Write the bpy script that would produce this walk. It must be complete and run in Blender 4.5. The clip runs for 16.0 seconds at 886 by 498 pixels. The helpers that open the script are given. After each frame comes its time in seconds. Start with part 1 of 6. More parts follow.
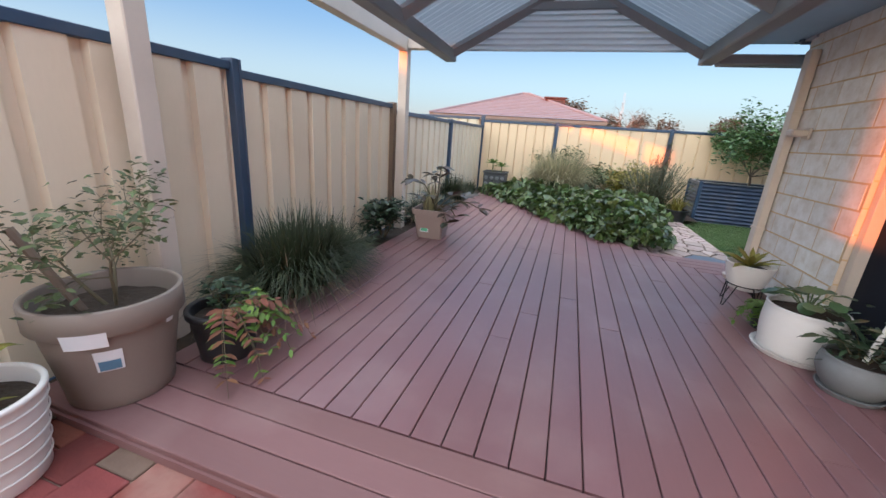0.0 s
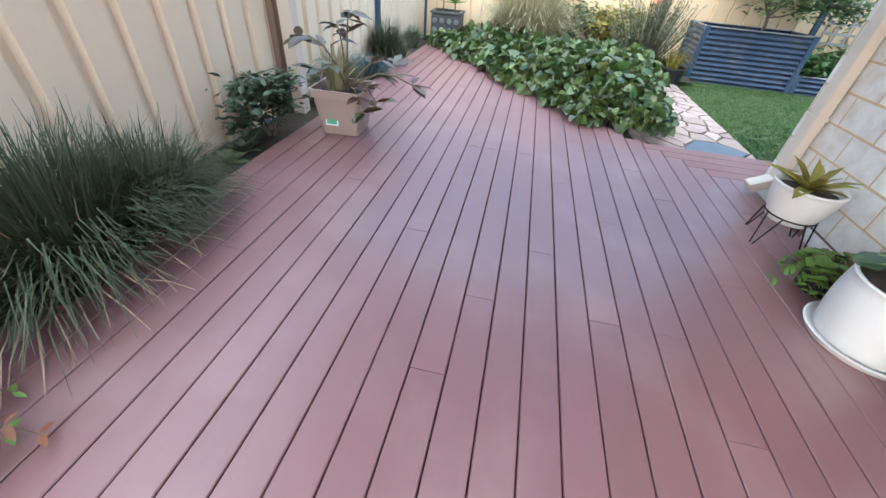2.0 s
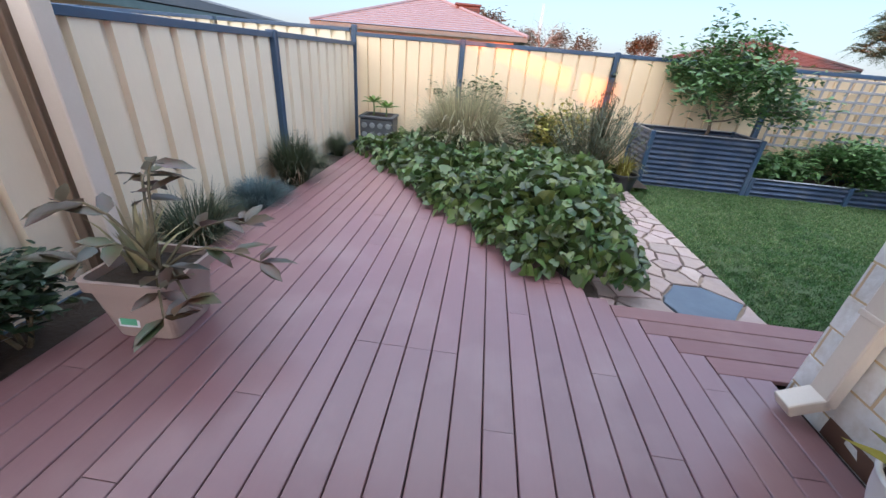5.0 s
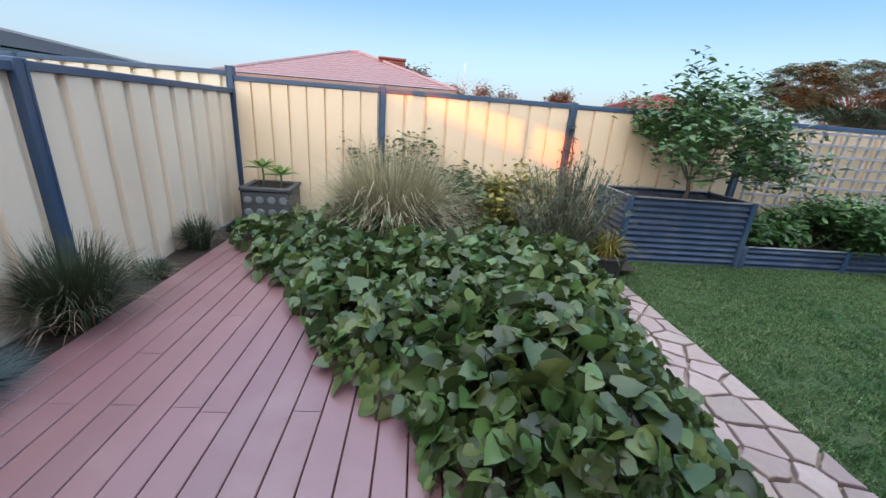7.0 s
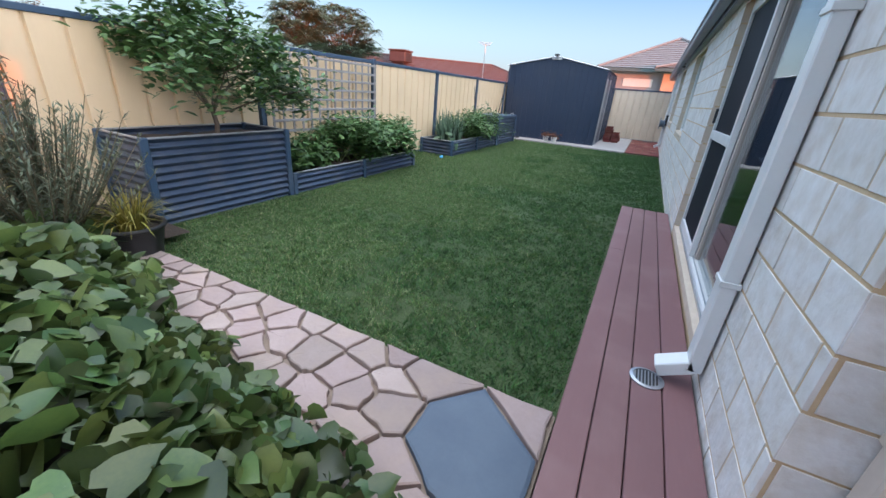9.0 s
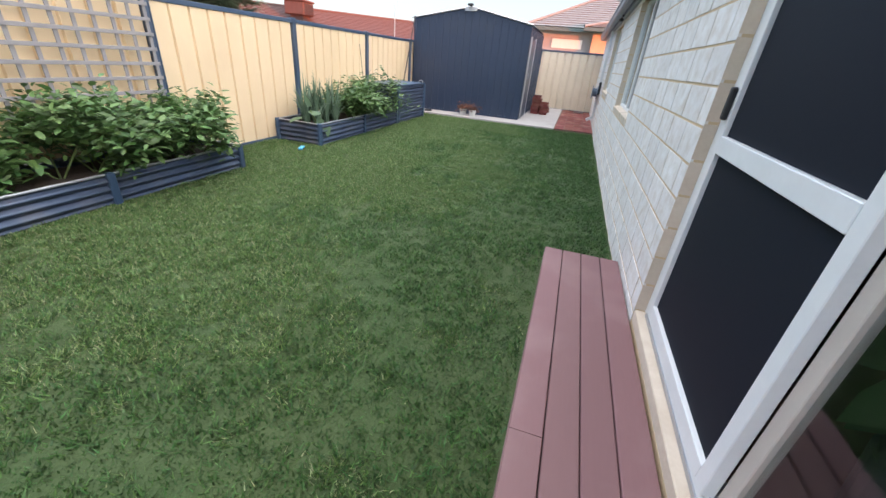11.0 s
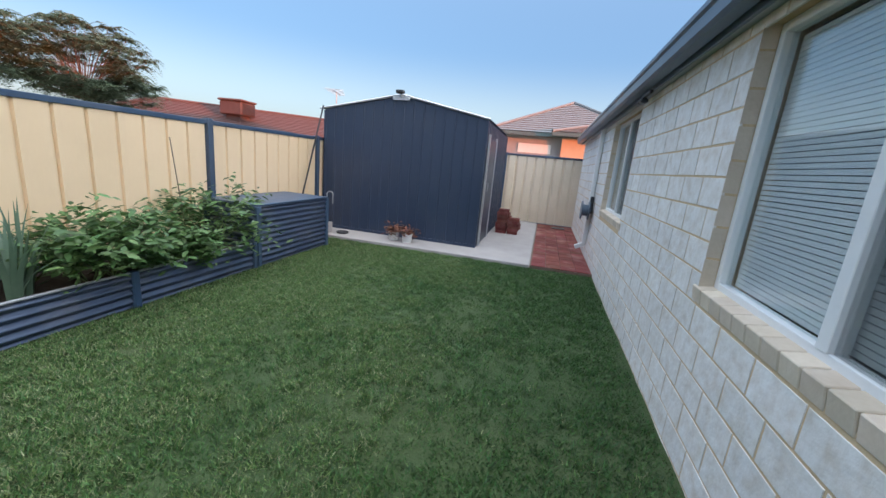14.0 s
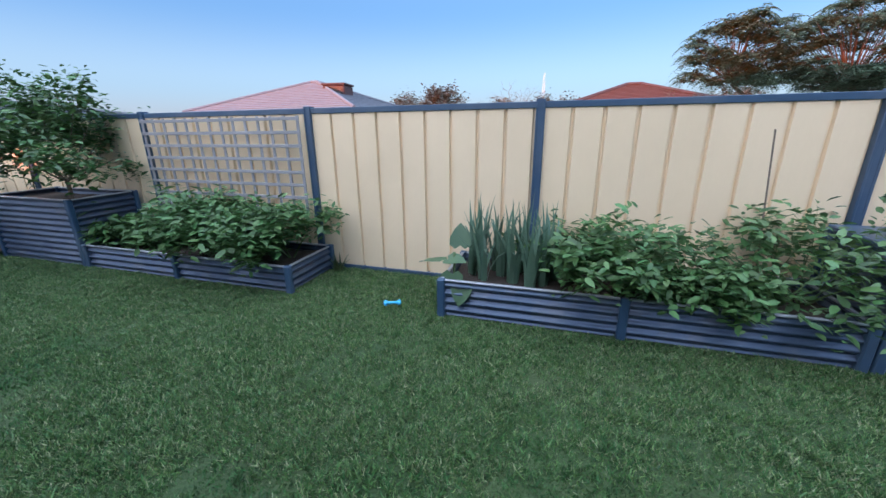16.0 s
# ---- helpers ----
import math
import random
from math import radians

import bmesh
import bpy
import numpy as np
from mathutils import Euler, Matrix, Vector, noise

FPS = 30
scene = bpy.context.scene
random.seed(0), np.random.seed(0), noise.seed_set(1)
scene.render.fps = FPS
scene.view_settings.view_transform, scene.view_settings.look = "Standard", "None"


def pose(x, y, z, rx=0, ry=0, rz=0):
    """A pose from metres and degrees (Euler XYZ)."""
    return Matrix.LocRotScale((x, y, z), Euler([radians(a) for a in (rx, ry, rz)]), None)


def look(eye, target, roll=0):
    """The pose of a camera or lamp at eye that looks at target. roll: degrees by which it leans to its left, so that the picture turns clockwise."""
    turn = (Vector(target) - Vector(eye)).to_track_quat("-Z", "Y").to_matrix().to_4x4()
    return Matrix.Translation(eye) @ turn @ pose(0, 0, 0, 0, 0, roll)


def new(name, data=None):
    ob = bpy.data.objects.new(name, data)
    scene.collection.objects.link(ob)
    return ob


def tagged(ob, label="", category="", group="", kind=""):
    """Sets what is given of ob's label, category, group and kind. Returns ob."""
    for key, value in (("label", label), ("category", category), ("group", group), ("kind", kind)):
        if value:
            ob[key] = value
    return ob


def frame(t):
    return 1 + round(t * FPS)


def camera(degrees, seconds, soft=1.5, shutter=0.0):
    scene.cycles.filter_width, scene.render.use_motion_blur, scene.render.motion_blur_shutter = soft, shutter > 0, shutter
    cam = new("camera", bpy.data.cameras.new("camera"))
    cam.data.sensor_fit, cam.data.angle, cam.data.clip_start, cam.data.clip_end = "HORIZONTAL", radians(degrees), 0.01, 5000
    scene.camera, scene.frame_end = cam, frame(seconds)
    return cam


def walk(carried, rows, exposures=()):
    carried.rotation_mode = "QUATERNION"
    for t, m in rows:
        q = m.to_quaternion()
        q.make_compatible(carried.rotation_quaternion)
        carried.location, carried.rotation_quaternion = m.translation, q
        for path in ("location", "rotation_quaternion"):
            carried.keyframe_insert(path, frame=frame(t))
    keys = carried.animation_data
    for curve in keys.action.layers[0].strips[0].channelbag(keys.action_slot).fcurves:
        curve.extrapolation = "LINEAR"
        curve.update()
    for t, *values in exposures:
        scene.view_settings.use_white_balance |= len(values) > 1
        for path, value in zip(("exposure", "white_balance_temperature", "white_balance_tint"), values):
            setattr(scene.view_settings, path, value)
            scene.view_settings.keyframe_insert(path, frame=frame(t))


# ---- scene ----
cam = camera(99.1, 16.0)
PATH = [
    (0, (-0.195, -4.375, 1.188), (-0.758, -2.545, 0.609), 4.1),
    (0.5, (-0.256, -4.279, 1.138), (-0.584, -2.677, -0.013), 4.8),
    (1, (-0.296, -3.914, 1.132), (-0.569, -2.35, -0.084), 4.8),
    (1.5, (-0.272, -3.433, 1.148), (-0.531, -1.869, -0.072), 5.3),
    (2, (-0.299, -3.042, 1.19), (-0.543, -1.477, -0.032), 5.3),
    (2.5, (-0.206, -2.79, 1.176), (-0.455, -1.224, -0.044), 5.0),
    (3, (-0.199, -2.881, 1.249), (-0.354, -1.303, 0.031), 5.5),
    (3.5, (-0.239, -2.887, 1.3), (-0.341, -1.159, 0.297), 5.1),
    (3.7, (-0.21, -2.786, 1.303), (-0.305, -1.018, 0.372), 5.1),
    (5.8, (-0.106, -0.778, 1.385), (-0.352, 0.999, 0.502), 4.5),
    (6, (-0.135, -0.561, 1.353), (-0.417, 1.239, 0.528), 4.4),
    (6.5, (-0.169, -0.079, 1.329), (-0.342, 1.767, 0.579), 4.5),
    (7, (-0.126, 0.164, 1.341), (0.033, 2.044, 0.679), 4.6),
    (7.5, (-0.224, 0.064, 1.318), (0.794, 1.692, 0.759), 4.4),
    (8, (-0.115, 0.198, 1.221), (1.389, 1.389, 0.655), 3.9),
    (8.2, (-0.02, 0.279, 1.212), (1.557, 1.355, 0.616), 4.3),
    (10.3, (1.996, 0.615, 1.257), (3.673, 1.2, 0.338), 5.5),
    (10.5, (2.281, 0.6, 1.245), (3.969, 1.164, 0.332), 5.4),
    (11, (3.086, 0.576, 1.263), (4.8, 1.07, 0.359), 5.2),
    (11.5, (3.843, 0.551, 1.292), (5.575, 1.016, 0.408), 5.0),
    (12, (4.546, 0.544, 1.358), (6.319, 1.003, 0.556), 5.2),
    (12.5, (5.236, 0.561, 1.406), (7.084, 1.048, 0.817), 5.2),
    (13, (5.93, 0.57, 1.394), (7.81, 1.066, 0.926), 4.9),
    (13.5, (6.615, 0.686, 1.342), (8.5, 1.177, 0.888), 4.9),
    (14, (7.272, 0.894, 1.358), (9.165, 1.361, 0.911), 5.4),
    (14.5, (7.886, 1.216, 1.416), (9.606, 2.102, 0.908), 5.8),
    (15, (8.294, 1.465, 1.412), (9.404, 3.023, 0.829), 4.3),
    (15.5, (8.523, 1.46, 1.311), (8.286, 3.364, 0.746), 0.9),
    (16, (9.114, 1.43, 1.366), (8.553, 3.253, 0.767), -0.6),
]
EXPOSURES = [(0.0, 1.2, 5850, 8), (0.5, 1.3, 5900, -3), (1.0, 1.75, 5800, -6), (1.5, 2.0, 5700, 0), (3.0, 2.05, 5600, 5), (3.5, 1.9, 5600, 9), (6.0, 1.35, 5700, 10), (7.0, 1.25, 5600, 9),
             (8.0, 1.2, 5300, 9), (10.5, 1.7, 6500, 12), (11.0, 1.75, 6500, 13), (12.0, 1.7, 6550, 15), (13.5, 1.25, 6000, 11), (14.5, 1.2, 5950, 10), (15.0, 1.1, 5150, 10), (16.0, 1.1, 5150, 10)]
walk(cam, [(t, look(eye, target, roll)) for t, eye, target, roll in PATH], EXPOSURES)

# ==== world, sun, light ====
SUN_AZ = Vector((0.40, 0.9165, 0.0))       # way the sunlight travels over the ground
SUN_EL = radians(5.0)
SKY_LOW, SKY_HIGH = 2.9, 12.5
GLOW = 9.0           # the sunset sky low in the direction of the sun
world = bpy.data.worlds.new("world")
scene.world = world
world.use_nodes = True
wt = world.node_tree
wt.nodes.clear()
w_out = wt.nodes.new("ShaderNodeOutputWorld")
w_bg = wt.nodes.new("ShaderNodeBackground")
w_sky = wt.nodes.new("ShaderNodeTexSky")
w_sky.sky_type = "NISHITA"
w_sky.sun_disc = False
w_sky.sun_elevation = radians(9.0)
w_sky.sun_rotation = math.atan2(-SUN_AZ.x, -SUN_AZ.y)
w_sky.air_density, w_sky.dust_density, w_sky.ozone_density = 1.0, 2.5, 2.0
w_bg.inputs["Strength"].default_value = 0.15
# the evening dome: pale near the horizon, blue above, boosted overhead out of view to light the ground
w_geo = wt.nodes.new("ShaderNodeTexCoord")
w_sep = wt.nodes.new("ShaderNodeSeparateXYZ")
w_ramp = wt.nodes.new("ShaderNodeValToRGB")
w_ramp.color_ramp.interpolation = "EASE"
e = w_ramp.color_ramp.elements
e[0].position, e[0].color = 0.0, (0.80, 0.76, 0.74, 1)
e[1].position, e[1].color = 1.0, (1.0, 1.0, 1.0, 1)
for p, c in ((0.10, (0.66, 0.77, 0.84, 1)), (0.26, (0.30, 0.49, 0.76, 1)), (0.40, (0.34, 0.52, 0.78, 1))):
    x = e.new(p)
    x.color = c
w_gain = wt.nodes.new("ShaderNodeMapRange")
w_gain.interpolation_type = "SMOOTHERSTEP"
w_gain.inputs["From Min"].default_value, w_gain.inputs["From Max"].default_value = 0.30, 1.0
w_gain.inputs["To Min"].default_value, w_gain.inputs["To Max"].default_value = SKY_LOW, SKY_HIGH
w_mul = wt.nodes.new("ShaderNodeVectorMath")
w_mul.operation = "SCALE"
w_mix = wt.nodes.new("ShaderNodeMix")
w_mix.data_type = "RGBA"
w_mix.inputs["Factor"].default_value = 0.72
wt.links.new(w_geo.outputs["Generated"], w_sep.inputs[0])
wt.links.new(w_sep.outputs["Z"], w_ramp.inputs[0])
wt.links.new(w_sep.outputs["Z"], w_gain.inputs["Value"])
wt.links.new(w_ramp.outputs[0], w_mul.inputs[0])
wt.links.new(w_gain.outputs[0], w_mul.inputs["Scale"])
w_dot = wt.nodes.new("ShaderNodeVectorMath")
w_dot.operation = "DOT_PRODUCT"
w_dot.inputs[1].default_value = (-0.395, -0.905, 0.16)
w_near = wt.nodes.new("ShaderNodeMapRange")
w_near.interpolation_type = "SMOOTHERSTEP"
w_near.inputs["From Min"].default_value, w_near.inputs["From Max"].default_value = 0.30, 1.0
w_near.inputs["To Min"].default_value, w_near.inputs["To Max"].default_value = 0.0, GLOW
w_warm = wt.nodes.new("ShaderNodeVectorMath")
w_warm.operation = "SCALE"
w_warm.inputs[0].default_value = (1.0, 0.84, 0.70)
w_add = wt.nodes.new("ShaderNodeVectorMath")
w_add.operation = "ADD"
wt.links.new(w_geo.outputs["Generated"], w_dot.inputs[0])
wt.links.new(w_dot.outputs["Value"], w_near.inputs["Value"])
wt.links.new(w_near.outputs[0], w_warm.inputs["Scale"])
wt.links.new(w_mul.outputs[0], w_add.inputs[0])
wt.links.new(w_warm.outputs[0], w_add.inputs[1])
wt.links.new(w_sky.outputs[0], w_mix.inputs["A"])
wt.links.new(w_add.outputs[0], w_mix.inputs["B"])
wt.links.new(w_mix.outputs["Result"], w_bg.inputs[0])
wt.links.new(w_bg.outputs[0], w_out.inputs[0])

sun = new("sun", bpy.data.lights.new("sun", "SUN"))
sun.data.energy, sun.data.angle, sun.data.color = 3.2, radians(0.5), (1.0, 0.16, 0.0)
sun_way = Vector((SUN_AZ.x * math.cos(SUN_EL), SUN_AZ.y * math.cos(SUN_EL), -math.sin(SUN_EL)))
sun.matrix_world = look((0, 0, 30), Vector((0, 0, 30)) + sun_way)

# ==== helpers ====
L = -0.13            # lawn level; the deck's top is 0


def rnd(a, b):
    return random.uniform(a, b)


def mesh_of(name, verts, faces, smooth=False):
    me = bpy.data.meshes.new(name)
    me.from_pydata([tuple(v) for v in verts], [], [tuple(f) for f in faces])
    if smooth:
        me.shade_smooth()
    me.update()
    return me


def bm_mesh(name, bm, smooth=False):
    me = bpy.data.meshes.new(name)
    bmesh.ops.recalc_face_normals(bm, faces=bm.faces)
    bm.to_mesh(me)
    bm.free()
    if smooth:
        me.shade_smooth()
    return me


def part(name, bm, material, parent=None, label="", smooth=False):
    """Links a bmesh (or a mesh) as one mesh object, under a thing or a part."""
    me = bm if isinstance(bm, bpy.types.Mesh) else bm_mesh(name, bm, smooth)
    if material is not None and not me.materials:
        for m in (material if isinstance(material, (list, tuple)) else [material]):
            me.materials.append(m)
    ob = new(name, me)
    if parent is not None:
        ob.parent = parent
    if label:
        ob["label"] = label
    return ob


def thing(name, x=0, y=0, z=0, rz=0, label="", category="", group="", kind=""):
    ob = new(name)
    ob.empty_display_size = 0.1
    ob.matrix_basis = pose(x, y, z, 0, 0, rz)
    return tagged(ob, label, category, group, kind)


def box(bm, x0, x1, y0, y1, z0, z1, bevel=0.0, m=None):
    vs = [bm.verts.new(p) for p in ((x0, y0, z0), (x1, y0, z0), (x1, y1, z0), (x0, y1, z0),
                                    (x0, y0, z1), (x1, y0, z1), (x1, y1, z1), (x0, y1, z1))]
    fs = [bm.faces.new([vs[i] for i in f]) for f in ((3, 2, 1, 0), (4, 5, 6, 7), (0, 1, 5, 4), (1, 2, 6, 5), (2, 3, 7, 6), (3, 0, 4, 7))]
    if bevel:
        es = list({e for f in fs for e in f.edges})
        r = bmesh.ops.bevel(bm, geom=es, offset=bevel, segments=1, affect="EDGES")
        vs = list({v for f in r["faces"] for v in f.verts} | {v for v in vs if v.is_valid})
    if m is not None:
        bmesh.ops.transform(bm, matrix=m, verts=vs)
    return bm


def boxes(*specs, bevel=0.0):
    bm = bmesh.new()
    for s in specs:
        box(bm, *s, bevel=bevel)
    return bm


def lathe(profile, seg=32, bm=None, cx=0, cy=0):
    """Turns a list of (radius, height) about z."""
    bm = bm or bmesh.new()
    rings = []
    for r, z in profile:
        if r < 1e-5:
            rings.append([bm.verts.new((cx, cy, z))])
        else:
            rings.append([bm.verts.new((cx + r * math.cos(2 * math.pi * i / seg), cy + r * math.sin(2 * math.pi * i / seg), z)) for i in range(seg)])
    for a, b in zip(rings, rings[1:]):
        for i in range(seg):
            j = (i + 1) % seg
            q = [a[i % len(a)], a[j % len(a)], b[j % len(b)], b[i % len(b)]]
            q = list(dict.fromkeys(q))
            if len(q) > 2:
                bm.faces.new(q)
    return bm


def tube(path, radii, seg=6, bm=None):
    """A round rod along a list of points, its radius one number or one a point."""
    bm = bm or bmesh.new()
    pts = [Vector(p) for p in path]
    if not isinstance(radii, (list, tuple)):
        radii = [radii] * len(pts)
    rings = []
    for i, p in enumerate(pts):
        d = (pts[min(i + 1, len(pts) - 1)] - pts[max(i - 1, 0)]).normalized()
        a = d.orthogonal().normalized() if abs(d.z) > 0.9 else d.cross(Vector((0, 0, 1))).normalized()
        b = d.cross(a)
        rings.append([bm.verts.new(p + (a * math.cos(2 * math.pi * k / seg) + b * math.sin(2 * math.pi * k / seg)) * radii[i]) for k in range(seg)])
    for r, s in zip(rings, rings[1:]):
        for k in range(seg):
            bm.faces.new((r[k], r[(k + 1) % seg], s[(k + 1) % seg], s[k]))
    bm.faces.new(rings[0][::-1])
    bm.faces.new(rings[-1])
    return bm


def extrude_profile(pts, axis_from, axis_to, along, out, up=Vector((0, 0, 1))):
    """A sheet whose section pts (along, out) is drawn up from axis_from to axis_to."""
    verts, faces = [], []
    n = len(pts)
    for z in (axis_from, axis_to):
        for a, o in pts:
            verts.append(Vector(along) * a + Vector(out) * o + up * z)
    for i in range(n - 1):
        faces.append((i, i + 1, n + i + 1, n + i))
    return verts, faces


def scatter(tv, tf, mats):
    """Many copies of one small mesh, joined: template vertices, faces and 4x4 arrays."""
    tv = np.asarray(tv, float)
    mats = np.asarray(mats, float)
    n, k = len(mats), len(tv)
    out = np.einsum("nij,kj->nki", mats[:, :3, :3], tv) + mats[:, None, :3, 3]
    verts = out.reshape(-1, 3)
    faces = [[i + o for i in f] for o in range(0, n * k, k) for f in tf]
    return verts.tolist(), faces


def mesh_np(name, verts, faces, material, smooth=False):
    me = bpy.data.meshes.new(name)
    me.from_pydata(verts, [], faces)
    if smooth:
        me.shade_smooth()
    me.materials.append(material)
    me.update()
    return me


# ==== materials ====
def mat(name, c1, c2=None, scale=6.0, rough=0.6, metal=0.0, bump=0.0, bscale=None, fine=60.0, rand=0.0, island=0.0,
        spec=0.5, translucent=0.0, stain=None, stain_scale=1.3, stain_amount=0.5, coat=0.0, stretch=(1, 1, 1)):
    m = bpy.data.materials.new(name)
    m.use_nodes = True
    nt = m.node_tree
    b = nt.nodes["Principled BSDF"]
    N = nt.nodes.new
    lk = nt.links.new
    geo = N("ShaderNodeNewGeometry")
    mp = N("ShaderNodeMapping")
    mp.inputs["Scale"].default_value = stretch
    lk(geo.outputs["Position"], mp.inputs["Vector"])
    n1 = N("ShaderNodeTexNoise")
    n1.inputs["Scale"].default_value = scale
    n1.inputs["Detail"].default_value = 5
    lk(mp.outputs[0], n1.inputs["Vector"])
    n2 = N("ShaderNodeTexNoise")
    n2.inputs["Scale"].default_value = fine
    n2.inputs["Detail"].default_value = 3
    lk(mp.outputs[0], n2.inputs["Vector"])
    c2 = c2 or tuple(min(1, v * 0.82) for v in c1)
    add = N("ShaderNodeMath")
    add.operation = "MULTIPLY_ADD"
    add.inputs[1].default_value = 0.45
    lk(n2.outputs[0], add.inputs[0])
    half = N("ShaderNodeMath")
    half.operation = "MULTIPLY_ADD"
    half.inputs[1].default_value = 1.5
    half.inputs[2].default_value = -0.48
    lk(n1.outputs[0], half.inputs[0])
    lk(half.outputs[0], add.inputs[2])
    mix = N("ShaderNodeMix")
    mix.data_type = "RGBA"
    mix.inputs["A"].default_value = (*c1, 1)
    mix.inputs["B"].default_value = (*c2, 1)
    lk(add.outputs[0], mix.inputs["Factor"])
    col = mix.outputs["Result"]
    if stain:
        n3 = N("ShaderNodeTexNoise")
        n3.inputs["Scale"].default_value = stain_scale
        n3.inputs["Detail"].default_value = 6
        lk(geo.outputs["Position"], n3.inputs["Vector"])
        rmp = N("ShaderNodeMapRange")
        rmp.inputs["From Min"].default_value = 0.5
        rmp.inputs["From Max"].default_value = 0.72
        rmp.inputs["To Max"].default_value = stain_amount
        lk(n3.outputs[0], rmp.inputs["Value"])
        mx = N("ShaderNodeMix")
        mx.data_type = "RGBA"
        mx.inputs["B"].default_value = (*stain, 1)
        lk(rmp.outputs[0], mx.inputs["Factor"])
        lk(col, mx.inputs["A"])
        col = mx.outputs["Result"]
    if rand or island:
        hsv = N("ShaderNodeHueSaturation")
        src = N("ShaderNodeObjectInfo").outputs["Random"] if rand else geo.outputs["Random Per Island"]
        amount = rand or island
        vr = N("ShaderNodeMapRange")
        vr.inputs["To Min"].default_value = 1 - amount
        vr.inputs["To Max"].default_value = 1 + amount
        lk(src, vr.inputs["Value"])
        lk(vr.outputs[0], hsv.inputs["Value"])
        hr = N("ShaderNodeMath")
        hr.operation = "MULTIPLY_ADD"
        hr.inputs[1].default_value = 7.31
        hr.inputs[2].default_value = 0.0
        lk(src, hr.inputs[0])
        fr = N("ShaderNodeMath")
        fr.operation = "FRACT"
        lk(hr.outputs[0], fr.inputs[0])
        hm = N("ShaderNodeMapRange")
        hm.inputs["To Min"].default_value = 0.5 - amount * 0.05
        hm.inputs["To Max"].default_value = 0.5 + amount * 0.05
        lk(fr.outputs[0], hm.inputs["Value"])
        lk(hm.outputs[0], hsv.inputs["Hue"])
        lk(col, hsv.inputs["Color"])
        col = hsv.outputs[0]
    lk(col, b.inputs["Base Color"])
    b.inputs["Metallic"].default_value = metal
    b.inputs["Specular IOR Level"].default_value = spec
    b.inputs["Coat Weight"].default_value = coat
    rr = N("ShaderNodeMapRange")
    rr.inputs["To Min"].default_value = max(0.02, rough - 0.1)
    rr.inputs["To Max"].default_value = min(1, rough + 0.1)
    lk(n1.outputs[0], rr.inputs["Value"])
    lk(rr.outputs[0], b.inputs["Roughness"])
    if bump:
        bn = N("ShaderNodeTexNoise")
        bn.inputs["Scale"].default_value = bscale or fine
        bn.inputs["Detail"].default_value = 5
        lk(mp.outputs[0], bn.inputs["Vector"])
        bp = N("ShaderNodeBump")
        bp.inputs["Strength"].default_value = 0.6
        bp.inputs["Distance"].default_value = bump
        lk(bn.outputs[0], bp.inputs["Height"])
        lk(bp.outputs[0], b.inputs["Normal"])
    if translucent:
        tr = N("ShaderNodeBsdfTranslucent")
        lk(col, tr.inputs["Color"])
        ms = N("ShaderNodeMixShader")
        ms.inputs[0].default_value = translucent
        lk(b.outputs[0], ms.inputs[1])
        lk(tr.outputs[0], ms.inputs[2])
        lk(ms.outputs[0], nt.nodes["Material Output"].inputs["Surface"])
    return m


M_CREAM = mat("fence_cream", (0.82, 0.70, 0.53), (0.74, 0.62, 0.46), 1.5, 0.42, bump=0.0006, bscale=3, stain=(0.50, 0.40, 0.27), stain_amount=0.22, stretch=(1, 1, 0.25))
# same cream steel, with the warm evening light put into its colour
M_CREAM_WARMLIT = mat("fence_cream_warmlit", (0.79, 0.62, 0.41), (0.73, 0.57, 0.36), 1.5, 0.42, bump=0.0006, bscale=3, stain=(0.52, 0.40, 0.25), stain_amount=0.18, stretch=(1, 1, 0.25))
M_CREAM_DARK = mat("fence_cream_back", (0.78, 0.68, 0.50), (0.72, 0.62, 0.45), 1.5, 0.45)
M_BLUE = mat("fence_blue", (0.032, 0.062, 0.115), (0.045, 0.082, 0.14), 5, 0.42, bump=0.0005, stain=(0.13, 0.14, 0.16), stain_amount=0.35)
M_BROWNPOST = mat("fence_brown", (0.20, 0.14, 0.10), (0.26, 0.19, 0.13), 5, 0.5)
M_BED = mat("bed_steel", (0.050, 0.072, 0.120), (0.075, 0.10, 0.155), 4, 0.33, metal=0.35, stain=(0.17, 0.16, 0.16), stain_amount=0.35, stain_scale=4)
M_BEDCAP = mat("bed_cap", (0.42, 0.43, 0.45), (0.32, 0.33, 0.36), 8, 0.4, metal=0.5)
M_SHED = mat("shed_steel", (0.028, 0.042, 0.075), (0.034, 0.05, 0.088), 3, 0.38, metal=0.1, stain=(0.06, 0.07, 0.09), stain_amount=0.3)
M_SHEDTRIM = mat("shed_trim", (0.60, 0.61, 0.62), (0.5, 0.5, 0.52), 9, 0.4, metal=0.4)
M_DECK = mat("deck_composite", (0.215, 0.108, 0.110), (0.185, 0.092, 0.094), 2.2, 0.34, bump=0.0011, bscale=55, fine=85, rand=0.07, spec=0.8,
             stain=(0.29, 0.19, 0.18), stain_amount=0.45, stain_scale=2.2, stretch=(1, 0.12, 1))
M_STEP = mat("step_composite", (0.215, 0.114, 0.111), (0.185, 0.096, 0.094), 2.2, 0.55, bump=0.0011, bscale=55, fine=85, rand=0.07, spec=0.35,
             stain=(0.29, 0.19, 0.18), stain_amount=0.4, stain_scale=2.2, stretch=(0.12, 1, 1))
M_UNDERSHADE = mat("deck_undershade", (0.03, 0.022, 0.018), (0.02, 0.015, 0.012), 9, 0.9)
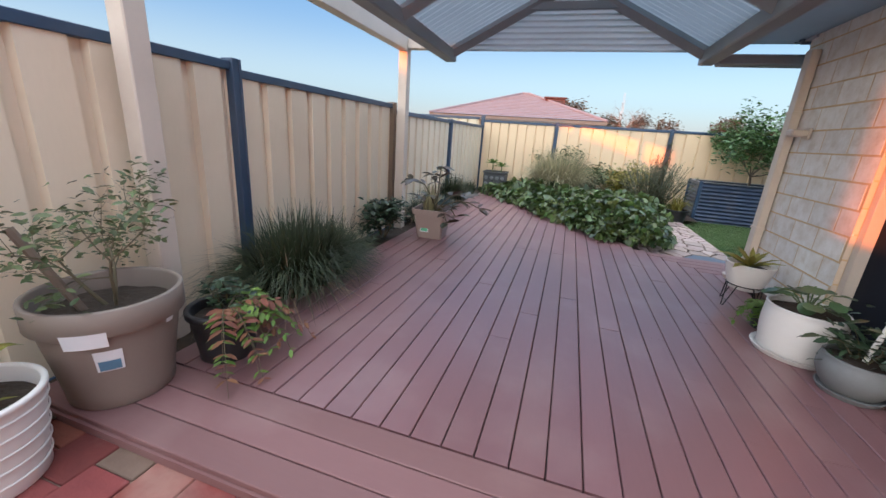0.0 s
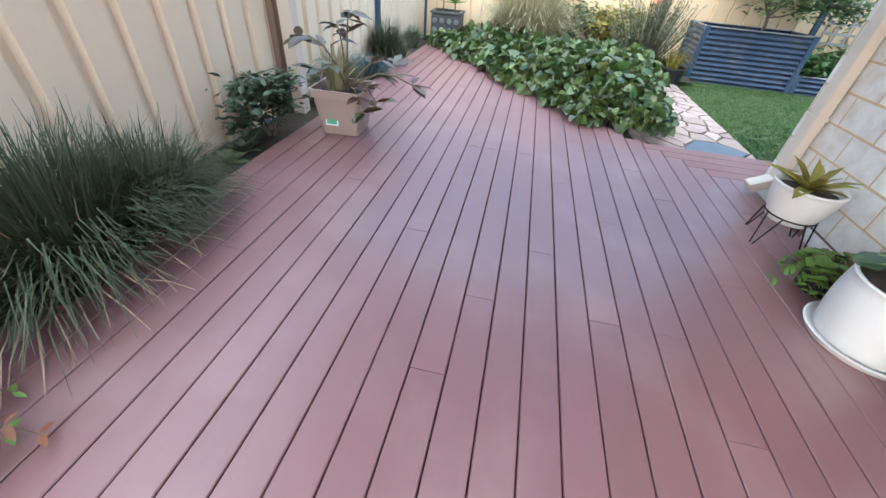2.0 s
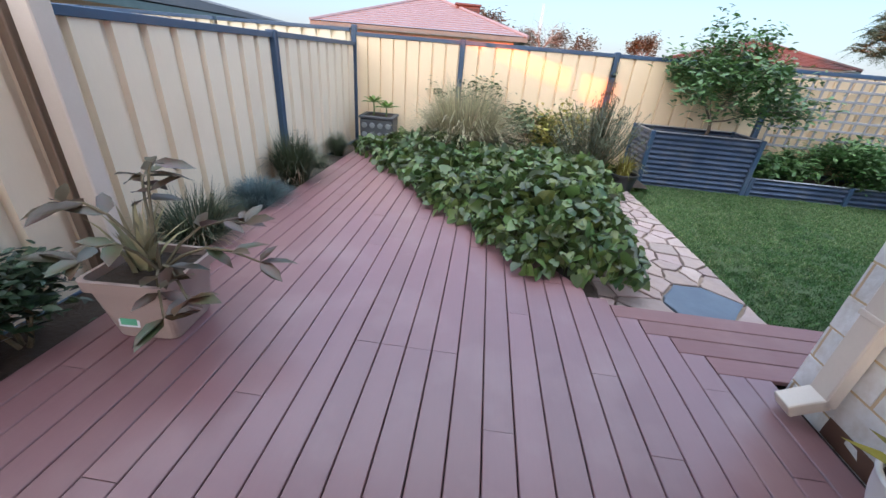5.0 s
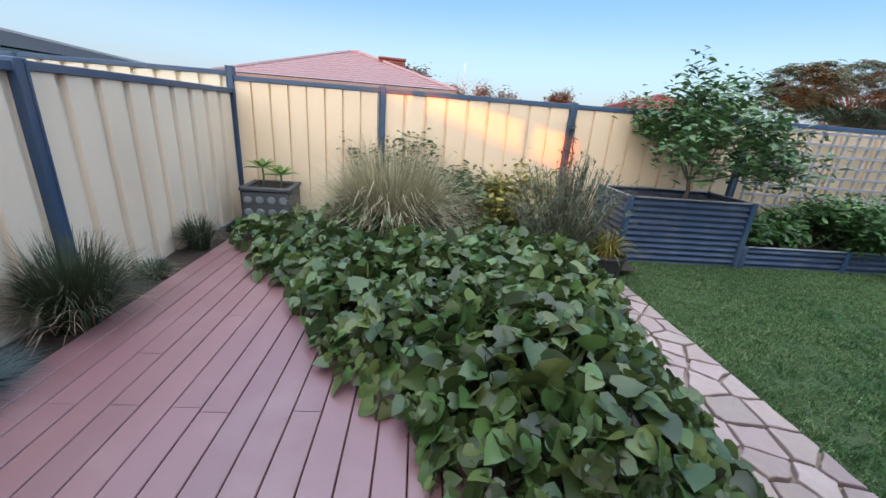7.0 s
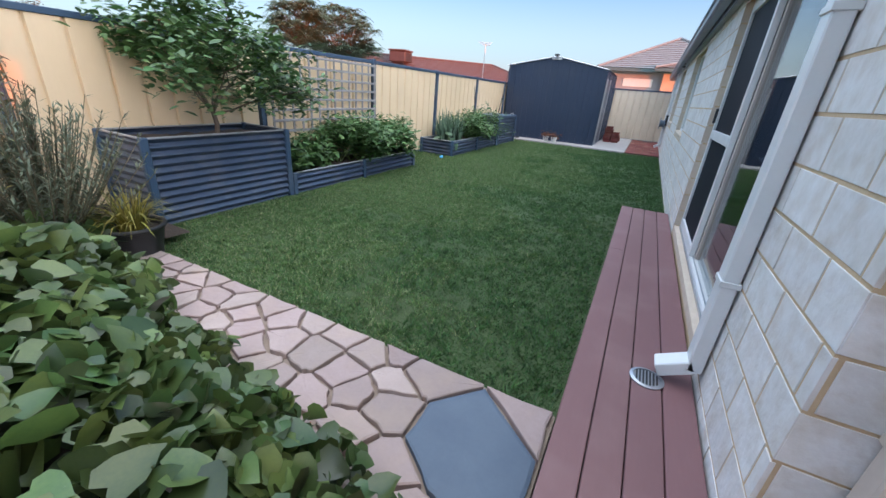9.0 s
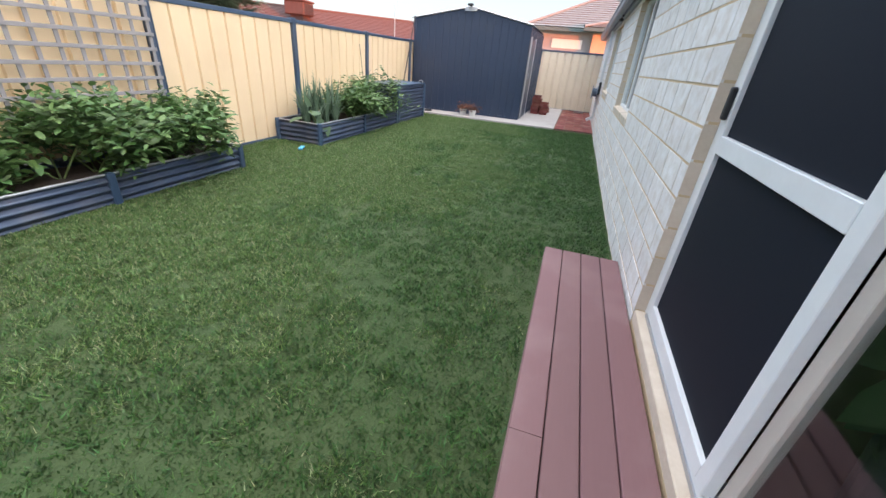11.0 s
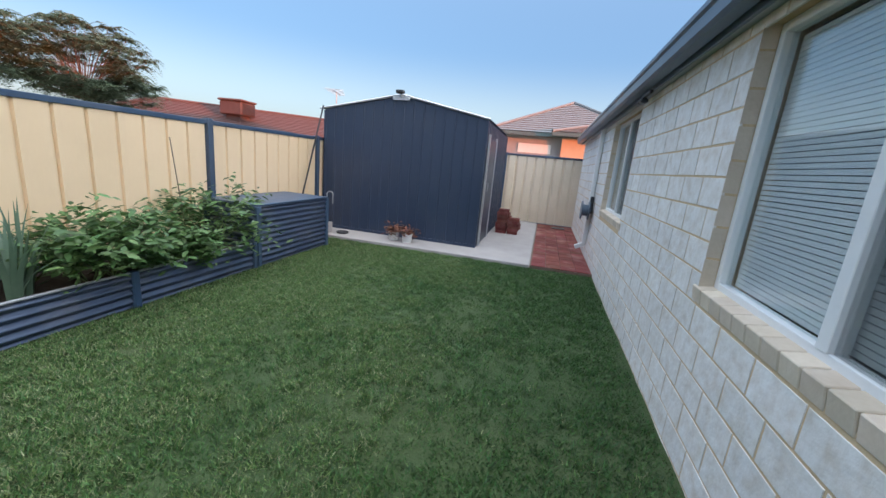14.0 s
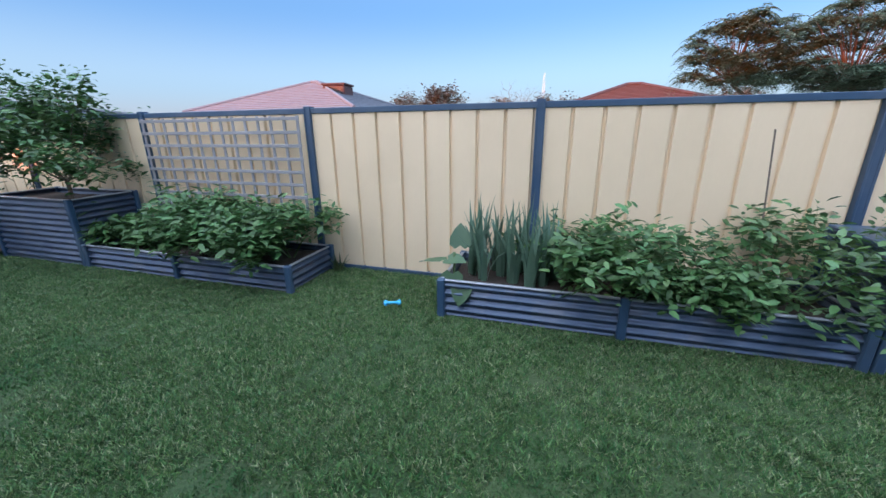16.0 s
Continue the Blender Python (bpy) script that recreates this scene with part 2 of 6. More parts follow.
M_BRICK = mat("cream_brick", (0.80, 0.79, 0.77), (0.62, 0.57, 0.50), 11, 0.85, bump=0.012, bscale=19, fine=40, rand=0.07, stain=(0.50, 0.41, 0.30), stain_amount=0.45, stain_scale=12)
M_QUOIN = mat("tan_brick", (0.68, 0.58, 0.46), (0.55, 0.45, 0.33), 9, 0.85, bump=0.004, bscale=45, rand=0.10)
M_MORTAR = mat("mortar", (0.62, 0.46, 0.28), (0.52, 0.38, 0.22), 12, 0.95, bump=0.004, bscale=90)
M_PAVER = mat("red_paver", (0.215, 0.066, 0.052), (0.15, 0.050, 0.043), 10, 0.88, bump=0.003, bscale=70, rand=0.24, spec=0.2, stain=(0.34, 0.22, 0.18), stain_amount=0.5, stain_scale=4)
M_SAND = mat("joint_sand", (0.22, 0.15, 0.11), (0.15, 0.10, 0.08), 30, 0.95)
M_STONE = mat("pink_stone", (0.38, 0.29, 0.26), (0.27, 0.20, 0.175), 5, 0.75, bump=0.012, bscale=12, rand=0.2, stain=(0.44, 0.33, 0.26), stain_amount=0.5, stain_scale=5)
M_SLATE = mat("slate", (0.105, 0.135, 0.17), (0.075, 0.10, 0.135), 5, 0.6, bump=0.006, bscale=9, rand=0.1)
M_GROUT = mat("stone_grout", (0.34, 0.26, 0.20), (0.25, 0.19, 0.145), 20, 0.95, bump=0.004)
M_CONC = mat("concrete", (0.40, 0.37, 0.35), (0.33, 0.305, 0.285), 4, 0.85, bump=0.002, stain=(0.38, 0.35, 0.32), stain_amount=0.4)
M_SOIL = mat("soil", (0.028, 0.020, 0.014), (0.055, 0.038, 0.026), 14, 0.98, bump=0.02, bscale=35)
M_GROUND = mat("ground_dirt", (0.20, 0.17, 0.12), (0.14, 0.13, 0.08), 0.3, 0.95)
M_WHITE = mat("white_frame", (0.78, 0.78, 0.76), (0.70, 0.70, 0.68), 8, 0.35)
M_TAUPE = mat("beige_frame", (0.58, 0.51, 0.44), (0.50, 0.44, 0.38), 6, 0.4)
M_PERGOLA = mat("pergola_cream", (0.66, 0.58, 0.49), (0.58, 0.50, 0.42), 4, 0.5)
M_SCREEN = mat("black_mesh", (0.012, 0.014, 0.020), (0.016, 0.019, 0.027), 400, 0.6, spec=0.1)
M_GUTTER = mat("gutter", (0.085, 0.12, 0.16), (0.10, 0.135, 0.18), 3, 0.4)
M_SOFFIT = mat("soffit", (0.42, 0.45, 0.48), (0.38, 0.41, 0.44), 3, 0.6)
M_PATIO = mat("patio_roof", (0.24, 0.275, 0.30), (0.20, 0.23, 0.255), 2, 0.5)
M_PATIOTOP = mat("patio_polycarbonate", (0.30, 0.345, 0.38), (0.26, 0.30, 0.335), 2, 0.5, translucent=0.45)
M_PATIOSHEET = mat("patio_sheet", (0.62, 0.66, 0.70), (0.55, 0.60, 0.64), 3, 0.45, translucent=0.3)
M_TRELLIS = mat("weathered_lattice", (0.31, 0.295, 0.30), (0.23, 0.22, 0.225), 12, 0.85, bump=0.002, stretch=(1, 1, 1))
M_TERRA = mat("terracotta_roof", (0.105, 0.054, 0.050), (0.080, 0.042, 0.039), 5, 0.8, rand=0.08)
M_PINKROOF = mat("pink_roof", (0.20, 0.20, 0.225), (0.17, 0.17, 0.19), 5, 0.7, rand=0.06)
M_GREYROOF = mat("grey_roof", (0.18, 0.185, 0.19), (0.15, 0.155, 0.16), 5, 0.7, rand=0.05)
M_GREENROOF = mat("green_fascia", (0.10, 0.15, 0.15), (0.08, 0.12, 0.125), 5, 0.6)
M_RENDER = mat("render_grey", (0.36, 0.35, 0.35), (0.31, 0.30, 0.30), 3, 0.85)
M_ORANGEWALL = mat("render_tan", (0.62, 0.42, 0.27), (0.55, 0.37, 0.24), 3, 0.85)
M_WALLTAN = mat("neighbour_brick", (0.50, 0.38, 0.28), (0.42, 0.32, 0.23), 3, 0.85)
M_BLACK = mat("black_plastic", (0.018, 0.018, 0.02), (0.026, 0.026, 0.028), 8, 0.45)
M_WIRE = mat("black_wire", (0.012, 0.012, 0.012), (0.02, 0.02, 0.02), 8, 0.4, metal=0.6)
M_STEEL = mat("galvanised", (0.50, 0.51, 0.53), (0.42, 0.43, 0.45), 10, 0.35, metal=0.8)
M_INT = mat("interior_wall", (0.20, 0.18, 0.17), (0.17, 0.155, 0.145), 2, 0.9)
M_INTFLOOR = mat("interior_floor", (0.17, 0.09, 0.06), (0.13, 0.07, 0.05), 2, 0.4)
M_BLIND = mat("blind_slats", (0.82, 0.82, 0.82), (0.76, 0.76, 0.76), 5, 0.6)


def glass(name, tint=(0.9, 0.95, 0.95), rough=0.0):
    m = bpy.data.materials.new(name)
    m.use_nodes = True
    nt = m.node_tree
    nt.nodes.clear()
    out = nt.nodes.new("ShaderNodeOutputMaterial")
    mixs = nt.nodes.new("ShaderNodeMixShader")
    lw = nt.nodes.new("ShaderNodeLayerWeight")
    lw.inputs["Blend"].default_value = 0.5
    pw = nt.nodes.new("ShaderNodeMath")
    pw.operation = "POWER"
    pw.inputs[1].default_value = 4.0
    mul = nt.nodes.new("ShaderNodeMath")
    mul.operation = "MULTIPLY_ADD"
    mul.inputs[1].default_value = 0.90
    mul.inputs[2].default_value = 0.045
    tr = nt.nodes.new("ShaderNodeBsdfTransparent")
    tr.inputs[0].default_value = (*tint, 1)
    gl = nt.nodes.new("ShaderNodeBsdfGlossy")
    gl.inputs["Roughness"].default_value = rough
    nt.links.new(lw.outputs["Facing"], pw.inputs[0])
    nt.links.new(pw.outputs[0], mul.inputs[0])
    nt.links.new(mul.outputs[0], mixs.inputs[0])
    nt.links.new(tr.outputs[0], mixs.inputs[1])
    nt.links.new(gl.outputs[0], mixs.inputs[2])
    nt.links.new(mixs.outputs[0], out.inputs[0])
    return m


M_GLASS = glass("window_glass", (0.90, 0.93, 0.93))

# ==== ground, lawn, paving ====
def grid_sheet(name, x0, x1, y0, y1, z, step, material, hole=None, wave=0.0):
    nx, ny = max(1, int((x1 - x0) / step)), max(1, int((y1 - y0) / step))
    verts = [(x0 + (x1 - x0) * i / nx, y0 + (y1 - y0) * j / ny,
              z + wave * noise.noise((i * 0.31, j * 0.31, 1.7))) for j in range(ny + 1) for i in range(nx + 1)]
    faces = [(j * (nx + 1) + i, j * (nx + 1) + i + 1, (j + 1) * (nx + 1) + i + 1, (j + 1) * (nx + 1) + i) for j in range(ny) for i in range(nx)]
    me = mesh_of(name, verts, faces, True)
    me.materials.append(material)
    return new(name, me)


ground = tagged(grid_sheet("ground", -400, 400, -400, 400, -0.24, 40, M_GROUND), "bare dry earth reaching to the horizon", "ground", kind="structure")

M_LAWN = mat("lawn_thatch", (0.028, 0.055, 0.013), (0.050, 0.075, 0.022), 1.6, 0.95, bump=0.02, bscale=60, fine=30, stain=(0.10, 0.10, 0.045), stain_amount=0.2, stain_scale=0.9)
lawn = tagged(grid_sheet("lawn", 1.85, 13.2, 0.0, 5.05, L - 0.01, 0.12, M_LAWN, wave=0.012), "mown green lawn with dry straw patches", "lawn", kind="structure")


# ---- deck ----
PITCH, GAP = 0.1358, 0.0055
X_FIRST = 0.035
C_STEP = 6              # the first column of boards that stops at the step
JOIST = -1.817
deck = thing("floor_deck", label="reddish-brown composite deck boards with narrow dark gaps", category="deck", kind="structure")


def deck_end(x):
    """Where a board at x stops: along the slanted edge of the garden bed, or at the step."""
    if x > X_FIRST + C_STEP * PITCH:
        return 0.008 + PITCH * max(0, 3 - math.floor((x - X_FIRST) / PITCH - C_STEP))
    return 0.65 + (0.75 - x) * 1.40


def board_mesh(w, x0, x1, skew=0.0, t=0.024, c=0.0035):
    """A board from y=x0 to y=x1, with eased long edges; skew: how much further its left end goes."""
    prof = [(-w / 2, -t), (-w / 2, -c), (-w / 2 + c, 0), (w / 2 - c, 0), (w / 2, -c), (w / 2, -t)]
    verts = [(x, x0, z) for x, z in prof] + [(x, x1 - skew * x, z) for x, z in prof]
    n = len(prof)
    faces = [(i, n + i, n + (i + 1) % n, (i + 1) % n) for i in range(n)] + [tuple(range(n)), tuple(reversed(range(n, 2 * n)))]
    return verts, faces


cols = range(int((-2.06 - X_FIRST) / PITCH), int((1.60 - X_FIRST) / PITCH) + 1)
rj = random.Random(5)
known = {1: [-1.817], -3: [-1.817], -1: [-1.395], 2: [-0.969], -6: [-1.395], -2: [-0.115], -5: [-0.115, 1.60], -8: [-0.54], -10: [-0.963],
         0: [-0.54], 6: [-1.385], -12: [-1.817], -7: [0.99], -13: [1.62], -11: [1.62], -9: [1.61], -15: [-0.963]}
board_cache = {}
for c in cols:
    xc = X_FIRST + (c + 0.5) * PITCH
    if xc < -2.06 or xc > 1.545:
        continue
    end = deck_end(xc)
    joints = list(known.get(c, []))
    yj = JOIST - 0.425 * rj.choice((0, 1, 2)) if not joints else joints[-1]
    if not joints and rj.random() < 0.75:
        joints.append(yj)
    while yj + 2.0 < end - 0.3:
        yj += 0.425 * rj.choice((4, 5, 6))
        if yj < end - 0.25:
            joints.append(yj)
    cuts = [-3.198] + joints + [end]
    for a, b in zip(cuts, cuts[1:]):
        last = b == end and xc < 0.76
        v, f = board_mesh(PITCH - GAP, a + 0.0015 - xc * 0, b - 0.0015, 1.40 if last else 0.0)
        ob = part("board", mesh_of("board", v, f), M_DECK, deck)
        ob.location = (xc, 0, rj.uniform(-0.0008, 0.0008))
for k in range(3):
    y1 = -3.202 - k * PITCH
    v, f = board_mesh(PITCH - GAP, -2.25, 1.59)
    ob = part("board", mesh_of("board", [(y, x + y1 - PITCH / 2, z) for x, y, z in v], [tuple(reversed(q)) for q in f]), M_STEP, deck)
# fascia under the front edge; below, a near-black sheet painted as the shade in the gaps
part("fascia", boxes((-2.25, 1.59, -3.618, -3.60, -0.16, -0.026)), M_STEP, deck)
undershade = bmesh.new()
vs = [undershade.verts.new(p) for p in ((-2.06, -3.59, -0.045), (1.59, -3.59, -0.045), (1.59, -0.01, -0.045), (1.59, 0.54, -0.045), (0.80, 0.56, -0.045), (-2.06, 4.55, -0.045))]
undershade.faces.new(vs)
part("gap_shade", undershade, M_UNDERSHADE, deck)

# ---- step along the back wall ----
step = thing("step_deck", label="reddish-brown composite step of four boards beside the lawn", category="step", kind="structure")
for k in range(4):
    yc = 0.01 + (k + 0.5) * PITCH
    s0 = X_FIRST + PITCH * (C_STEP + 3 - k) + 0.003
    joints = [s0, 5.905] if k != 3 else [s0, 4.15, 5.905]
    for a, b in zip(joints, joints[1:]):
        v, f = board_mesh(PITCH - GAP, a, b - 0.003)
        ob = part("board", mesh_of("board", [(y, x + yc, z) for x, y, z in v], [tuple(reversed(q)) for q in f]), M_STEP, step)
part("fascia", boxes((1.9, 5.9, 0.535, 0.553, L - 0.03, -0.026), (5.885, 5.903, 0.0, 0.533, L - 0.03, -0.026)), M_STEP, step)
# the same dark sheet, painted shade below the step boards
part("gap_shade", boxes((0.95, 5.88, 0.01, 0.53, -0.06, -0.046)), M_UNDERSHADE, step)

# ---- soil strip by the fence and garden bed ----
tagged(grid_sheet("soil_strip", -2.40, -2.05, -7, 5.07, -0.055, 0.05, M_SOIL, wave=0.03), "dark soil strip between deck and fence", "soil", kind="structure")
bed = mesh_of("garden_soil", [(-2.06, 4.5, -0.06), (0.76, 0.62, -0.06), (0.83, 0.6, -0.06), (0.83, 3.76, -0.06), (2.28, 3.76, -0.06), (2.3, 5.07, -0.06), (-2.06, 5.07, -0.06)], [(0, 1, 2, 3, 4, 5, 6)])
bed.materials.append(M_SOIL)
tagged(new("garden_soil", bed), "dark soil of the planted garden bed", "soil", kind="structure")

# ==== fences ====
def fence_profile(w, narrow=False):
    """Section of a trapezoid-ribbed steel sheet of width w: wide pans and narrow recesses."""
    k0, k1, k2, depth = (0.86, 0.89, 0.965, -0.028) if narrow else (0.70, 0.745, 0.945, -0.038)
    n = max(1, round(w / 0.238))
    p = w / n
    pts = []
    for i in range(n):
        a = i * p
        pts += [(a, 0), (a + p * k0, 0), (a + p * k1, depth), (a + p * k2, depth)]
    return pts + [(w, 0)]


def fence_bay(parent, p0, p1, z0, z1, out, sheet_mat=M_CREAM):
    a, b = Vector((*p0, 0)), Vector((*p1, 0))
    d = (b - a).normalized()
    length = (b - a).length - 0.06
    n = max(1, round(length / 0.78))
    w = length / n
    for i in range(n):
        v, f = extrude_profile(fence_profile(w, sheet_mat is M_CREAM_WARMLIT), z0 + 0.02, z1 - 0.02, d, Vector((*out, 0)))
        ob = part("sheet", mesh_of("sheet", v, f), sheet_mat, parent)
        ob.location = a + d * (0.03 + i * w) + Vector((*out, 0)) * 0.015
    ang = math.degrees(math.atan2(d.y, d.x))
    for za, zb, nm in ((z1 - 0.055, z1, "top_rail"), (z0 - 0.02, z0 + 0.05, "bottom_rail")):
        r = part(nm, boxes((0.031, length + 0.029, -0.028, 0.028, za, zb), bevel=0.004), M_BLUE, parent)
        r.matrix_basis = pose(a.x, a.y, 0, 0, 0, ang)


def fence_post(parent, x, y, z1, along_x, material=M_BLUE, z0=-0.2):
    """A post of two back-to-back channels, with the lipped grooves that they have."""
    bm = bmesh.new()
    box(bm, -0.028, 0.028, -0.04, 0.04, z0, z1, 0.005)
    for s in (-1, 1):
        box(bm, s * 0.030 - 0.009, s * 0.030 + 0.009, -0.048, 0.048, z0, z1 - 0.002, 0.004)
    p = part("post", bm, material, parent)
    p.matrix_basis = pose(x, y, 0, 0, 0, 0 if along_x else 90)


side_fence = thing("fence_side", label="cream ribbed steel fence with dark blue rails and posts", category="fence", kind="structure")
# the two bays behind y=-9.5 are unseen, added to cut the low sun
ys = [-14.3, -11.9, -9.5, -7.08, -4.66, -2.23, 0.2, 2.6, 5.07]
tops = [1.58, 1.58, 1.58, 1.57, 1.55, 1.51, 1.45, 1.46]
side_x = [-2.40] * 7 + [-2.375, -2.32]
for y0, y1, x0, x1, zt in zip(ys, ys[1:], side_x, side_x[1:], tops):
    fence_bay(side_fence, (x0, y0), (x1, y1), -0.10, zt, (1, 0))
for x, y, zt, m in zip(side_x, ys, [1.6, 1.6, 1.6, 1.6, 1.58, 1.57, 1.53, 1.47], [M_BLUE, M_BLUE, M_BLUE, M_BLUE, M_BLUE, M_BLUE, M_BROWNPOST, M_BLUE]):
    fence_post(side_fence, x, y, zt, False, m)
rear_fence = thing("fence_rear", label="cream ribbed steel fence with dark blue rails and posts", category="fence", kind="structure")
xs = [-2.32, -0.58, 1.77, 4.15, 6.53, 8.91, 11.30, 13.68, 16.06, 18.3]
for x0, x1 in zip(xs, xs[1:]):
    fence_bay(rear_fence, (x0, 5.07), (x1, 5.07), L - 0.02, 1.60, (0, -1), M_CREAM_WARMLIT)
for x in xs[1:]:
    fence_post(rear_fence, x, 5.07, 1.62, True)
fence_post(rear_fence, -2.32, 5.07, 1.70, True)
for x0, x1 in ((-4.75, -2.42), (-7.1, -4.75), (-9.4, -7.1)):
    fence_bay(rear_fence, (x0, 5.25), (x1, 5.25), -0.1, 1.66, (0, -1), M_CREAM_DARK)
end_fence = thing("fence_end", label="cream ribbed steel fence beyond the shed with dark rail", category="fence", kind="structure")
for y0, y1 in ((-2.6, -0.3), (-0.3, 2.05), (2.05, 5.07)):
    fence_bay(end_fence, (18.3, y0), (18.3, y1), L, 1.78, (-1, 0))
for y in (-0.3, 2.05):
    fence_post(end_fence, 18.3, y, 1.8, False)

# ==== house ====
COURSE, BLEN, MORT = 0.172, 0.315, 0.013
house_core = []


def clear_of(openings, a0, a1, z0, z1):
    for (o0, o1, q0, q1) in openings:
        if a1 > o0 and a0 < o1 and z1 > q0 and z0 < q1:
            return False
    return True


def brick_pieces(a0, a1, z0, z1, openings):
    """Runs of bricks on a wall: (start, end, low, high), cut at the openings."""
    out = []
    n = int(math.ceil((z1 - z0) / COURSE))
    for r in range(n):
        lo, hi = z0 + r * COURSE, min(z0 + r * COURSE + COURSE - MORT, z1)
        x = a0 - 0.09 - (BLEN / 2 if r % 2 else 0)
        while x < a1:
            s, e = max(x, a0), min(x + BLEN - MORT, a1)
            spans = [(s, e)]
            for (o0, o1, q0, q1) in openings:
                if hi > q0 + 0.02 and lo < q1 - 0.02:
                    nxt = []
                    for p, q in spans:
                        if q <= o0 or p >= o1:
                            nxt.append((p, q))
                        else:
                            if p < o0:
                                nxt.append((p, o0))
                            if q > o1:
                                nxt.append((o1, q))
                    spans = nxt
            out += [(p, q, lo, hi) for p, q in spans if q - p > 0.025]
            x += BLEN
    return out


def brick_verts(s, e, lo, hi, depth=0.012, c=0.0012):
    """Face of a brick standing proud of the mortar by depth, with worn arrises; y is outward."""
    j = [random.uniform(-0.0008, 0.0008) for _ in range(4)]
    d = depth + random.uniform(-0.0006, 0.0006)
    s, e, lo, hi = (k + random.uniform(-0.0012, 0.0012) for k in (s, e, lo, hi))
    back = [(s, 0, lo), (e, 0, lo), (e, 0, hi), (s, 0, hi)]
    mid = [(s, d - c, lo), (e, d - c, lo), (e, d - c, hi), (s, d - c, hi)]
    front = [(s + c, d + j[0], lo + c), (e - c, d + j[1], lo + c), (e - c, d + j[2], hi - c), (s + c, d + j[3], hi - c)]
    v = back + mid + front
    f = []
    for k in (0, 4):
        f += [(k + i, k + (i + 1) % 4, k + 4 + (i + 1) % 4, k + 4 + i) for i in range(4)]
    f.append((8, 9, 10, 11))
    return v, f


def wall_core(name, a0, a1, z0, z1, openings, thick, place, label):
    """The mortar body of a wall with real openings through it; y outward, its face at y=-0.012."""
    axs = sorted({a0, a1, *[o for op in openings for o in op[:2]]})
    zs = sorted({z0, z1, *[o for op in openings for o in op[2:]]})
    bm = bmesh.new()
    for p, q in zip(axs, axs[1:]):
        for u, w in zip(zs, zs[1:]):
            if clear_of(openings, p + 1e-4, q - 1e-4, u + 1e-4, w - 1e-4):
                box(bm, p, q, -thick, -0.0030, u, w)
    bmesh.ops.remove_doubles(bm, verts=bm.verts, dist=1e-4)
    seen = {}
    bm.verts.index_update()
    for f in list(bm.faces):
        key = tuple(sorted(v.index for v in f.verts))
        seen.setdefault(key, []).append(f)
    bmesh.ops.delete(bm, geom=[f for fs in seen.values() if len(fs) > 1 for f in fs], context="FACES_ONLY")
    ob = part(name, bm, M_MORTAR)
    ob.matrix_basis = place
    return tagged(ob, label, "wall", kind="structure")


WALL_TOP = 2.17
DOOR = (2.62, 5.15, 0.0, 2.13)
WIN1 = (7.87, 9.56, 0.82, 2.13)
WIN2 = (11.95, 13.58, 0.86, 2.13)
OPEN_B = [DOOR, WIN1, WIN2]
WALL_A_X = 1.60
B_PLACE = Matrix.Identity(4)
A_PLACE = pose(WALL_A_X, 0, 0, 0, 0, 90)          # local x runs along +y, outward is -x
wall_b = wall_core("wall_back", WALL_A_X + 0.0042, 18.25, -0.3, WALL_TOP, OPEN_B, 0.23, B_PLACE, "cream double-height brick house wall with sandy mortar")
OPEN_A = [(-4.0, -1.30, 0.0, 2.13)]
wall_a = wall_core("wall_side", -9.0, -0.23, -0.3, 2.6, OPEN_A, 0.23, A_PLACE, "cream double-height brick house wall beside the deck")


def frame_ring(x0, x1, z0, z1, w, y0, y1, bevel=0.003):
    bm = bmesh.new()
    box(bm, x0, x0 + w, y0, y1, z0, z1, bevel)
    box(bm, x1 - w, x1, y0, y1, z0, z1, bevel)
    box(bm, x0 + w - 0.001, x1 - w + 0.001, y0, y1, z0, z0 + w, bevel)
    box(bm, x0 + w - 0.001, x1 - w + 0.001, y0, y1, z1 - w, z1, bevel)
    return bm


def window_unit(name, op, label):
    x0, x1, z0, z1 = op
    w = thing(name, label=label, category="window", kind="structure")
    zs0 = z0 + 0.004
    part("window_frame", frame_ring(x0 + 0.003, x1 - 0.003, zs0, z1 - 0.003, 0.045, -0.13, -0.07), M_WHITE, w)
    xm = x0 + (x1 - x0) * 0.5
    part("mullion", boxes((xm - 0.028, xm + 0.028, -0.128, -0.062, zs0 + 0.044, z1 - 0.046), bevel=0.003), M_WHITE, w)
    pane = part("pane", boxes((xm + 0.026, x1 - 0.047, -0.105, -0.10, zs0 + 0.044, z1 - 0.046)), M_GLASS, w)
    part("pane", boxes((x0 + 0.047, xm - 0.026, -0.105, -0.10, zs0 + 0.044, z1 - 0.046)), M_GLASS, w).visible_shadow = False
    pane.visible_shadow = False
    part("fly_screen", boxes((x0 + 0.047, xm - 0.027, -0.085, -0.082, zs0 + 0.044, z1 - 0.046)), M_SCREENSEE, w, "dark woven fly screen").visible_shadow = False
    blind = bmesh.new()
    n = int((z1 - z0) / 0.025)
    for i in range(n):
        z = z0 + 0.05 + i * 0.025
        if z > z1 - 0.06:
            break
        box(blind, x0 + 0.05, x1 - 0.05, -0.155, -0.145, z, z + 0.021)
    part("blind", blind, M_BLIND, w, "pale horizontal slat blind")
    return w


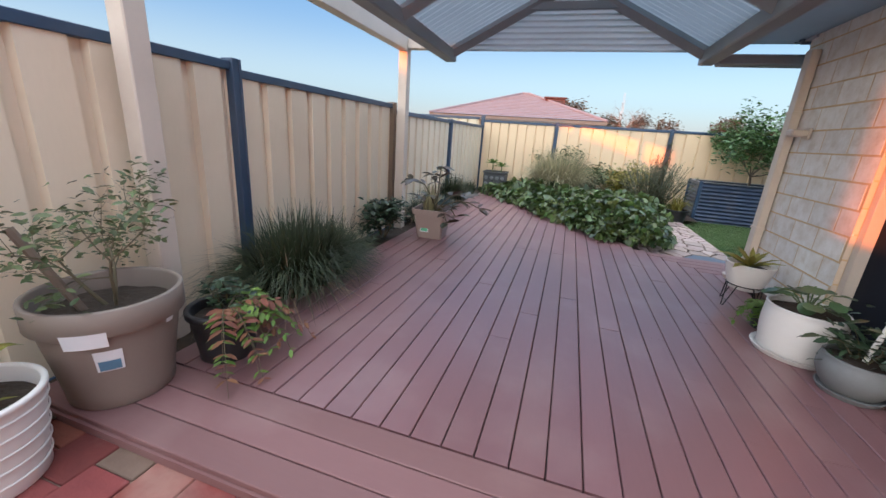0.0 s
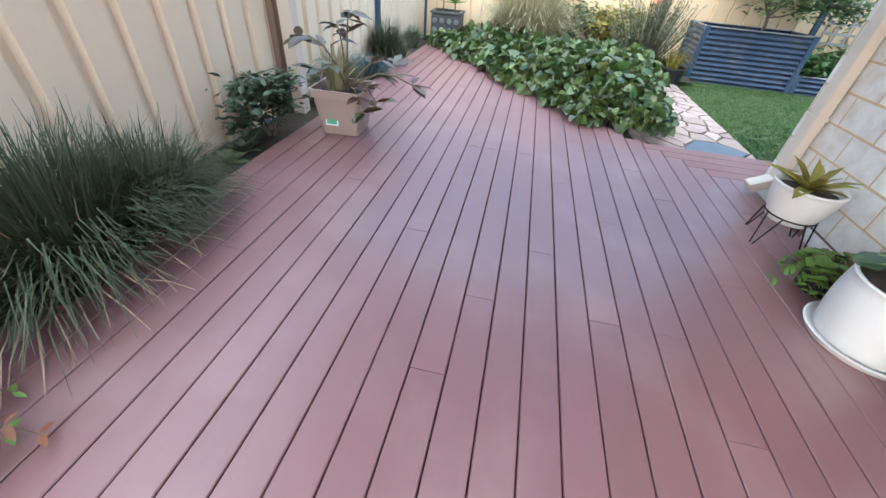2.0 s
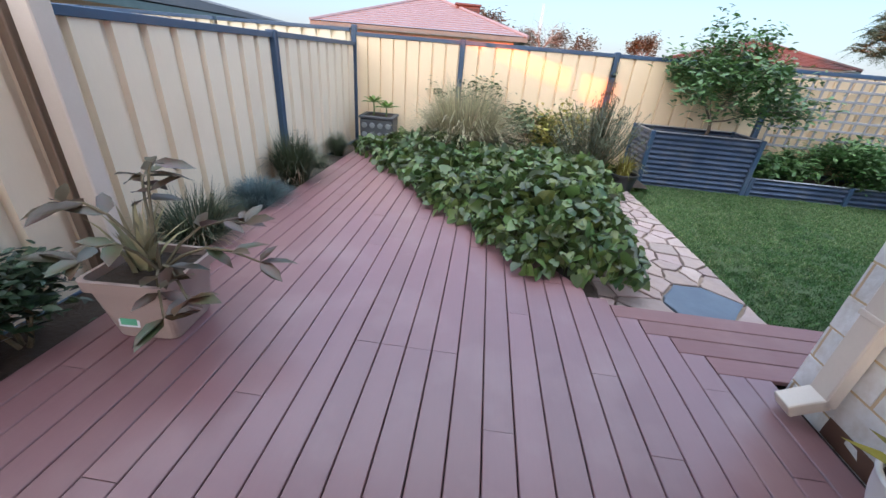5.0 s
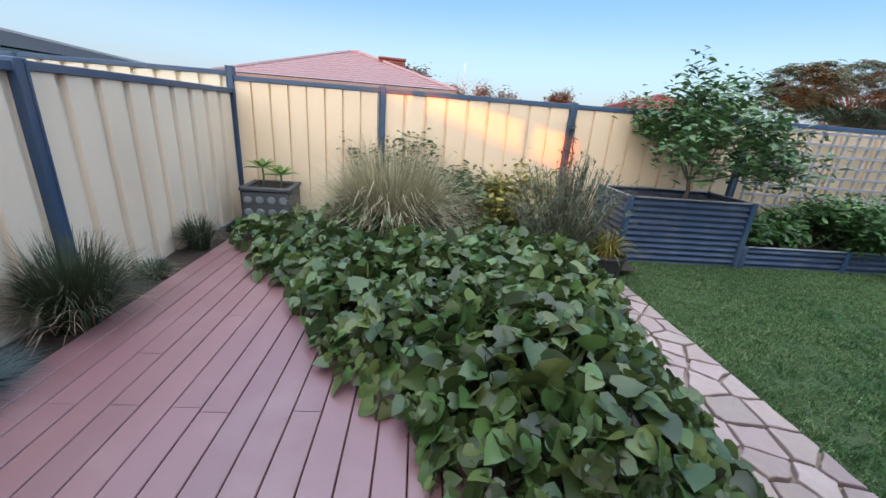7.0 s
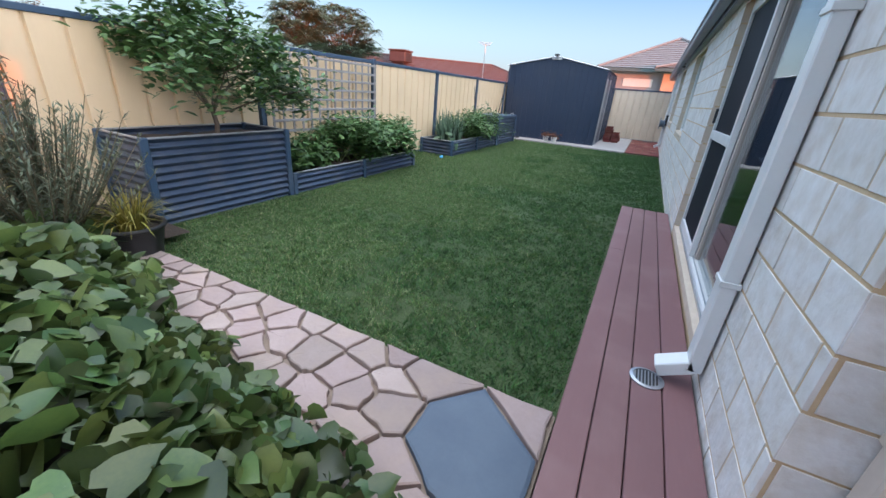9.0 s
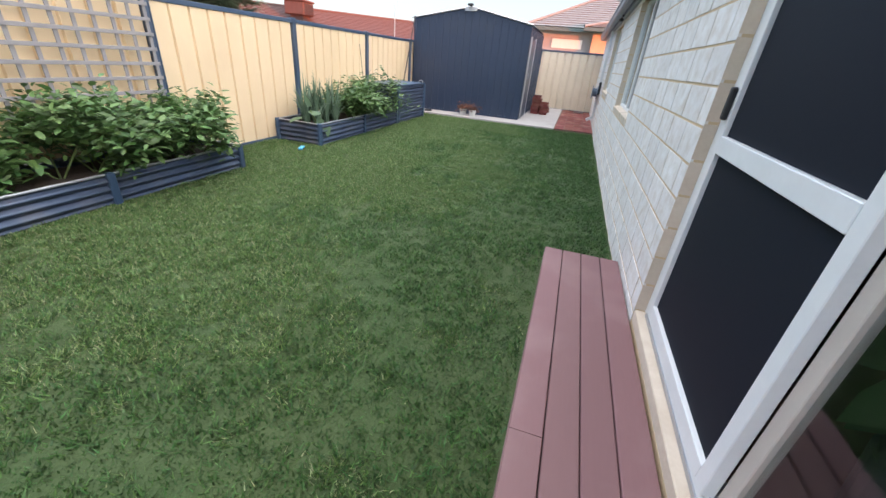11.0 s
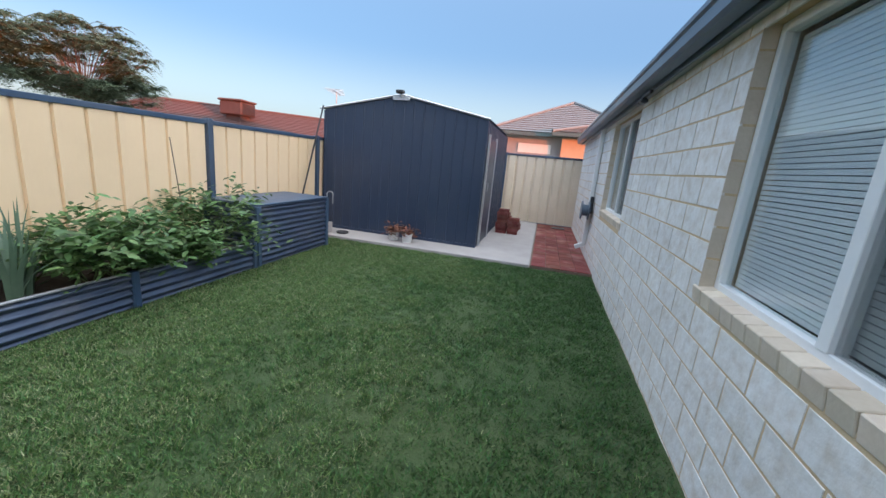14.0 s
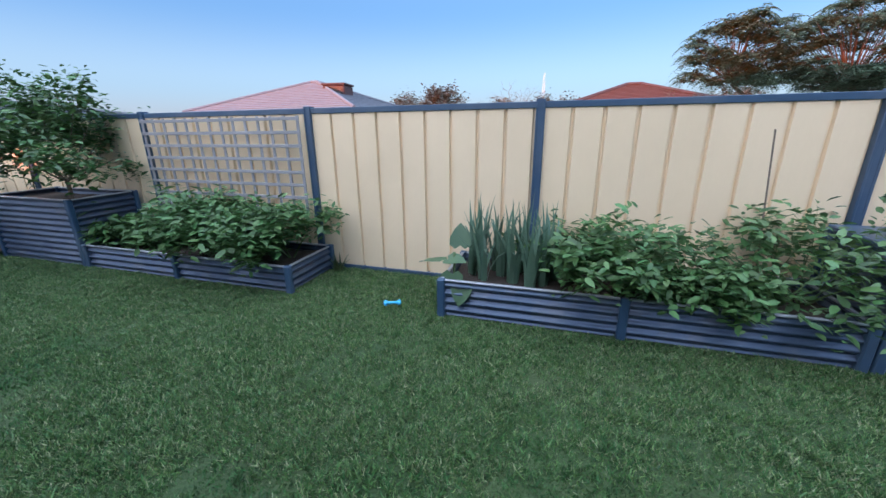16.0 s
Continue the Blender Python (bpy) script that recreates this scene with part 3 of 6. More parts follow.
def see_through(name, col, amount):
    m = bpy.data.materials.new(name)
    m.use_nodes = True
    nt = m.node_tree
    b = nt.nodes["Principled BSDF"]
    b.inputs["Base Color"].default_value = (*col, 1)
    b.inputs["Roughness"].default_value = 0.5
    tr = nt.nodes.new("ShaderNodeBsdfTransparent")
    ms = nt.nodes.new("ShaderNodeMixShader")
    ms.inputs[0].default_value = amount
    nt.links.new(b.outputs[0], ms.inputs[1])
    nt.links.new(tr.outputs[0], ms.inputs[2])
    nt.links.new(ms.outputs[0], nt.nodes["Material Output"].inputs[0])
    return m


M_SCREENSEE = see_through("fly_mesh", (0.02, 0.022, 0.03), 0.80)
window_1 = window_unit("window_1", WIN1, "white aluminium sliding window with dark fly screen")
window_2 = window_unit("window_2", WIN2, "white aluminium sliding window with dark fly screen")

# sliding door: a white-framed black security screen and a fixed glass panel
door = thing("door_1", label="white aluminium sliding glass door with black security screen", category="door", kind="structure")
XJ = 4.06
part("door_frame", frame_ring(DOOR[0] + 0.003, DOOR[1] - 0.003, 0.066, DOOR[3] - 0.003, 0.05, -0.15, -0.055), M_WHITE, door)
part("screen_frame", frame_ring(XJ - 0.03, DOOR[1] - 0.055, 0.118, DOOR[3] - 0.055, 0.06, -0.088, -0.048), M_WHITE, door)
part("screen_rail", boxes((XJ + 0.031, DOOR[1] - 0.116, -0.086, -0.046, 0.985, 1.06), bevel=0.003), M_WHITE, door)
part("security_mesh", boxes((XJ + 0.031, DOOR[1] - 0.116, -0.072, -0.068, 0.178, 0.984), (XJ + 0.031, DOOR[1] - 0.116, -0.072, -0.068, 1.061, DOOR[3] - 0.116)), M_SCREEN, door)
part("door_stile", boxes((XJ - 0.085, XJ - 0.032, -0.128, -0.09, 0.118, DOOR[3] - 0.055), bevel=0.003), M_TAUPE, door)
part("track", boxes((DOOR[0] + 0.055, DOOR[1] - 0.055, -0.054, -0.047, 0.07, 0.09), (DOOR[0] + 0.055, DOOR[1] - 0.055, -0.08, -0.074, 0.117, 0.125)), M_STEEL, door)
part("latch", boxes((DOOR[1] - 0.10, DOOR[1] - 0.07, -0.047, -0.025, 1.12, 1.25), bevel=0.005), M_BLACK, door)
part("glass_pane", boxes((DOOR[0] + 0.054, XJ - 0.086, -0.112, -0.106, 0.117, DOOR[3] - 0.054)), M_GLASS, door).visible_shadow = False
sill = part("door_sill", boxes((DOOR[0], DOOR[1], -0.17, -0.004, -0.03, 0.065), bevel=0.004), M_QUOIN)
tagged(sill, "tan brick sill under the sliding door", "sill", kind="structure")

# side door onto the deck
door2 = thing("door_2", label="beige framed sliding door with dark glass beside the deck", category="door", kind="structure")
door2.matrix_basis = A_PLACE
part("door_frame", frame_ring(-3.99, -1.305, 0.06, 2.12, 0.055, -0.15, -0.03), M_TAUPE, door2)
part("door_stile", boxes((-2.75, -2.69, -0.13, -0.06, 0.116, 2.064), bevel=0.003), M_TAUPE, door2)
part("screen", boxes((-2.689, -1.362, -0.10, -0.095, 0.117, 2.063)), M_SCREEN, door2)
part("glass_pane", boxes((-3.933, -2.751, -0.10, -0.095, 0.117, 2.063)), M_GLASS, door2)
sill2 = part("door_sill", boxes((-4.0, -1.30, -0.17, -0.004, -0.03, 0.058), bevel=0.004), M_QUOIN)
sill2.matrix_basis = A_PLACE
tagged(sill2, "tan brick sill under the side door", "sill", kind="structure")

# rooms behind the glass
room = tagged(part("floor_inside", boxes((1.6, 18.2, -5.0, -0.24, -0.05, 0.05)), M_INTFLOOR), "brown timber floor inside the house", "floor", kind="structure")
# the partition at x=2.2 is added to block sun passing through both doors
tagged(part("wall_inside", boxes((1.6, 18.2, -5.2, -5.0, 0.05, 2.6), (2.2, 2.3, -5.0, -0.24, 0.05, 2.4), (9.6, 9.7, -5.0, -0.24, 0.05, 2.6), (7.0, 7.1, -5.0, -0.24, 0.05, 2.6), (18.1, 18.25, -5.0, -0.24, 0.05, 2.6)), M_INT), "plain inner house walls, one added to stop sun crossing the rooms", "wall", kind="structure")
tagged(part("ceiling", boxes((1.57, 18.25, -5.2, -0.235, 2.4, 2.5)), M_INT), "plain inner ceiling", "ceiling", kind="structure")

# ---- eaves, gutter, roof ----
roof = thing("house_roof", label="dark blue-grey steel gutter and low hip roof of the house", category="roof", kind="structure")
part("soffit", boxes((WALL_A_X - 0.02, 18.6, -0.1, 0.058, WALL_TOP + 0.002, WALL_TOP + 0.02)), M_SOFFIT, roof)
part("fascia", boxes((WALL_A_X - 0.04, 18.6, 0.06, 0.08, WALL_TOP - 0.02, WALL_TOP + 0.16)), M_GUTTER, roof)
gut = bmesh.new()
pts = [(y - 0.303, z) for y, z in [(0.388, WALL_TOP + 0.15), (0.388, WALL_TOP + 0.02), (0.40, WALL_TOP + 0.005), (0.47, WALL_TOP + 0.005), (0.49, WALL_TOP + 0.03), (0.495, WALL_TOP + 0.10), (0.51, WALL_TOP + 0.115), (0.51, WALL_TOP + 0.145), (0.495, WALL_TOP + 0.15), (0.48, WALL_TOP + 0.13)]]
r0 = [gut.verts.new((WALL_A_X - 0.05, y, z)) for y, z in pts]
r1 = [gut.verts.new((18.6, y, z)) for y, z in pts]
for i in range(len(pts) - 1):
    gut.faces.new((r0[i], r0[i + 1], r1[i + 1], r1[i]))
part("gutter", gut, M_GUTTER, roof)
rs = bmesh.new()
vs = [rs.verts.new(p) for p in ((WALL_A_X - 0.04, 0.09, WALL_TOP + 0.14), (18.6, 0.09, WALL_TOP + 0.14), (14, -5, 4.5), (6, -5, 4.5), (WALL_A_X - 0.04, -9, WALL_TOP + 0.4), (18.6, -9, WALL_TOP + 0.4))]
for f in ((0, 1, 2, 3), (0, 3, 4), (1, 5, 2), (3, 2, 5, 4)):
    rs.faces.new([vs[i] for i in f])
part("roof_sheet", rs, M_GREYROOF, roof)

# ---- downpipes ----
def downpipe(name, x, y, z1, rz, label, material, shoe=True):
    d = thing(name, x, y, 0, rz, label, "downpipe")
    part("pipe", boxes((-0.05, 0.05, 0.01, 0.075, 0.10 if shoe else 0.01, z1), bevel=0.006), material, d)
    for z in (0.55, 1.55):
        part("bracket", boxes((-0.056, 0.056, 0.002, 0.081, z, z + 0.025), bevel=0.002), material, d)
    if shoe:
        bm = bmesh.new()
        box(bm, -0.05, 0.05, -0.033, 0.033, -0.16, 0.0, 0.005)
        bmesh.ops.transform(bm, matrix=pose(0, 0.045, 0.125, 62, 0, 0), verts=bm.verts)
        part("shoe", bm, material, d)
    return d


downpipe("downpipe", 2.4, 0.0, WALL_TOP, 0, "beige rectangular downpipe with an angled shoe", M_WHITE)
downpipe("downpipe", WALL_A_X, -0.20, 2.05, 90, "beige rectangular downpipe on the brick corner", M_PERGOLA)
downpipe("downpipe", 14.6, 0.0, WALL_TOP, 0, "white rectangular downpipe near the paving", M_WHITE)
grate = thing("drain_grate", 2.33, 0.215, 0.001, 0, "round white drain cover with dark slots on the step", "drain")
part("rim", lathe([(0.0, 0.0), (0.078, 0.0), (0.078, 0.006), (0.062, 0.010), (0.062, 0.004), (0.0, 0.004)], 28), M_STEEL, grate)
for i in range(7):
    y = -0.045 + i * 0.015
    h = math.sqrt(0.06 ** 2 - y * y)
    part("slot", boxes((-h, h, y - 0.004, y + 0.004, 0.0045, 0.008)), M_BLACK, grate)

# ==== patio roof and posts ====
patio = thing("patio_roof", label="blue-grey gabled patio roof on cream steel posts", category="patio roof", kind="structure")
patio.matrix_basis = Matrix.Translation((0.03, 0.44, -0.138)) @ Matrix.Scale(1.11, 4)
for y in (-0.2, -3.05, -5.3):
    part("post", boxes((-2.11, -2.01, y - 0.05, y + 0.05, -0.02, 2.02), bevel=0.006), M_PERGOLA, patio)
part("beam", boxes((-2.11, -2.01, -5.4, -0.15, 2.021, 2.16), bevel=0.005), M_PERGOLA, patio)
part("tie_beam", boxes((-2.009, -1.5, -0.25, -0.15, 2.04, 2.14), bevel=0.005), M_PERGOLA, patio)
RX0, RXM, RX1, RZ0, RZM = -1.55, -0.38, 0.80, 2.05, 2.66
for side, (xa, xb) in enumerate(((RX0, RXM), (RX1, RXM))):
    n = 30
    verts, faces = [], []
    yy = [-2.9 + 2.75 * i / (n * 4) for i in range(n * 4 + 1)]
    for i, y in enumerate(yy):
        o = 0.025 if i % 4 in (0, 1) else 0.0
        verts += [(xa, y, RZ0 + o), (xb, y, RZM + o)]
    for i in range(len(yy) - 1):
        faces.append((2 * i, 2 * i + 1, 2 * i + 3, 2 * i + 2))
    part("roof_sheet", mesh_of("roof_sheet", verts, faces), M_PATIOTOP, patio)
for y in (-0.24, -1.5, -2.8):
    for xa, xb in ((RX0, RXM), (RX1, RXM)):
        bm = tube([(xa, y, RZ0 - 0.06), (xb, y, RZM - 0.06)], 0.055, 4)
        part("rafter", bm, M_PATIO, patio)
    part("tie", boxes((-0.80, 0.04, y - 0.03, y + 0.03, 2.37, 2.43)), M_PATIO, patio)
for xa in (RX0, RX1):
    part("gutter", boxes((xa - 0.06, xa + 0.06, -2.9, -0.15, RZ0 - 0.12, RZ0 - 0.01), bevel=0.01), M_PATIO, patio)
inf_v, inf_f = [], []
for i in range(25):
    z = RZ0 - 0.02 + (RZM - RZ0) * i / 24
    k = (RZM - z) / (RZM - RZ0)
    o = -0.17 + (0.012 if i % 2 else -0.012)
    inf_v += [(RXM + (RX0 - RXM) * k, o, z), (RXM + (RX1 - RXM) * k, o, z)]
for i in range(24):
    inf_f.append((2 * i, 2 * i + 1, 2 * i + 3, 2 * i + 2))
part("gable_sheet", mesh_of("gable_sheet", inf_v, inf_f), M_PATIOSHEET, patio, "pale corrugated gable sheet")
part("side_gutter", boxes((0.87, 1.50, -0.30, -0.15, 1.92, 2.0), bevel=0.01), M_PATIO, patio)
part("side_roof", boxes((0.80, 1.95, -2.9, -0.16, 2.10, 2.13)), M_PATIOTOP, patio)

# ==== shed ====
SX0, SX1, SY0, SY1, SYM = 13.85, 17.2, 1.95, 5.0, 3.5
SZ0, SZE, SZA = -0.085, 2.10, 2.40
slab = tagged(part("slab", boxes((13.18, 18.28, 0.94, 5.05, -0.25, SZ0), bevel=0.01), M_CONC), "pale concrete slab under the garden shed", "slab", kind="structure")
shed = thing("shed", SX0, SYM, SZ0, 0, "dark blue ribbed steel garden shed with a low gable", "shed")


def shed_sheet(y0, y1, x, face):
    n = max(1, round((y1 - y0) / 0.19))
    p = (y1 - y0) / n
    pts = []
    for i in range(n):
        a = y0 + i * p
        pts += [(a, 0), (a + p * 0.80, 0), (a + p * 0.85, 0.010), (a + p * 0.95, 0.010)]
    return pts + [(y1, 0)]


def gable_z(y):
    return SZE + (SZA - SZE) * (1 - abs(y - SYM) / (SYM - SY0))


for x, s in ((SX0, -1), (SX1, 1)):
    n_sheets = 4
    for i in range(n_sheets):
        a, b = SY0 + (SY1 - SY0) * i / n_sheets, SY0 + (SY1 - SY0) * (i + 1) / n_sheets
        pts = shed_sheet(a, b, x, s)
        v = [(x + s * o - SX0, y - SYM, 0.0) for y, o in pts] + [(x + s * o - SX0, y - SYM, gable_z(y) - SZ0) for y, o in pts]
        k = len(pts)
        part("wall_sheet", mesh_of("wall_sheet", v, [(j, j + 1, k + j + 1, k + j) for j in range(k - 1)]), M_SHED, shed)
for y, s in ((SY0, -1), (SY1, 1)):
    pts = shed_sheet(SX0, SX1, y, s)
    v = [(px - SX0, y + s * o - SYM, 0.0) for px, o in pts] + [(px - SX0, y + s * o - SYM, SZE - SZ0) for px, o in pts]
    k = len(pts)
    part("wall_sheet", mesh_of("wall_sheet", v, [(j, j + 1, k + j + 1, k + j) for j in range(k - 1)]), M_SHED, shed)
for s in (-1, 1):
    ye = SYM + s * (SYM - SY0 + 0.04)
    bm = bmesh.new()
    q = [bm.verts.new((px, py, pz)) for px, py, pz in ((-0.03, 0, SZA - SZ0 + 0.03), (SX1 - SX0 + 0.03, 0, SZA - SZ0 + 0.03), (SX1 - SX0 + 0.03, ye - SYM, SZE - SZ0 + 0.02), (-0.03, ye - SYM, SZE - SZ0 + 0.02))]
    f = bm.faces.new(q)
    bmesh.ops.solidify(bm, geom=[f], thickness=0.015)
    part("roof_panel", bm, M_SHED, shed)
    part("barge_trim", tube([(-0.035, 0, SZA - SZ0 + 0.032), (-0.035, ye - SYM, SZE - SZ0 + 0.022)], 0.018, 4), M_SHEDTRIM, shed, "pale metal barge trim")
for y in (SY0, SY1):
    part("corner_trim", boxes((-0.022, 0.03, y - SYM - 0.02, y - SYM + 0.02, 0.0, SZE - SZ0), bevel=0.003), M_SHED, shed)
part("ridge_cap", boxes((-0.05, -0.036, -0.16, 0.16, SZA - SZ0 - 0.065, SZA - SZ0 + 0.02), bevel=0.004), M_SHEDTRIM, shed, "pale plate under the flood light")
part("base_rail", boxes((-0.026, -0.012, SY0 - SYM, SY1 - SYM, 0.0, 0.05)), M_SHED, shed)
dr = part("shed_door", boxes((0.25, 1.15, SY0 - SYM - 0.035, SY0 - SYM - 0.012, 0.03, 1.92), bevel=0.004), M_SHED, shed)
for x in (0.22, 1.16):
    part("door_trim", boxes((x, x + 0.03, SY0 - SYM - 0.05, SY0 - SYM - 0.011, 0.0, 1.98), bevel=0.003), M_SHEDTRIM, shed)
part("door_handle", tube([(0.32, SY0 - SYM - 0.04, 1.0), (0.32, SY0 - SYM - 0.075, 1.0), (0.32, SY0 - SYM - 0.075, 1.14), (0.32, SY0 - SYM - 0.04, 1.14)], 0.008), M_STEEL, dr)
flood = thing("flood_light", SX0 - 0.06, SYM, SZA + 0.03, 0, "small dark flood light on the shed gable", "light")
part("head", boxes((-0.10, 0.0, -0.07, 0.07, 0.005, 0.06), bevel=0.012), M_BLACK, flood)
part("bracket", boxes((-0.03, 0.02, -0.02, 0.02, -0.04, 0.006), bevel=0.003), M_STEEL, flood)
pole = tagged(part("leaning_pole", tube([(12.9, 4.99, -0.085), (13.66, 4.93, 2.15)], 0.014, 8), M_BLACK), "thin dark pole leaning against the fence and shed", "pole")
rod = tagged(part("bent_rod", tube([(13.35, 4.63, -0.085), (13.35, 4.63, 0.62), (13.35, 4.60, 0.66), (13.35, 4.53, 0.66), (13.35, 4.51, 0.62), (13.35, 4.51, 0.45)], 0.012, 8), M_STEEL), "pale bent metal rod standing beside the shed", "rod")
block = tagged(part("besser_block", boxes((13.25, 13.45, 4.56, 4.72, SZ0, 0.10), bevel=0.008), M_CONC), "grey concrete block at the shed corner", "block")
ring = tagged(part("black_saucer", lathe([(0.0, 0.0), (0.10, 0.0), (0.115, 0.03), (0.108, 0.032), (0.095, 0.008), (0.0, 0.008)], 24, cx=13.45, cy=4.35), M_BLACK), "round black saucer lying on the slab", "saucer")
ring.location.z = SZ0 + 0.001

# ==== raised garden beds ====
def wavy_sheet(length, z0, z1, pitch=0.072, depth=0.016):
    n = max(2, int(round((z1 - z0) / (pitch / 8))))
    verts, faces = [], []
    for i in range(n + 1):
        z = z0 + (z1 - z0) * i / n
        o = depth * math.sin(2 * math.pi * (z - z0) / pitch)
        verts += [(0, o, z), (length, o, z)]
    for i in range(n):
        faces.append((2 * i, 2 * i + 1, 2 * i + 3, 2 * i + 2))
    return mesh_of("corrugated_sheet", verts, faces, True)


def raised_bed(name, x0, x1, y0, y1, z1, posts, label, lid=False):
    b = thing(name, x0, y0, L, 0, label, "garden bed", "raised garden beds")
    w, d, h = x1 - x0, y1 - y0, z1 - L
    cuts = [0.0] + [p - x0 for p in posts] + [w]
    for p, q in zip(cuts, cuts[1:]):
        s = part("side_sheet", wavy_sheet(q - p - 0.06, 0.0, h - 0.012), M_BED, b)
        s.location = (p + 0.03, 0.0, 0)
        s = part("side_sheet", wavy_sheet(q - p - 0.06, 0.0, h - 0.012), M_BED, b)
        s.location = (p + 0.03, d, 0)
        for yy in (0.0, d):
            part("edge_cap", boxes((p + 0.035, q - 0.035, yy - 0.014, yy + 0.014, h - 0.013, h + 0.004), bevel=0.004), M_BED if lid else M_BEDCAP, b)
    for xx in (0.0, w):
        s = part("end_sheet", wavy_sheet(d - 0.06, 0.0, h - 0.012), M_BED, b)
        s.matrix_basis = pose(xx, 0.03, 0, 0, 0, 90)
        part("edge_cap", boxes((xx - 0.014, xx + 0.014, 0.035, d - 0.035, h - 0.013, h + 0.004), bevel=0.004), M_BED if lid else M_BEDCAP, b)
    for xx in cuts:
        for yy in (0.0, d):
            part("corner_post", boxes((xx - 0.034, xx + 0.034, yy - 0.030, yy + 0.030, -0.02, h + 0.006), bevel=0.010), M_BLUE, b)
    if lid:
        part("lid", boxes((-0.02, w + 0.02, -0.02, d + 0.02, h + 0.006, h + 0.03), bevel=0.006), M_BLUE, b, "flat dark steel lid")
    else:
        v = [(0.03 + (w - 0.06) * i / 24, 0.03 + (d - 0.06) * j / 8, h - 0.07 + 0.03 * noise.noise((i * 0.7, j * 0.7, x0))) for j in range(9) for i in range(25)]
        f = [(j * 25 + i, j * 25 + i + 1, j * 25 + i + 26, j * 25 + i + 25) for j in range(8) for i in range(24)]
        part("soil", mesh_of("soil", v, f, True), M_SOIL, b)
    return b


raised_bed("raised_bed", 2.30, 3.80, 4.25, 4.98, 0.655, [], "tall dark blue corrugated steel bed holding a citrus tree")
raised_bed("raised_bed", 3.87, 6.68, 4.25, 4.98, 0.135, [5.24], "low dark blue corrugated steel bed of leafy vegetables")
raised_bed("raised_bed", 8.24, 11.06, 4.21, 4.98, 0.19, [9.64], "low dark blue corrugated steel bed of leeks and tomatoes")
raised_bed("raised_bed", 11.14, 12.66, 4.21, 4.98, 0.62, [], "tall dark blue corrugated steel bed closed with a lid", lid=True)

# ==== trellis ====
trellis = thing("trellis", 4.25, 5.02, 0, 0, "weathered grey timber lattice hung on the fence", "trellis")
TW, TZ0, TZ1 = 2.20, 0.50, 1.53
for i in range(14):
    x = TW * i / 13
    part("upright_lath", boxes((x - 0.017, x + 0.017, -0.060, -0.048, TZ0, TZ1), bevel=0.002), M_TRELLIS, trellis)
for j in range(8):
    z = TZ0 + 0.03 + (TZ1 - TZ0 - 0.06) * j / 7
    part("cross_lath", boxes((-0.03, TW + 0.03, -0.073, -0.061, z - 0.017, z + 0.017), bevel=0.002), M_TRELLIS, trellis)

# ==== wall fittings ====
sensor = thing("sensor_light", WALL_A_X, -0.46, 1.39, 90, "small beige sensor light on the brick wall", "light")
part("base", boxes((-0.045, 0.045, 0.013, 0.035, -0.045, 0.045), bevel=0.008), M_TAUPE, sensor)
hb = bmesh.new()
box(hb, -0.05, 0.05, 0.036, 0.15, -0.025, 0.03, 0.012)
part("head", hb, M_TAUPE, sensor)
reel = thing("hose_reel", 14.4, 0.015, 0.76, 0, "grey-blue wall-mounted garden hose reel", "hose reel")
bm = lathe([(0.0, 0.0), (0.05, 0.0), (0.05, 0.02), (0.16, 0.025), (0.165, 0.04), (0.10, 0.045), (0.10, 0.14), (0.165, 0.145), (0.16, 0.16), (0.0, 0.165)], 24)
bmesh.ops.transform(bm, matrix=pose(0, 0.03, 0, -90, 0, 0), verts=bm.verts)
part("drum", bm, M_GUTTER, reel)
part("bracket", boxes((-0.04, 0.04, 0.0, 0.06, -0.05, 0.25), bevel=0.01), M_BLACK, reel)
cam_arm = thing("eave_camera", 11.2, 0.085, WALL_TOP - 0.02, 0, "small dark security camera under the gutter", "camera")
part("arm", boxes((-0.02, 0.26, -0.0, 0.03, -0.03, 0.0), bevel=0.005), M_BLACK, cam_arm)
part("body", boxes((0.20, 0.34, -0.02, 0.05, -0.075, -0.03), bevel=0.015), M_BLACK, cam_arm)

# ==== things on the slab ====
stack = thing("paver_stack", 15.9, 1.55, SZ0, 0, "uneven stack of spare red pavers beside the shed", "pavers")
rs_ = random.Random(3)
for ix in range(3):
    for iy in range(2):
        for k in range((9, 7, 5)[ix] - iy * 3):
            p = part("paver", boxes((-0.115, 0.115, -0.115, 0.115, 0, 0.058), bevel=0.004), M_PAVER, stack)
            p.matrix_basis = pose(0.42 * ix + rs_.uniform(-0.02, 0.02), 0.15 - 0.26 * iy + rs_.uniform(-0.02, 0.02), 0.06 * k, 0, 0, rs_.uniform(-5, 5))
tagged(part("drain_grid", boxes((17.5, 17.8, 0.22, 0.55, SZ0 + 0.012, SZ0 + 0.022), bevel=0.003), M_BLACK), "flat black rubber mat lying on the pavers", "mat")

# ==== toy bone ====
bone = bmesh.new()
tube([(-0.06, 0, 0.022), (-0.03, 0, 0.024), (0.03, 0, 0.024), (0.06, 0, 0.022)], [0.022, 0.016, 0.016, 0.022], 10, bone)
for sx in (-1, 1):
    for sy in (-1, 1):
        bmesh.ops.create_icosphere(bone, subdivisions=2, radius=0.025, matrix=Matrix.Translation((sx * 0.075, sy * 0.021, 0.025)))
M_TOY = mat("toy_rubber", (0.10, 0.45, 0.72), (0.08, 0.38, 0.64), 20, 0.45)
tb = part("toy_bone", bone, M_TOY, smooth=True)
tb.matrix_basis = pose(7.78, 4.22, L + 0.022, 0, 0, 25) @ Matrix.Scale(0.78, 4)
tagged(tb, "light blue rubber dog bone lying on the lawn", "toy")

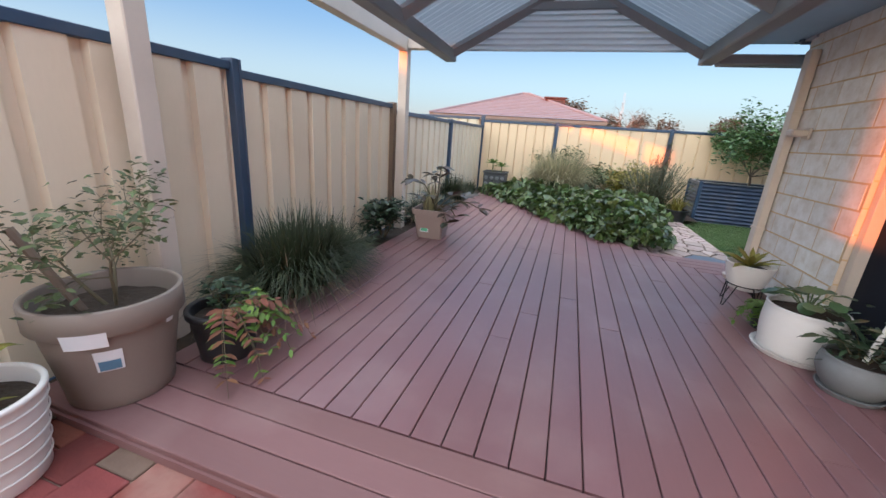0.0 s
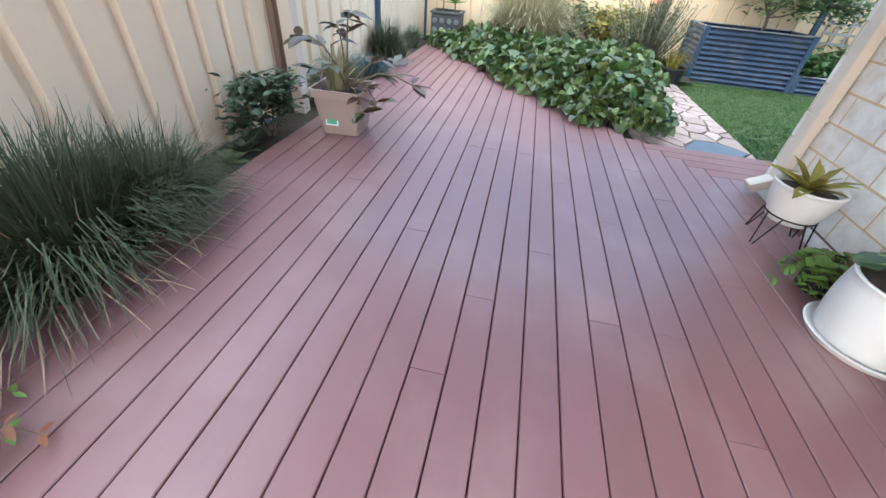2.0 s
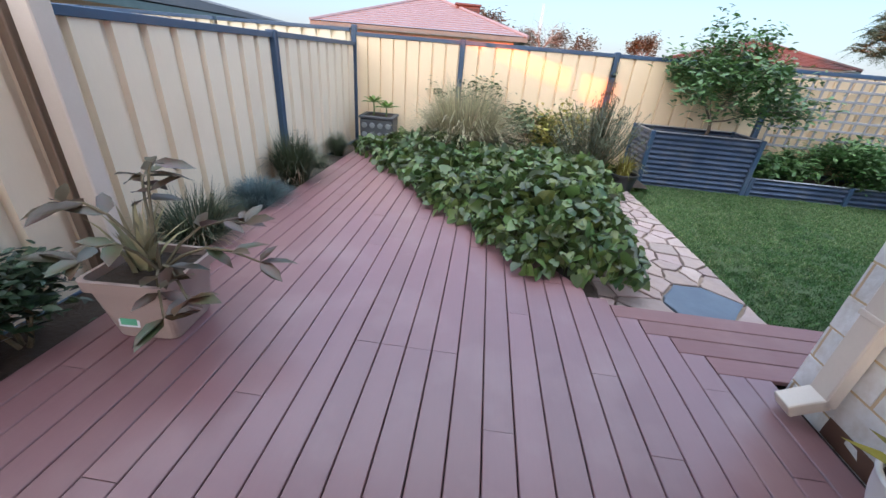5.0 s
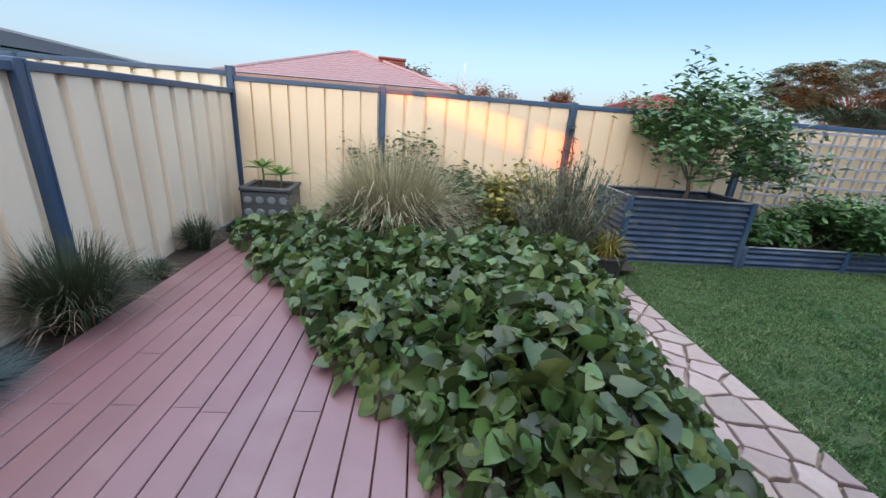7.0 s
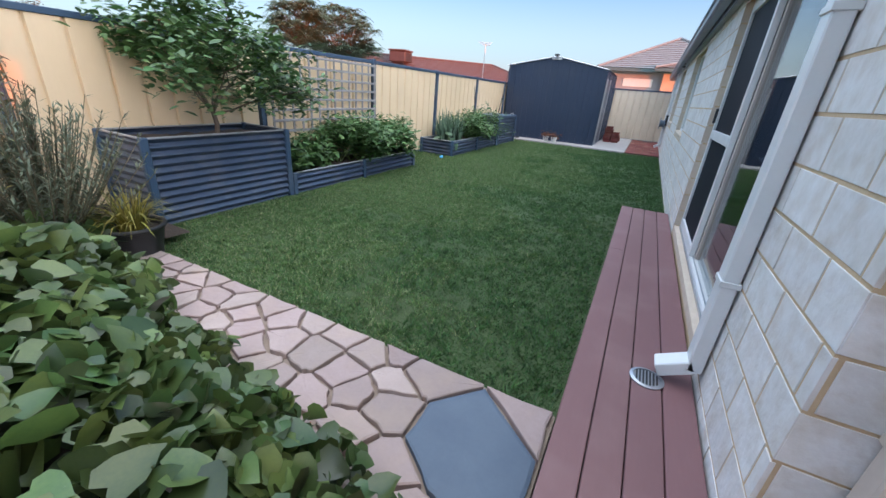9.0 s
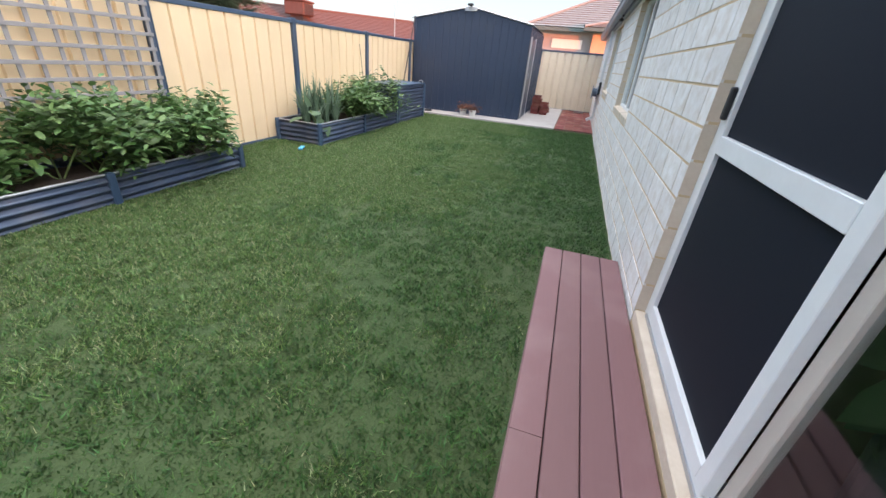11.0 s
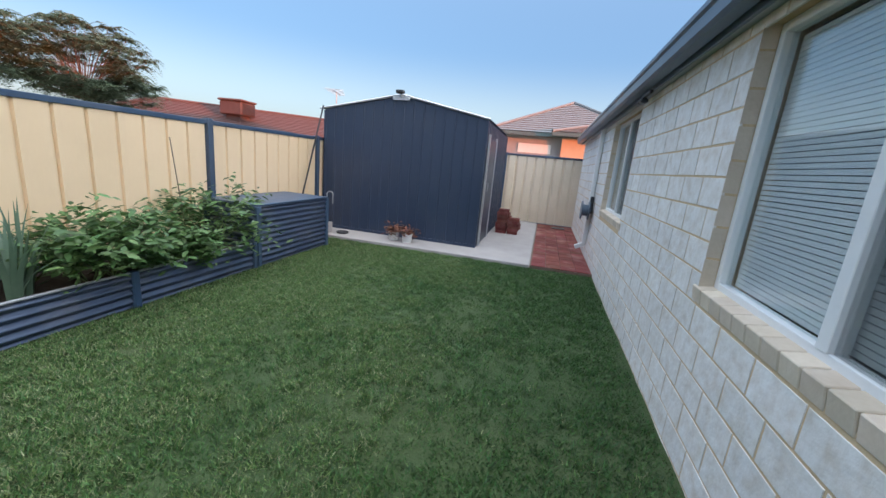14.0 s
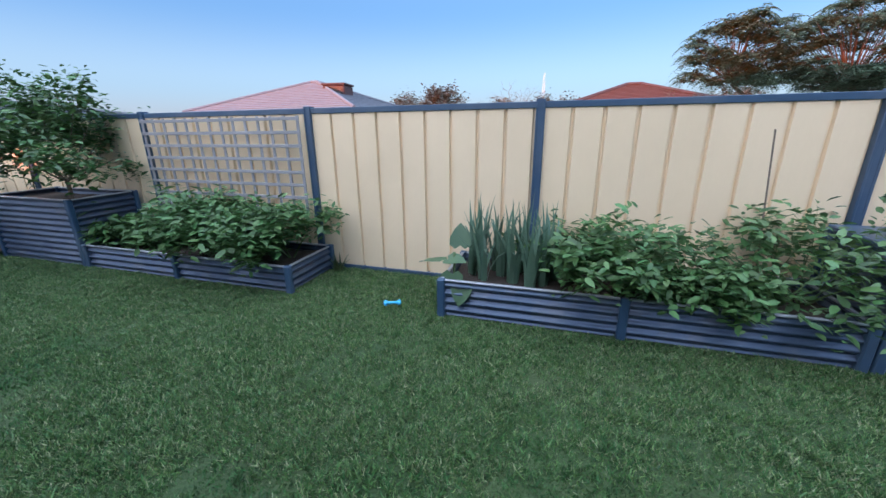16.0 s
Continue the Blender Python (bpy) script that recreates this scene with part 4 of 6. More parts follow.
# ==== neighbours' houses and distance ====
def hip_house(name, cx, cy, w, d, eave, top, ridge, roof_mat, wall_mat, label, rz=0, corrugated=0.0):
    h = thing(name, cx, cy, -0.24, rz, label, "house")
    part("wall", boxes((-w / 2 + 0.5, w / 2 - 0.5, -d / 2 + 0.5, d / 2 - 0.5, 0, eave + 0.2)), wall_mat, h)
    zt, ze = top + 0.24, eave + 0.24
    corners = [Vector((-w / 2, -d / 2, ze)), Vector((w / 2, -d / 2, ze)), Vector((w / 2, d / 2, ze)), Vector((-w / 2, d / 2, ze))]
    r0, r1 = (Vector((-ridge / 2, 0, zt)), Vector((ridge / 2, 0, zt)))
    for quad in ((corners[0], corners[1], r1, r0), (corners[1], corners[2], r1, r1), (corners[2], corners[3], r0, r1), (corners[3], corners[0], r0, r0)):
        n = 16
        verts, faces = [], []
        a, b, c, e2 = quad
        nor = (b - a).cross(e2 - a).normalized()
        for k in range(n):
            for s in (0, 1):
                t0 = (k + s) / n
                lift = nor * (0.035 if s == 0 else 0.0)
                verts += [a.lerp(e2, t0) + lift, b.lerp(c, t0) + lift]
            i = k * 4
            faces.append((i, i + 1, i + 3, i + 2))
            if k:
                faces.append((i - 2, i - 1, i + 1, i))
        part("roof_face", mesh_of("roof_face", verts, faces), roof_mat, h)
    part("fascia", boxes((-w / 2, w / 2, -d / 2, -d / 2 + 0.04, ze - 0.16, ze), (-w / 2, w / 2, d / 2 - 0.04, d / 2, ze - 0.16, ze),
                         (-w / 2, -w / 2 + 0.04, -d / 2 + 0.041, d / 2 - 0.041, ze - 0.16, ze), (w / 2 - 0.04, w / 2, -d / 2 + 0.041, d / 2 - 0.041, ze - 0.16, ze)), M_GREENROOF, h)
    for p, q in ((corners[0], r0), (corners[1], r1), (corners[2], r1), (corners[3], r0), (r0, r1)):
        if (p - q).length > 0.1:
            part("ridge_tiles", tube([p + Vector((0, 0, 0.03)), q + Vector((0, 0, 0.03))], 0.075, 6), roof_mat, h)
    return h


hip_house("neighbour_house", -3.2, 19.5, 8.8, 8.0, 2.25, 3.75, 0.4, M_PINKROOF, M_WALLTAN, "far house with a pale pink hipped roof")
hip_house("neighbour_house", 25.6, 15.4, 15.0, 8.0, 1.75, 3.05, 10.5, M_TERRA, M_WALLTAN, "neighbouring house with a terracotta tiled roof", rz=-48)
hip_house("neighbour_house", 11.7, 19.5, 5.6, 5.6, 2.1, 3.05, 0.5, M_TERRA, M_WALLTAN, "far house with an orange tiled hip roof")
hip_house("neighbour_house", 29.9, 0.0, 8.8, 7.6, 3.05, 4.95, 1.5, M_GREYROOF, M_RENDER, "rendered grey house with a pale tiled hip roof")
hip_house("neighbour_house", 27.7, -2.3, 5.0, 6.4, 3.1, 3.95, 0.6, M_GREYROOF, M_ORANGEWALL, "low wing of a house with an orange-lit tan wall")
hip_house("neighbour_house", 38.0, -4.0, 9.0, 9.0, 4.0, 6.3, 1.0, M_GREYROOF, M_RENDER, "taller far house with a pale hip roof")
far_win = thing("far_window", 25.995, 1.6, 2.15, 0, "white roller shutter on the far house wall", "window")
part("shutter", boxes((-0.04, 0.0, -0.75, 0.75, 0.0, 0.42), bevel=0.01), M_WHITE, far_win)
hip_house("neighbour_house", -12.0, 9.0, 7.5, 14.0, 1.95, 2.75, 0.5, M_GREYROOF, M_WALLTAN, "neighbouring low house with a pale ribbed roof")
# two unseen blocks, added only to shape the low sunlight on fence and wall
hip_house("neighbour_house", -5.83, -15.4, 2.7, 2.7, 3.6, 4.2, 0.2, M_GREYROOF, M_WALLTAN, "unseen block added to end the sun patch on the rear fence")
hip_house("neighbour_house", -14.9, -10.0, 16.0, 10.0, 2.6, 4.45, 6.0, M_GREYROOF, M_WALLTAN, "unseen hipped house added to slope the lower edge of the sun patch")


def cooler(x, y, z, label):
    c = thing("rooftop_cooler", x, y, z, 8, label, "air cooler")
    part("body", boxes((-0.55, 0.55, -0.55, 0.55, 0.15, 0.75), bevel=0.05), M_TERRA, c)
    part("cap", boxes((-0.60, 0.60, -0.60, 0.60, 0.755, 0.85), bevel=0.03), M_TERRA, c)
    part("base", boxes((-0.35, 0.35, -0.35, 0.35, -0.5, 0.149)), M_TERRA, c)
    for i in range(6):
        part("louvre", boxes((-0.45, 0.45, -0.57, -0.552, 0.22 + i * 0.08, 0.26 + i * 0.08)), M_BLACK, c)


cooler(-1.5, 18.9, 2.7, "rust-red evaporative cooler box on a far roof")
cooler(23.0, 15.4, 2.45, "rust-red evaporative cooler box on the terracotta roof")


def antenna(x, y, z0, h, label):
    a = thing("tv_antenna", x, y, z0, 20, label, "antenna")
    part("mast", tube([(0, 0, 0), (0, 0, h)], 0.02, 6), M_STEEL, a)
    part("boom", tube([(-0.75, 0, h - 0.05), (0.75, 0, h + 0.02)], 0.014, 6), M_STEEL, a)
    for i in range(9):
        x_ = -0.7 + i * 0.175
        part("element", tube([(x_, -0.35 + 0.02 * i, h - 0.01), (x_, 0.35 - 0.02 * i, h - 0.01)], 0.007, 4), M_STEEL, a)


antenna(20.3, 8.6, -0.24, 3.7, "thin metal television antenna above the fence")
antenna(26.5, -2.6, 3.2, 2.2, "thin metal television antenna above the far roof")

# ==== bricks, paving and stones ====
def lay_bricks(wall, pieces, near, mat_main=M_BRICK):
    far_v, far_f = [], []
    for s, e_, lo, hi in pieces:
        v, f = brick_verts(s, e_, lo, hi)
        v = [(x, y - 0.012, z) for x, y, z in v]
        if near(s, lo):
            part("brick", mesh_of("brick", v, f), mat_main, wall)
        else:
            o = len(far_v)
            far_v += v
            far_f += [tuple(i + o for i in q) for q in f]
    if far_v:
        rest = part("brickwork", mesh_of("brickwork", far_v, far_f), M_BRICK_FAR, wall)
        rest["kind"] = "stuff"


M_BRICK_FAR = mat("cream_brick_far", (0.80, 0.79, 0.77), (0.62, 0.57, 0.50), 11, 0.85, bump=0.012, bscale=19, fine=40, island=0.07, stain=(0.52, 0.42, 0.30), stain_amount=0.35, stain_scale=9)
random.seed(11)
lay_bricks(wall_b, brick_pieces(WALL_A_X + 0.001, 18.24, -0.297, WALL_TOP - 0.002, OPEN_B), lambda s, lo: 5.1 < s < 11.6 and lo > -0.25)
lay_bricks(wall_a, brick_pieces(-8.9, -0.004, -0.297, 2.55, OPEN_A), lambda s, lo: s > -1.6)


def reveal_bricks(wall, op, depth=0.068, sill=True):
    """Tan bricks that turn into an opening, at both sides and along the sill."""
    x0, x1, z0, z1 = op
    z = z0 + (0.0 if sill else 0.07)
    r = 0
    while z < z1 - 0.03:
        h = min(COURSE - MORT, z1 - z)
        for xx, s in ((x0, 1), (x1, -1)):
            lo, hi = (xx - 0.105 * (1 if s > 0 else 0), xx + 0.105 * (0 if s > 0 else 1))
            bm = boxes((min(xx, xx + s * 0.0025), max(xx, xx + s * 0.0025), -depth, 0.001, z, z + h))
            part("brick", bm, M_QUOIN, wall)
        z += COURSE
        r += 1
    if sill:
        n = int((x1 - x0 + 0.1) / 0.115)
        for i in range(n):
            xx = x0 - 0.05 + (x1 - x0 + 0.1) * i / n
            bm = bmesh.new()
            box(bm, 0.0, (x1 - x0 + 0.1) / n - 0.008, -0.075, 0.014, -0.085, 0.0, 0.004)
            bmesh.ops.transform(bm, matrix=pose(xx, 0, z0 + 0.004, -9, 0, 0), verts=bm.verts)
            part("sill_brick", bm, M_QUOIN, wall)


reveal_bricks(wall_b, WIN1)
reveal_bricks(wall_b, WIN2)
reveal_bricks(wall_b, DOOR, 0.055, sill=False)
reveal_bricks(wall_a, OPEN_A[0], 0.03, sill=False)

# entry paving of red bricks before the deck
paving = tagged(part("pavement", boxes((-2.3, 1.59, -8.9, -3.62, -0.2, -0.072)), M_SAND), "red brick paving with sandy joints before the deck", "paving", kind="structure")
pv = random.Random(9)


def paver_mesh(w, d):
    bm = bmesh.new()
    box(bm, -w / 2, w / 2, -d / 2, d / 2, -0.04, 0.0, 0.004)
    me = bm_mesh("paver", bm)
    me.materials.append(M_PAVER)
    return me


PAV_L, PAV_S = paver_mesh(0.222, 0.222), paver_mesh(0.187, 0.095)
PAV_N = paver_mesh(0.187, 0.192)
M_PAVERTAN = mat("tan_paver", (0.20, 0.135, 0.105), (0.15, 0.10, 0.08), 10, 0.88, bump=0.003, bscale=70, rand=0.15, spec=0.2)
PAV_T, PAV_TS = PAV_N.copy(), PAV_S.copy()
for me in (PAV_T, PAV_TS):
    me.materials[0] = M_PAVERTAN
for c in range(20):
    xc = -2.17 + c * 0.193
    y = -3.605
    if c % 2:
        p = new("paver", PAV_TS if pv.random() < 0.3 else PAV_S)
        p.location = (xc, y - 0.0495, -0.062)
        p.parent = paving
        y -= 0.099
    for r in range(11):
        p = new("paver", PAV_T if pv.random() < 0.08 else PAV_N)
        p.location = (xc, y - 0.0985 - r * 0.198, -0.062 + pv.uniform(-0.003, 0.003))
        p.parent = paving
paving2 = tagged(part("pavement_red", boxes((13.2, 18.28, 0.0, 0.935, -0.25, SZ0 - 0.012)), M_SAND), "red brick paving between shed slab and house", "paving", kind="structure")
for r in range(4):
    for c in range(22):
        p = new("paver", PAV_L)
        p.location = (13.32 + c * 0.228, 0.12 + r * 0.228, SZ0)
        p.parent = paving2

# crazy paving between garden bed and lawn
path = tagged(part("path_bed", boxes((0.84, 1.96, 0.56, 3.75, -0.2, -0.105)), M_GROUT), "crazy paving path of pinkish stones", "path", kind="structure")


def clip_poly(poly, p, n):
    out = []
    for i, a in enumerate(poly):
        b = poly[(i + 1) % len(poly)]
        da, db = (a - p).dot(n), (b - p).dot(n)
        if da <= 0:
            out.append(a)
        if da * db < 0:
            out.append(a + (b - a) * (da / (da - db)))
    return out


def stone_piece(poly, z, h, material, shrink=0.007):
    c = sum(poly, Vector((0, 0))) / len(poly)
    rough = []
    for i, a in enumerate(poly):
        b = poly[(i + 1) % len(poly)]
        for t in (0.0, 0.33, 0.67):
            q = a.lerp(b, t)
            q = q + (c - q).normalized() * (shrink + random.uniform(0, 0.011))
            rough.append(q)
    n = len(rough)
    v = [(q.x, q.y, z - 0.03) for q in rough] + [(q.x, q.y, z + h - 0.004) for q in rough] + [(*(q.lerp(c, 0.06)), z + h + random.uniform(-0.002, 0.002)) for q in rough] + [(c.x, c.y, z + h)]
    f = [(k * n + i, k * n + (i + 1) % n, (k + 1) * n + (i + 1) % n, (k + 1) * n + i) for k in (0, 1) for i in range(n)]
    f += [(2 * n + i, 2 * n + (i + 1) % n, 3 * n) for i in range(n)]
    part("stone", mesh_of("stone", v, f), material, path)


random.seed(21)
seeds = []
for i in range(900):
    q = Vector((rnd(0.84, 1.95), rnd(0.57, 3.7)))
    if (q - Vector((1.60, 0.87))).length < 0.37:
        continue
    if all((q - s).length > (0.13 if (i % 3) else 0.23) for s in seeds):
        seeds.append(q)
slate_c = Vector((1.60, 0.87))
seeds_all = seeds + [slate_c]
for s in seeds_all:
    poly = [Vector((0.84, 0.565)), Vector((1.955, 0.565)), Vector((1.955, 3.74)), Vector((0.84, 3.74))]
    for o in seeds_all:
        if o is not s:
            w = 0.5
            if s is slate_c:
                w = 0.56
            elif o is slate_c:
                w = 0.44
            poly = clip_poly(poly, s + (o - s) * w, (o - s).normalized())
            if len(poly) < 3:
                break
    if len(poly) >= 3:
        is_slate = s is slate_c or (s - Vector((1.42, 1.42))).length < 0.10
        stone_piece(poly, -0.105, 0.030 + rnd(0, 0.008), M_SLATE if is_slate else M_STONE)

# ==== plants ====
def leafmat(name, c1, c2, rough=0.5, tr=0.18, island=0.28, scale=14):
    return mat(name, c1, c2, scale, rough, island=island, translucent=tr, fine=90, bump=0.0006, bscale=120)


G_VINE = leafmat("sweet_potato_leaf", (0.030, 0.062, 0.020), (0.105, 0.140, 0.034), 0.36, 0.15, 0.6, 4)
G_VINEBIG = mat("sweet_potato_leaf_near", (0.030, 0.062, 0.020), (0.110, 0.142, 0.034), 4, 0.32, rand=0.6, translucent=0.15, fine=90)
G_GRASS = leafmat("lawn_blade", (0.012, 0.054, 0.009), (0.085, 0.175, 0.042), 0.6, 0.2, 0.5, 17)
G_PALEGRASS = leafmat("lawn_blade_pale", (0.085, 0.17, 0.040), (0.175, 0.25, 0.08), 0.45, 0.25, 0.45, 13)
G_STRAW = leafmat("lawn_straw", (0.33, 0.34, 0.19), (0.20, 0.23, 0.10), 0.6, 0.15, 0.4, 20)
G_DARKTUFT = leafmat("tuft_dark", (0.032, 0.048, 0.022), (0.072, 0.086, 0.042), 0.55, 0.1, 0.4)
G_LEMON = leafmat("lemongrass", (0.26, 0.25, 0.13), (0.40, 0.35, 0.22), 0.6, 0.15, 0.4)
G_LEMONDRY = leafmat("dry_blade", (0.42, 0.33, 0.23), (0.30, 0.21, 0.14), 0.7, 0.1, 0.35)
G_FESCUE = leafmat("blue_fescue", (0.10, 0.14, 0.145), (0.075, 0.115, 0.12), 0.6, 0.1, 0.3)
G_ROSEMARY = leafmat("rosemary_needle", (0.085, 0.11, 0.065), (0.13, 0.145, 0.085), 0.6, 0.1, 0.35)
G_CITRUS = leafmat("citrus_leaf", (0.055, 0.115, 0.035), (0.11, 0.19, 0.055), 0.4, 0.2, 0.4)
G_TOMATO = leafmat("tomato_leaf", (0.055, 0.125, 0.035), (0.11, 0.19, 0.055), 0.55, 0.2, 0.4)
G_LEEK = leafmat("leek_leaf", (0.085, 0.145, 0.10), (0.12, 0.18, 0.115), 0.45, 0.12, 0.25)
G_KALE = leafmat("kale_leaf", (0.055, 0.105, 0.05), (0.08, 0.13, 0.06), 0.5, 0.12, 0.15)
G_SHRUB = leafmat("shrub_leaf", (0.055, 0.085, 0.030), (0.10, 0.12, 0.04), 0.5, 0.15, 0.4)
G_YELLOW = leafmat("yellow_leaf", (0.30, 0.25, 0.04), (0.20, 0.20, 0.045), 0.5, 0.25, 0.35)
G_FERN = leafmat("fern_leaf", (0.10, 0.19, 0.03), (0.16, 0.25, 0.045), 0.5, 0.2, 0.25)
G_DRYRED = leafmat("withered_leaf", (0.20, 0.075, 0.035), (0.13, 0.05, 0.028), 0.7, 0.1, 0.3)
G_ROUND = leafmat("round_leaf", (0.05, 0.10, 0.045), (0.08, 0.14, 0.06), 0.35, 0.08, 0.25)
G_DARK = leafmat("dark_glossy_leaf", (0.028, 0.055, 0.030), (0.045, 0.078, 0.036), 0.32, 0.08, 0.35)
G_KALAN = leafmat("succulent_leaf", (0.032, 0.072, 0.028), (0.10, 0.028, 0.026), 0.32, 0.1, 0.45, 5)
G_JAC = leafmat("jacaranda_leaf", (0.105, 0.155, 0.10), (0.145, 0.185, 0.12), 0.6, 0.4, 0.4)
# low sun on the crown's top, put into the leaf colour
G_JACSUNLIT = leafmat("jacaranda_leaf_sunlit", (0.12, 0.125, 0.065), (0.10, 0.12, 0.06), 0.6, 0.2, 0.3)
G_FARTREE = leafmat("far_tree_leaf", (0.075, 0.070, 0.045), (0.12, 0.09, 0.055), 0.7, 0.1, 0.35)
M_BARK = mat("bark", (0.20, 0.15, 0.11), (0.12, 0.09, 0.07), 14, 0.9, bump=0.006, bscale=40)
M_TWIG = mat("twig", (0.16, 0.13, 0.08), (0.10, 0.09, 0.05), 20, 0.85)
M_GREENSTEM = mat("green_stem", (0.11, 0.16, 0.05), (0.08, 0.12, 0.04), 20, 0.6)

# leaf shapes: (vertices, faces), tip along +y, face up
LEAF = ([(0, 0, 0), (-0.20, 0.28, 0.05), (0, 0.30, -0.02), (0.20, 0.28, 0.05), (-0.17, 0.68, 0.03), (0, 0.65, -0.01), (0.17, 0.68, 0.03), (0, 1, -0.08)],
        [(0, 2, 1), (0, 3, 2), (1, 2, 5, 4), (2, 3, 6, 5), (4, 5, 7), (5, 6, 7)])
NARROW = ([(0, 0, 0), (-0.07, 0.4, 0.02), (0.07, 0.4, 0.02), (0, 1, -0.06)], [(0, 2, 1), (1, 2, 3)])
HEART = ([(0, 0, 0), (-0.22, -0.16, 0.03), (-0.46, 0.02, 0.07), (-0.44, 0.36, 0.05), (-0.24, 0.72, 0.01), (0, 1.0, -0.12),
          (0.24, 0.72, 0.01), (0.44, 0.36, 0.05), (0.46, 0.02, 0.07), (0.22, -0.16, 0.03), (0, 0.34, -0.05), (0, 0.70, -0.05)],
         [(0, 10, 2, 1), (2, 10, 3), (3, 10, 11, 4), (4, 11, 5), (0, 9, 8, 10), (8, 7, 10), (7, 6, 11, 10), (6, 5, 11)])
ROUND = ([(0, 0, 0)] + [(0.5 * math.sin(2 * math.pi * i / 10), 0.5 - 0.5 * math.cos(2 * math.pi * i / 10) * 0.95, 0.05 * (i % 2)) for i in range(10)] + [(0, 0.5, -0.05)],
         [(11, 1 + i, 1 + (i + 1) % 10) for i in range(10)])


def frames(pos, yaw, pitch, roll, size):
    """4x4 arrays that lay leaves at pos: turned by yaw, raised by pitch, rolled, scaled."""
    pos, yaw, pitch, roll, size = (np.asarray(v, float) for v in (pos, yaw, pitch, roll, size))
    n = len(pos)
    cy, sy, cp, sp, cr, sr = np.cos(yaw), np.sin(yaw), np.cos(pitch), np.sin(pitch), np.cos(roll), np.sin(roll)
    o, z = np.ones(n), np.zeros(n)
    rz_ = np.stack([np.stack([cy, -sy, z], -1), np.stack([sy, cy, z], -1), np.stack([z, z, o], -1)], 1)
    rx_ = np.stack([np.stack([o, z, z], -1), np.stack([z, cp, -sp], -1), np.stack([z, sp, cp], -1)], 1)
    ry_ = np.stack([np.stack([cr, z, sr], -1), np.stack([z, o, z], -1), np.stack([-sr, z, cr], -1)], 1)
    m = np.zeros((n, 4, 4))
    m[:, :3, :3] = (rz_ @ rx_ @ ry_) * size[:, None, None]
    m[:, :3, 3] = pos
    m[:, 3, 3] = 1
    return m


def leaves(name, shape, mats, material, parent=None, label=""):
    v, f = scatter(*shape, mats)
    ob = part(name, mesh_np(name, v, f, material, True), None, parent, label)
    ob["kind"] = "stuff"
    return ob


def tuft_mesh(rs, n, r0, h, spread, width, droop=0.5, segs=4):
    """Arching grass blades from a clump: vertices and faces."""
    verts, faces = [], []
    for _ in range(n):
        a, q = rs.uniform(0, 2 * math.pi), r0 * math.sqrt(rs.random())
        lean = a + rs.uniform(-0.7, 0.7)
        bx, by = q * math.cos(a), q * math.sin(a)
        ln = h * rs.uniform(0.55, 1.1)
        out = spread * rs.uniform(0.15, 1.0)
        w = width * rs.uniform(0.7, 1.2)
        px, py = -math.sin(lean), math.cos(lean)
        i0 = len(verts)
        for s in range(segs + 1):
            t = s / segs
            d = out * (t ** 1.6)
            z = ln * (t - droop * rs.uniform(0.8, 1.2) * (t ** 2.6) * (out / max(spread, 1e-3)))
            ww = w * (1 - t ** 2) * 0.5 + 0.0004
            cx, cy = bx + math.cos(lean) * d, by + math.sin(lean) * d
            verts += [(cx - px * ww, cy - py * ww, z), (cx + px * ww, cy + py * ww, z)]
        for s in range(segs):
            k = i0 + 2 * s
            faces.append((k, k + 1, k + 3, k + 2))
    return verts, faces


def tuft(name, x, y, z, n, r0, h, spread, width, material, label, droop=0.5, seed=1, dry=0, drymat=None, sx=1.0, sy=1.0):
    rs = random.Random(seed)
    t = thing(name, x, y, z, 0, label, "grass plant")
    v, f = tuft_mesh(rs, n, r0, h, spread, width, droop)
    o = part("foliage", mesh_np("foliage", v, f, material, True), None, t)
    o.scale = (sx, sy, 1)
    o["kind"] = "stuff"
    if dry:
        v, f = tuft_mesh(rs, dry, r0 * 1.1, h * 0.8, spread * 1.1, width, droop * 1.5)
        o = part("dry_foliage", mesh_np("dry_foliage", v, f, drymat, True), None, t)
        o.scale = (sx, sy, 1)
        o["kind"] = "stuff"
    return t


def branch_out(rs, bm, base, way, length, radius, depth, tips, bend=0.35, kids=3, shrink=0.68):
    """A limb that tapers and forks; its twig ends go into tips."""
    pts, rad = [Vector(base)], [radius]
    d = Vector(way).normalized()
    n = 3
    for i in range(n):
        d = (d + Vector((rs.uniform(-1, 1), rs.uniform(-1, 1), rs.uniform(-0.5, 0.9))) * bend * 0.5).normalized()
        pts.append(pts[-1] + d * length / n)
        rad.append(radius * (1 - 0.45 * (i + 1) / n))
    tube(pts, rad, 6 if depth > 1 else 4, bm)
    if depth <= 1:
        tips.extend((p, d) for p in pts[1:])
    if depth <= 0:
        return
    for k in range(kids):
        a = rs.uniform(0, 2 * math.pi)
        side = d.orthogonal().normalized()
        side = Matrix.Rotation(a, 3, d) @ side
        nd = (d * rs.uniform(0.5, 1.0) + side * rs.uniform(0.5, 1.0)).normalized()
        branch_out(rs, bm, pts[-1 if k < 2 else -2], nd, length * shrink * rs.uniform(0.8, 1.2), rad[-1] * 0.8, depth - 1, tips, bend, kids, shrink)


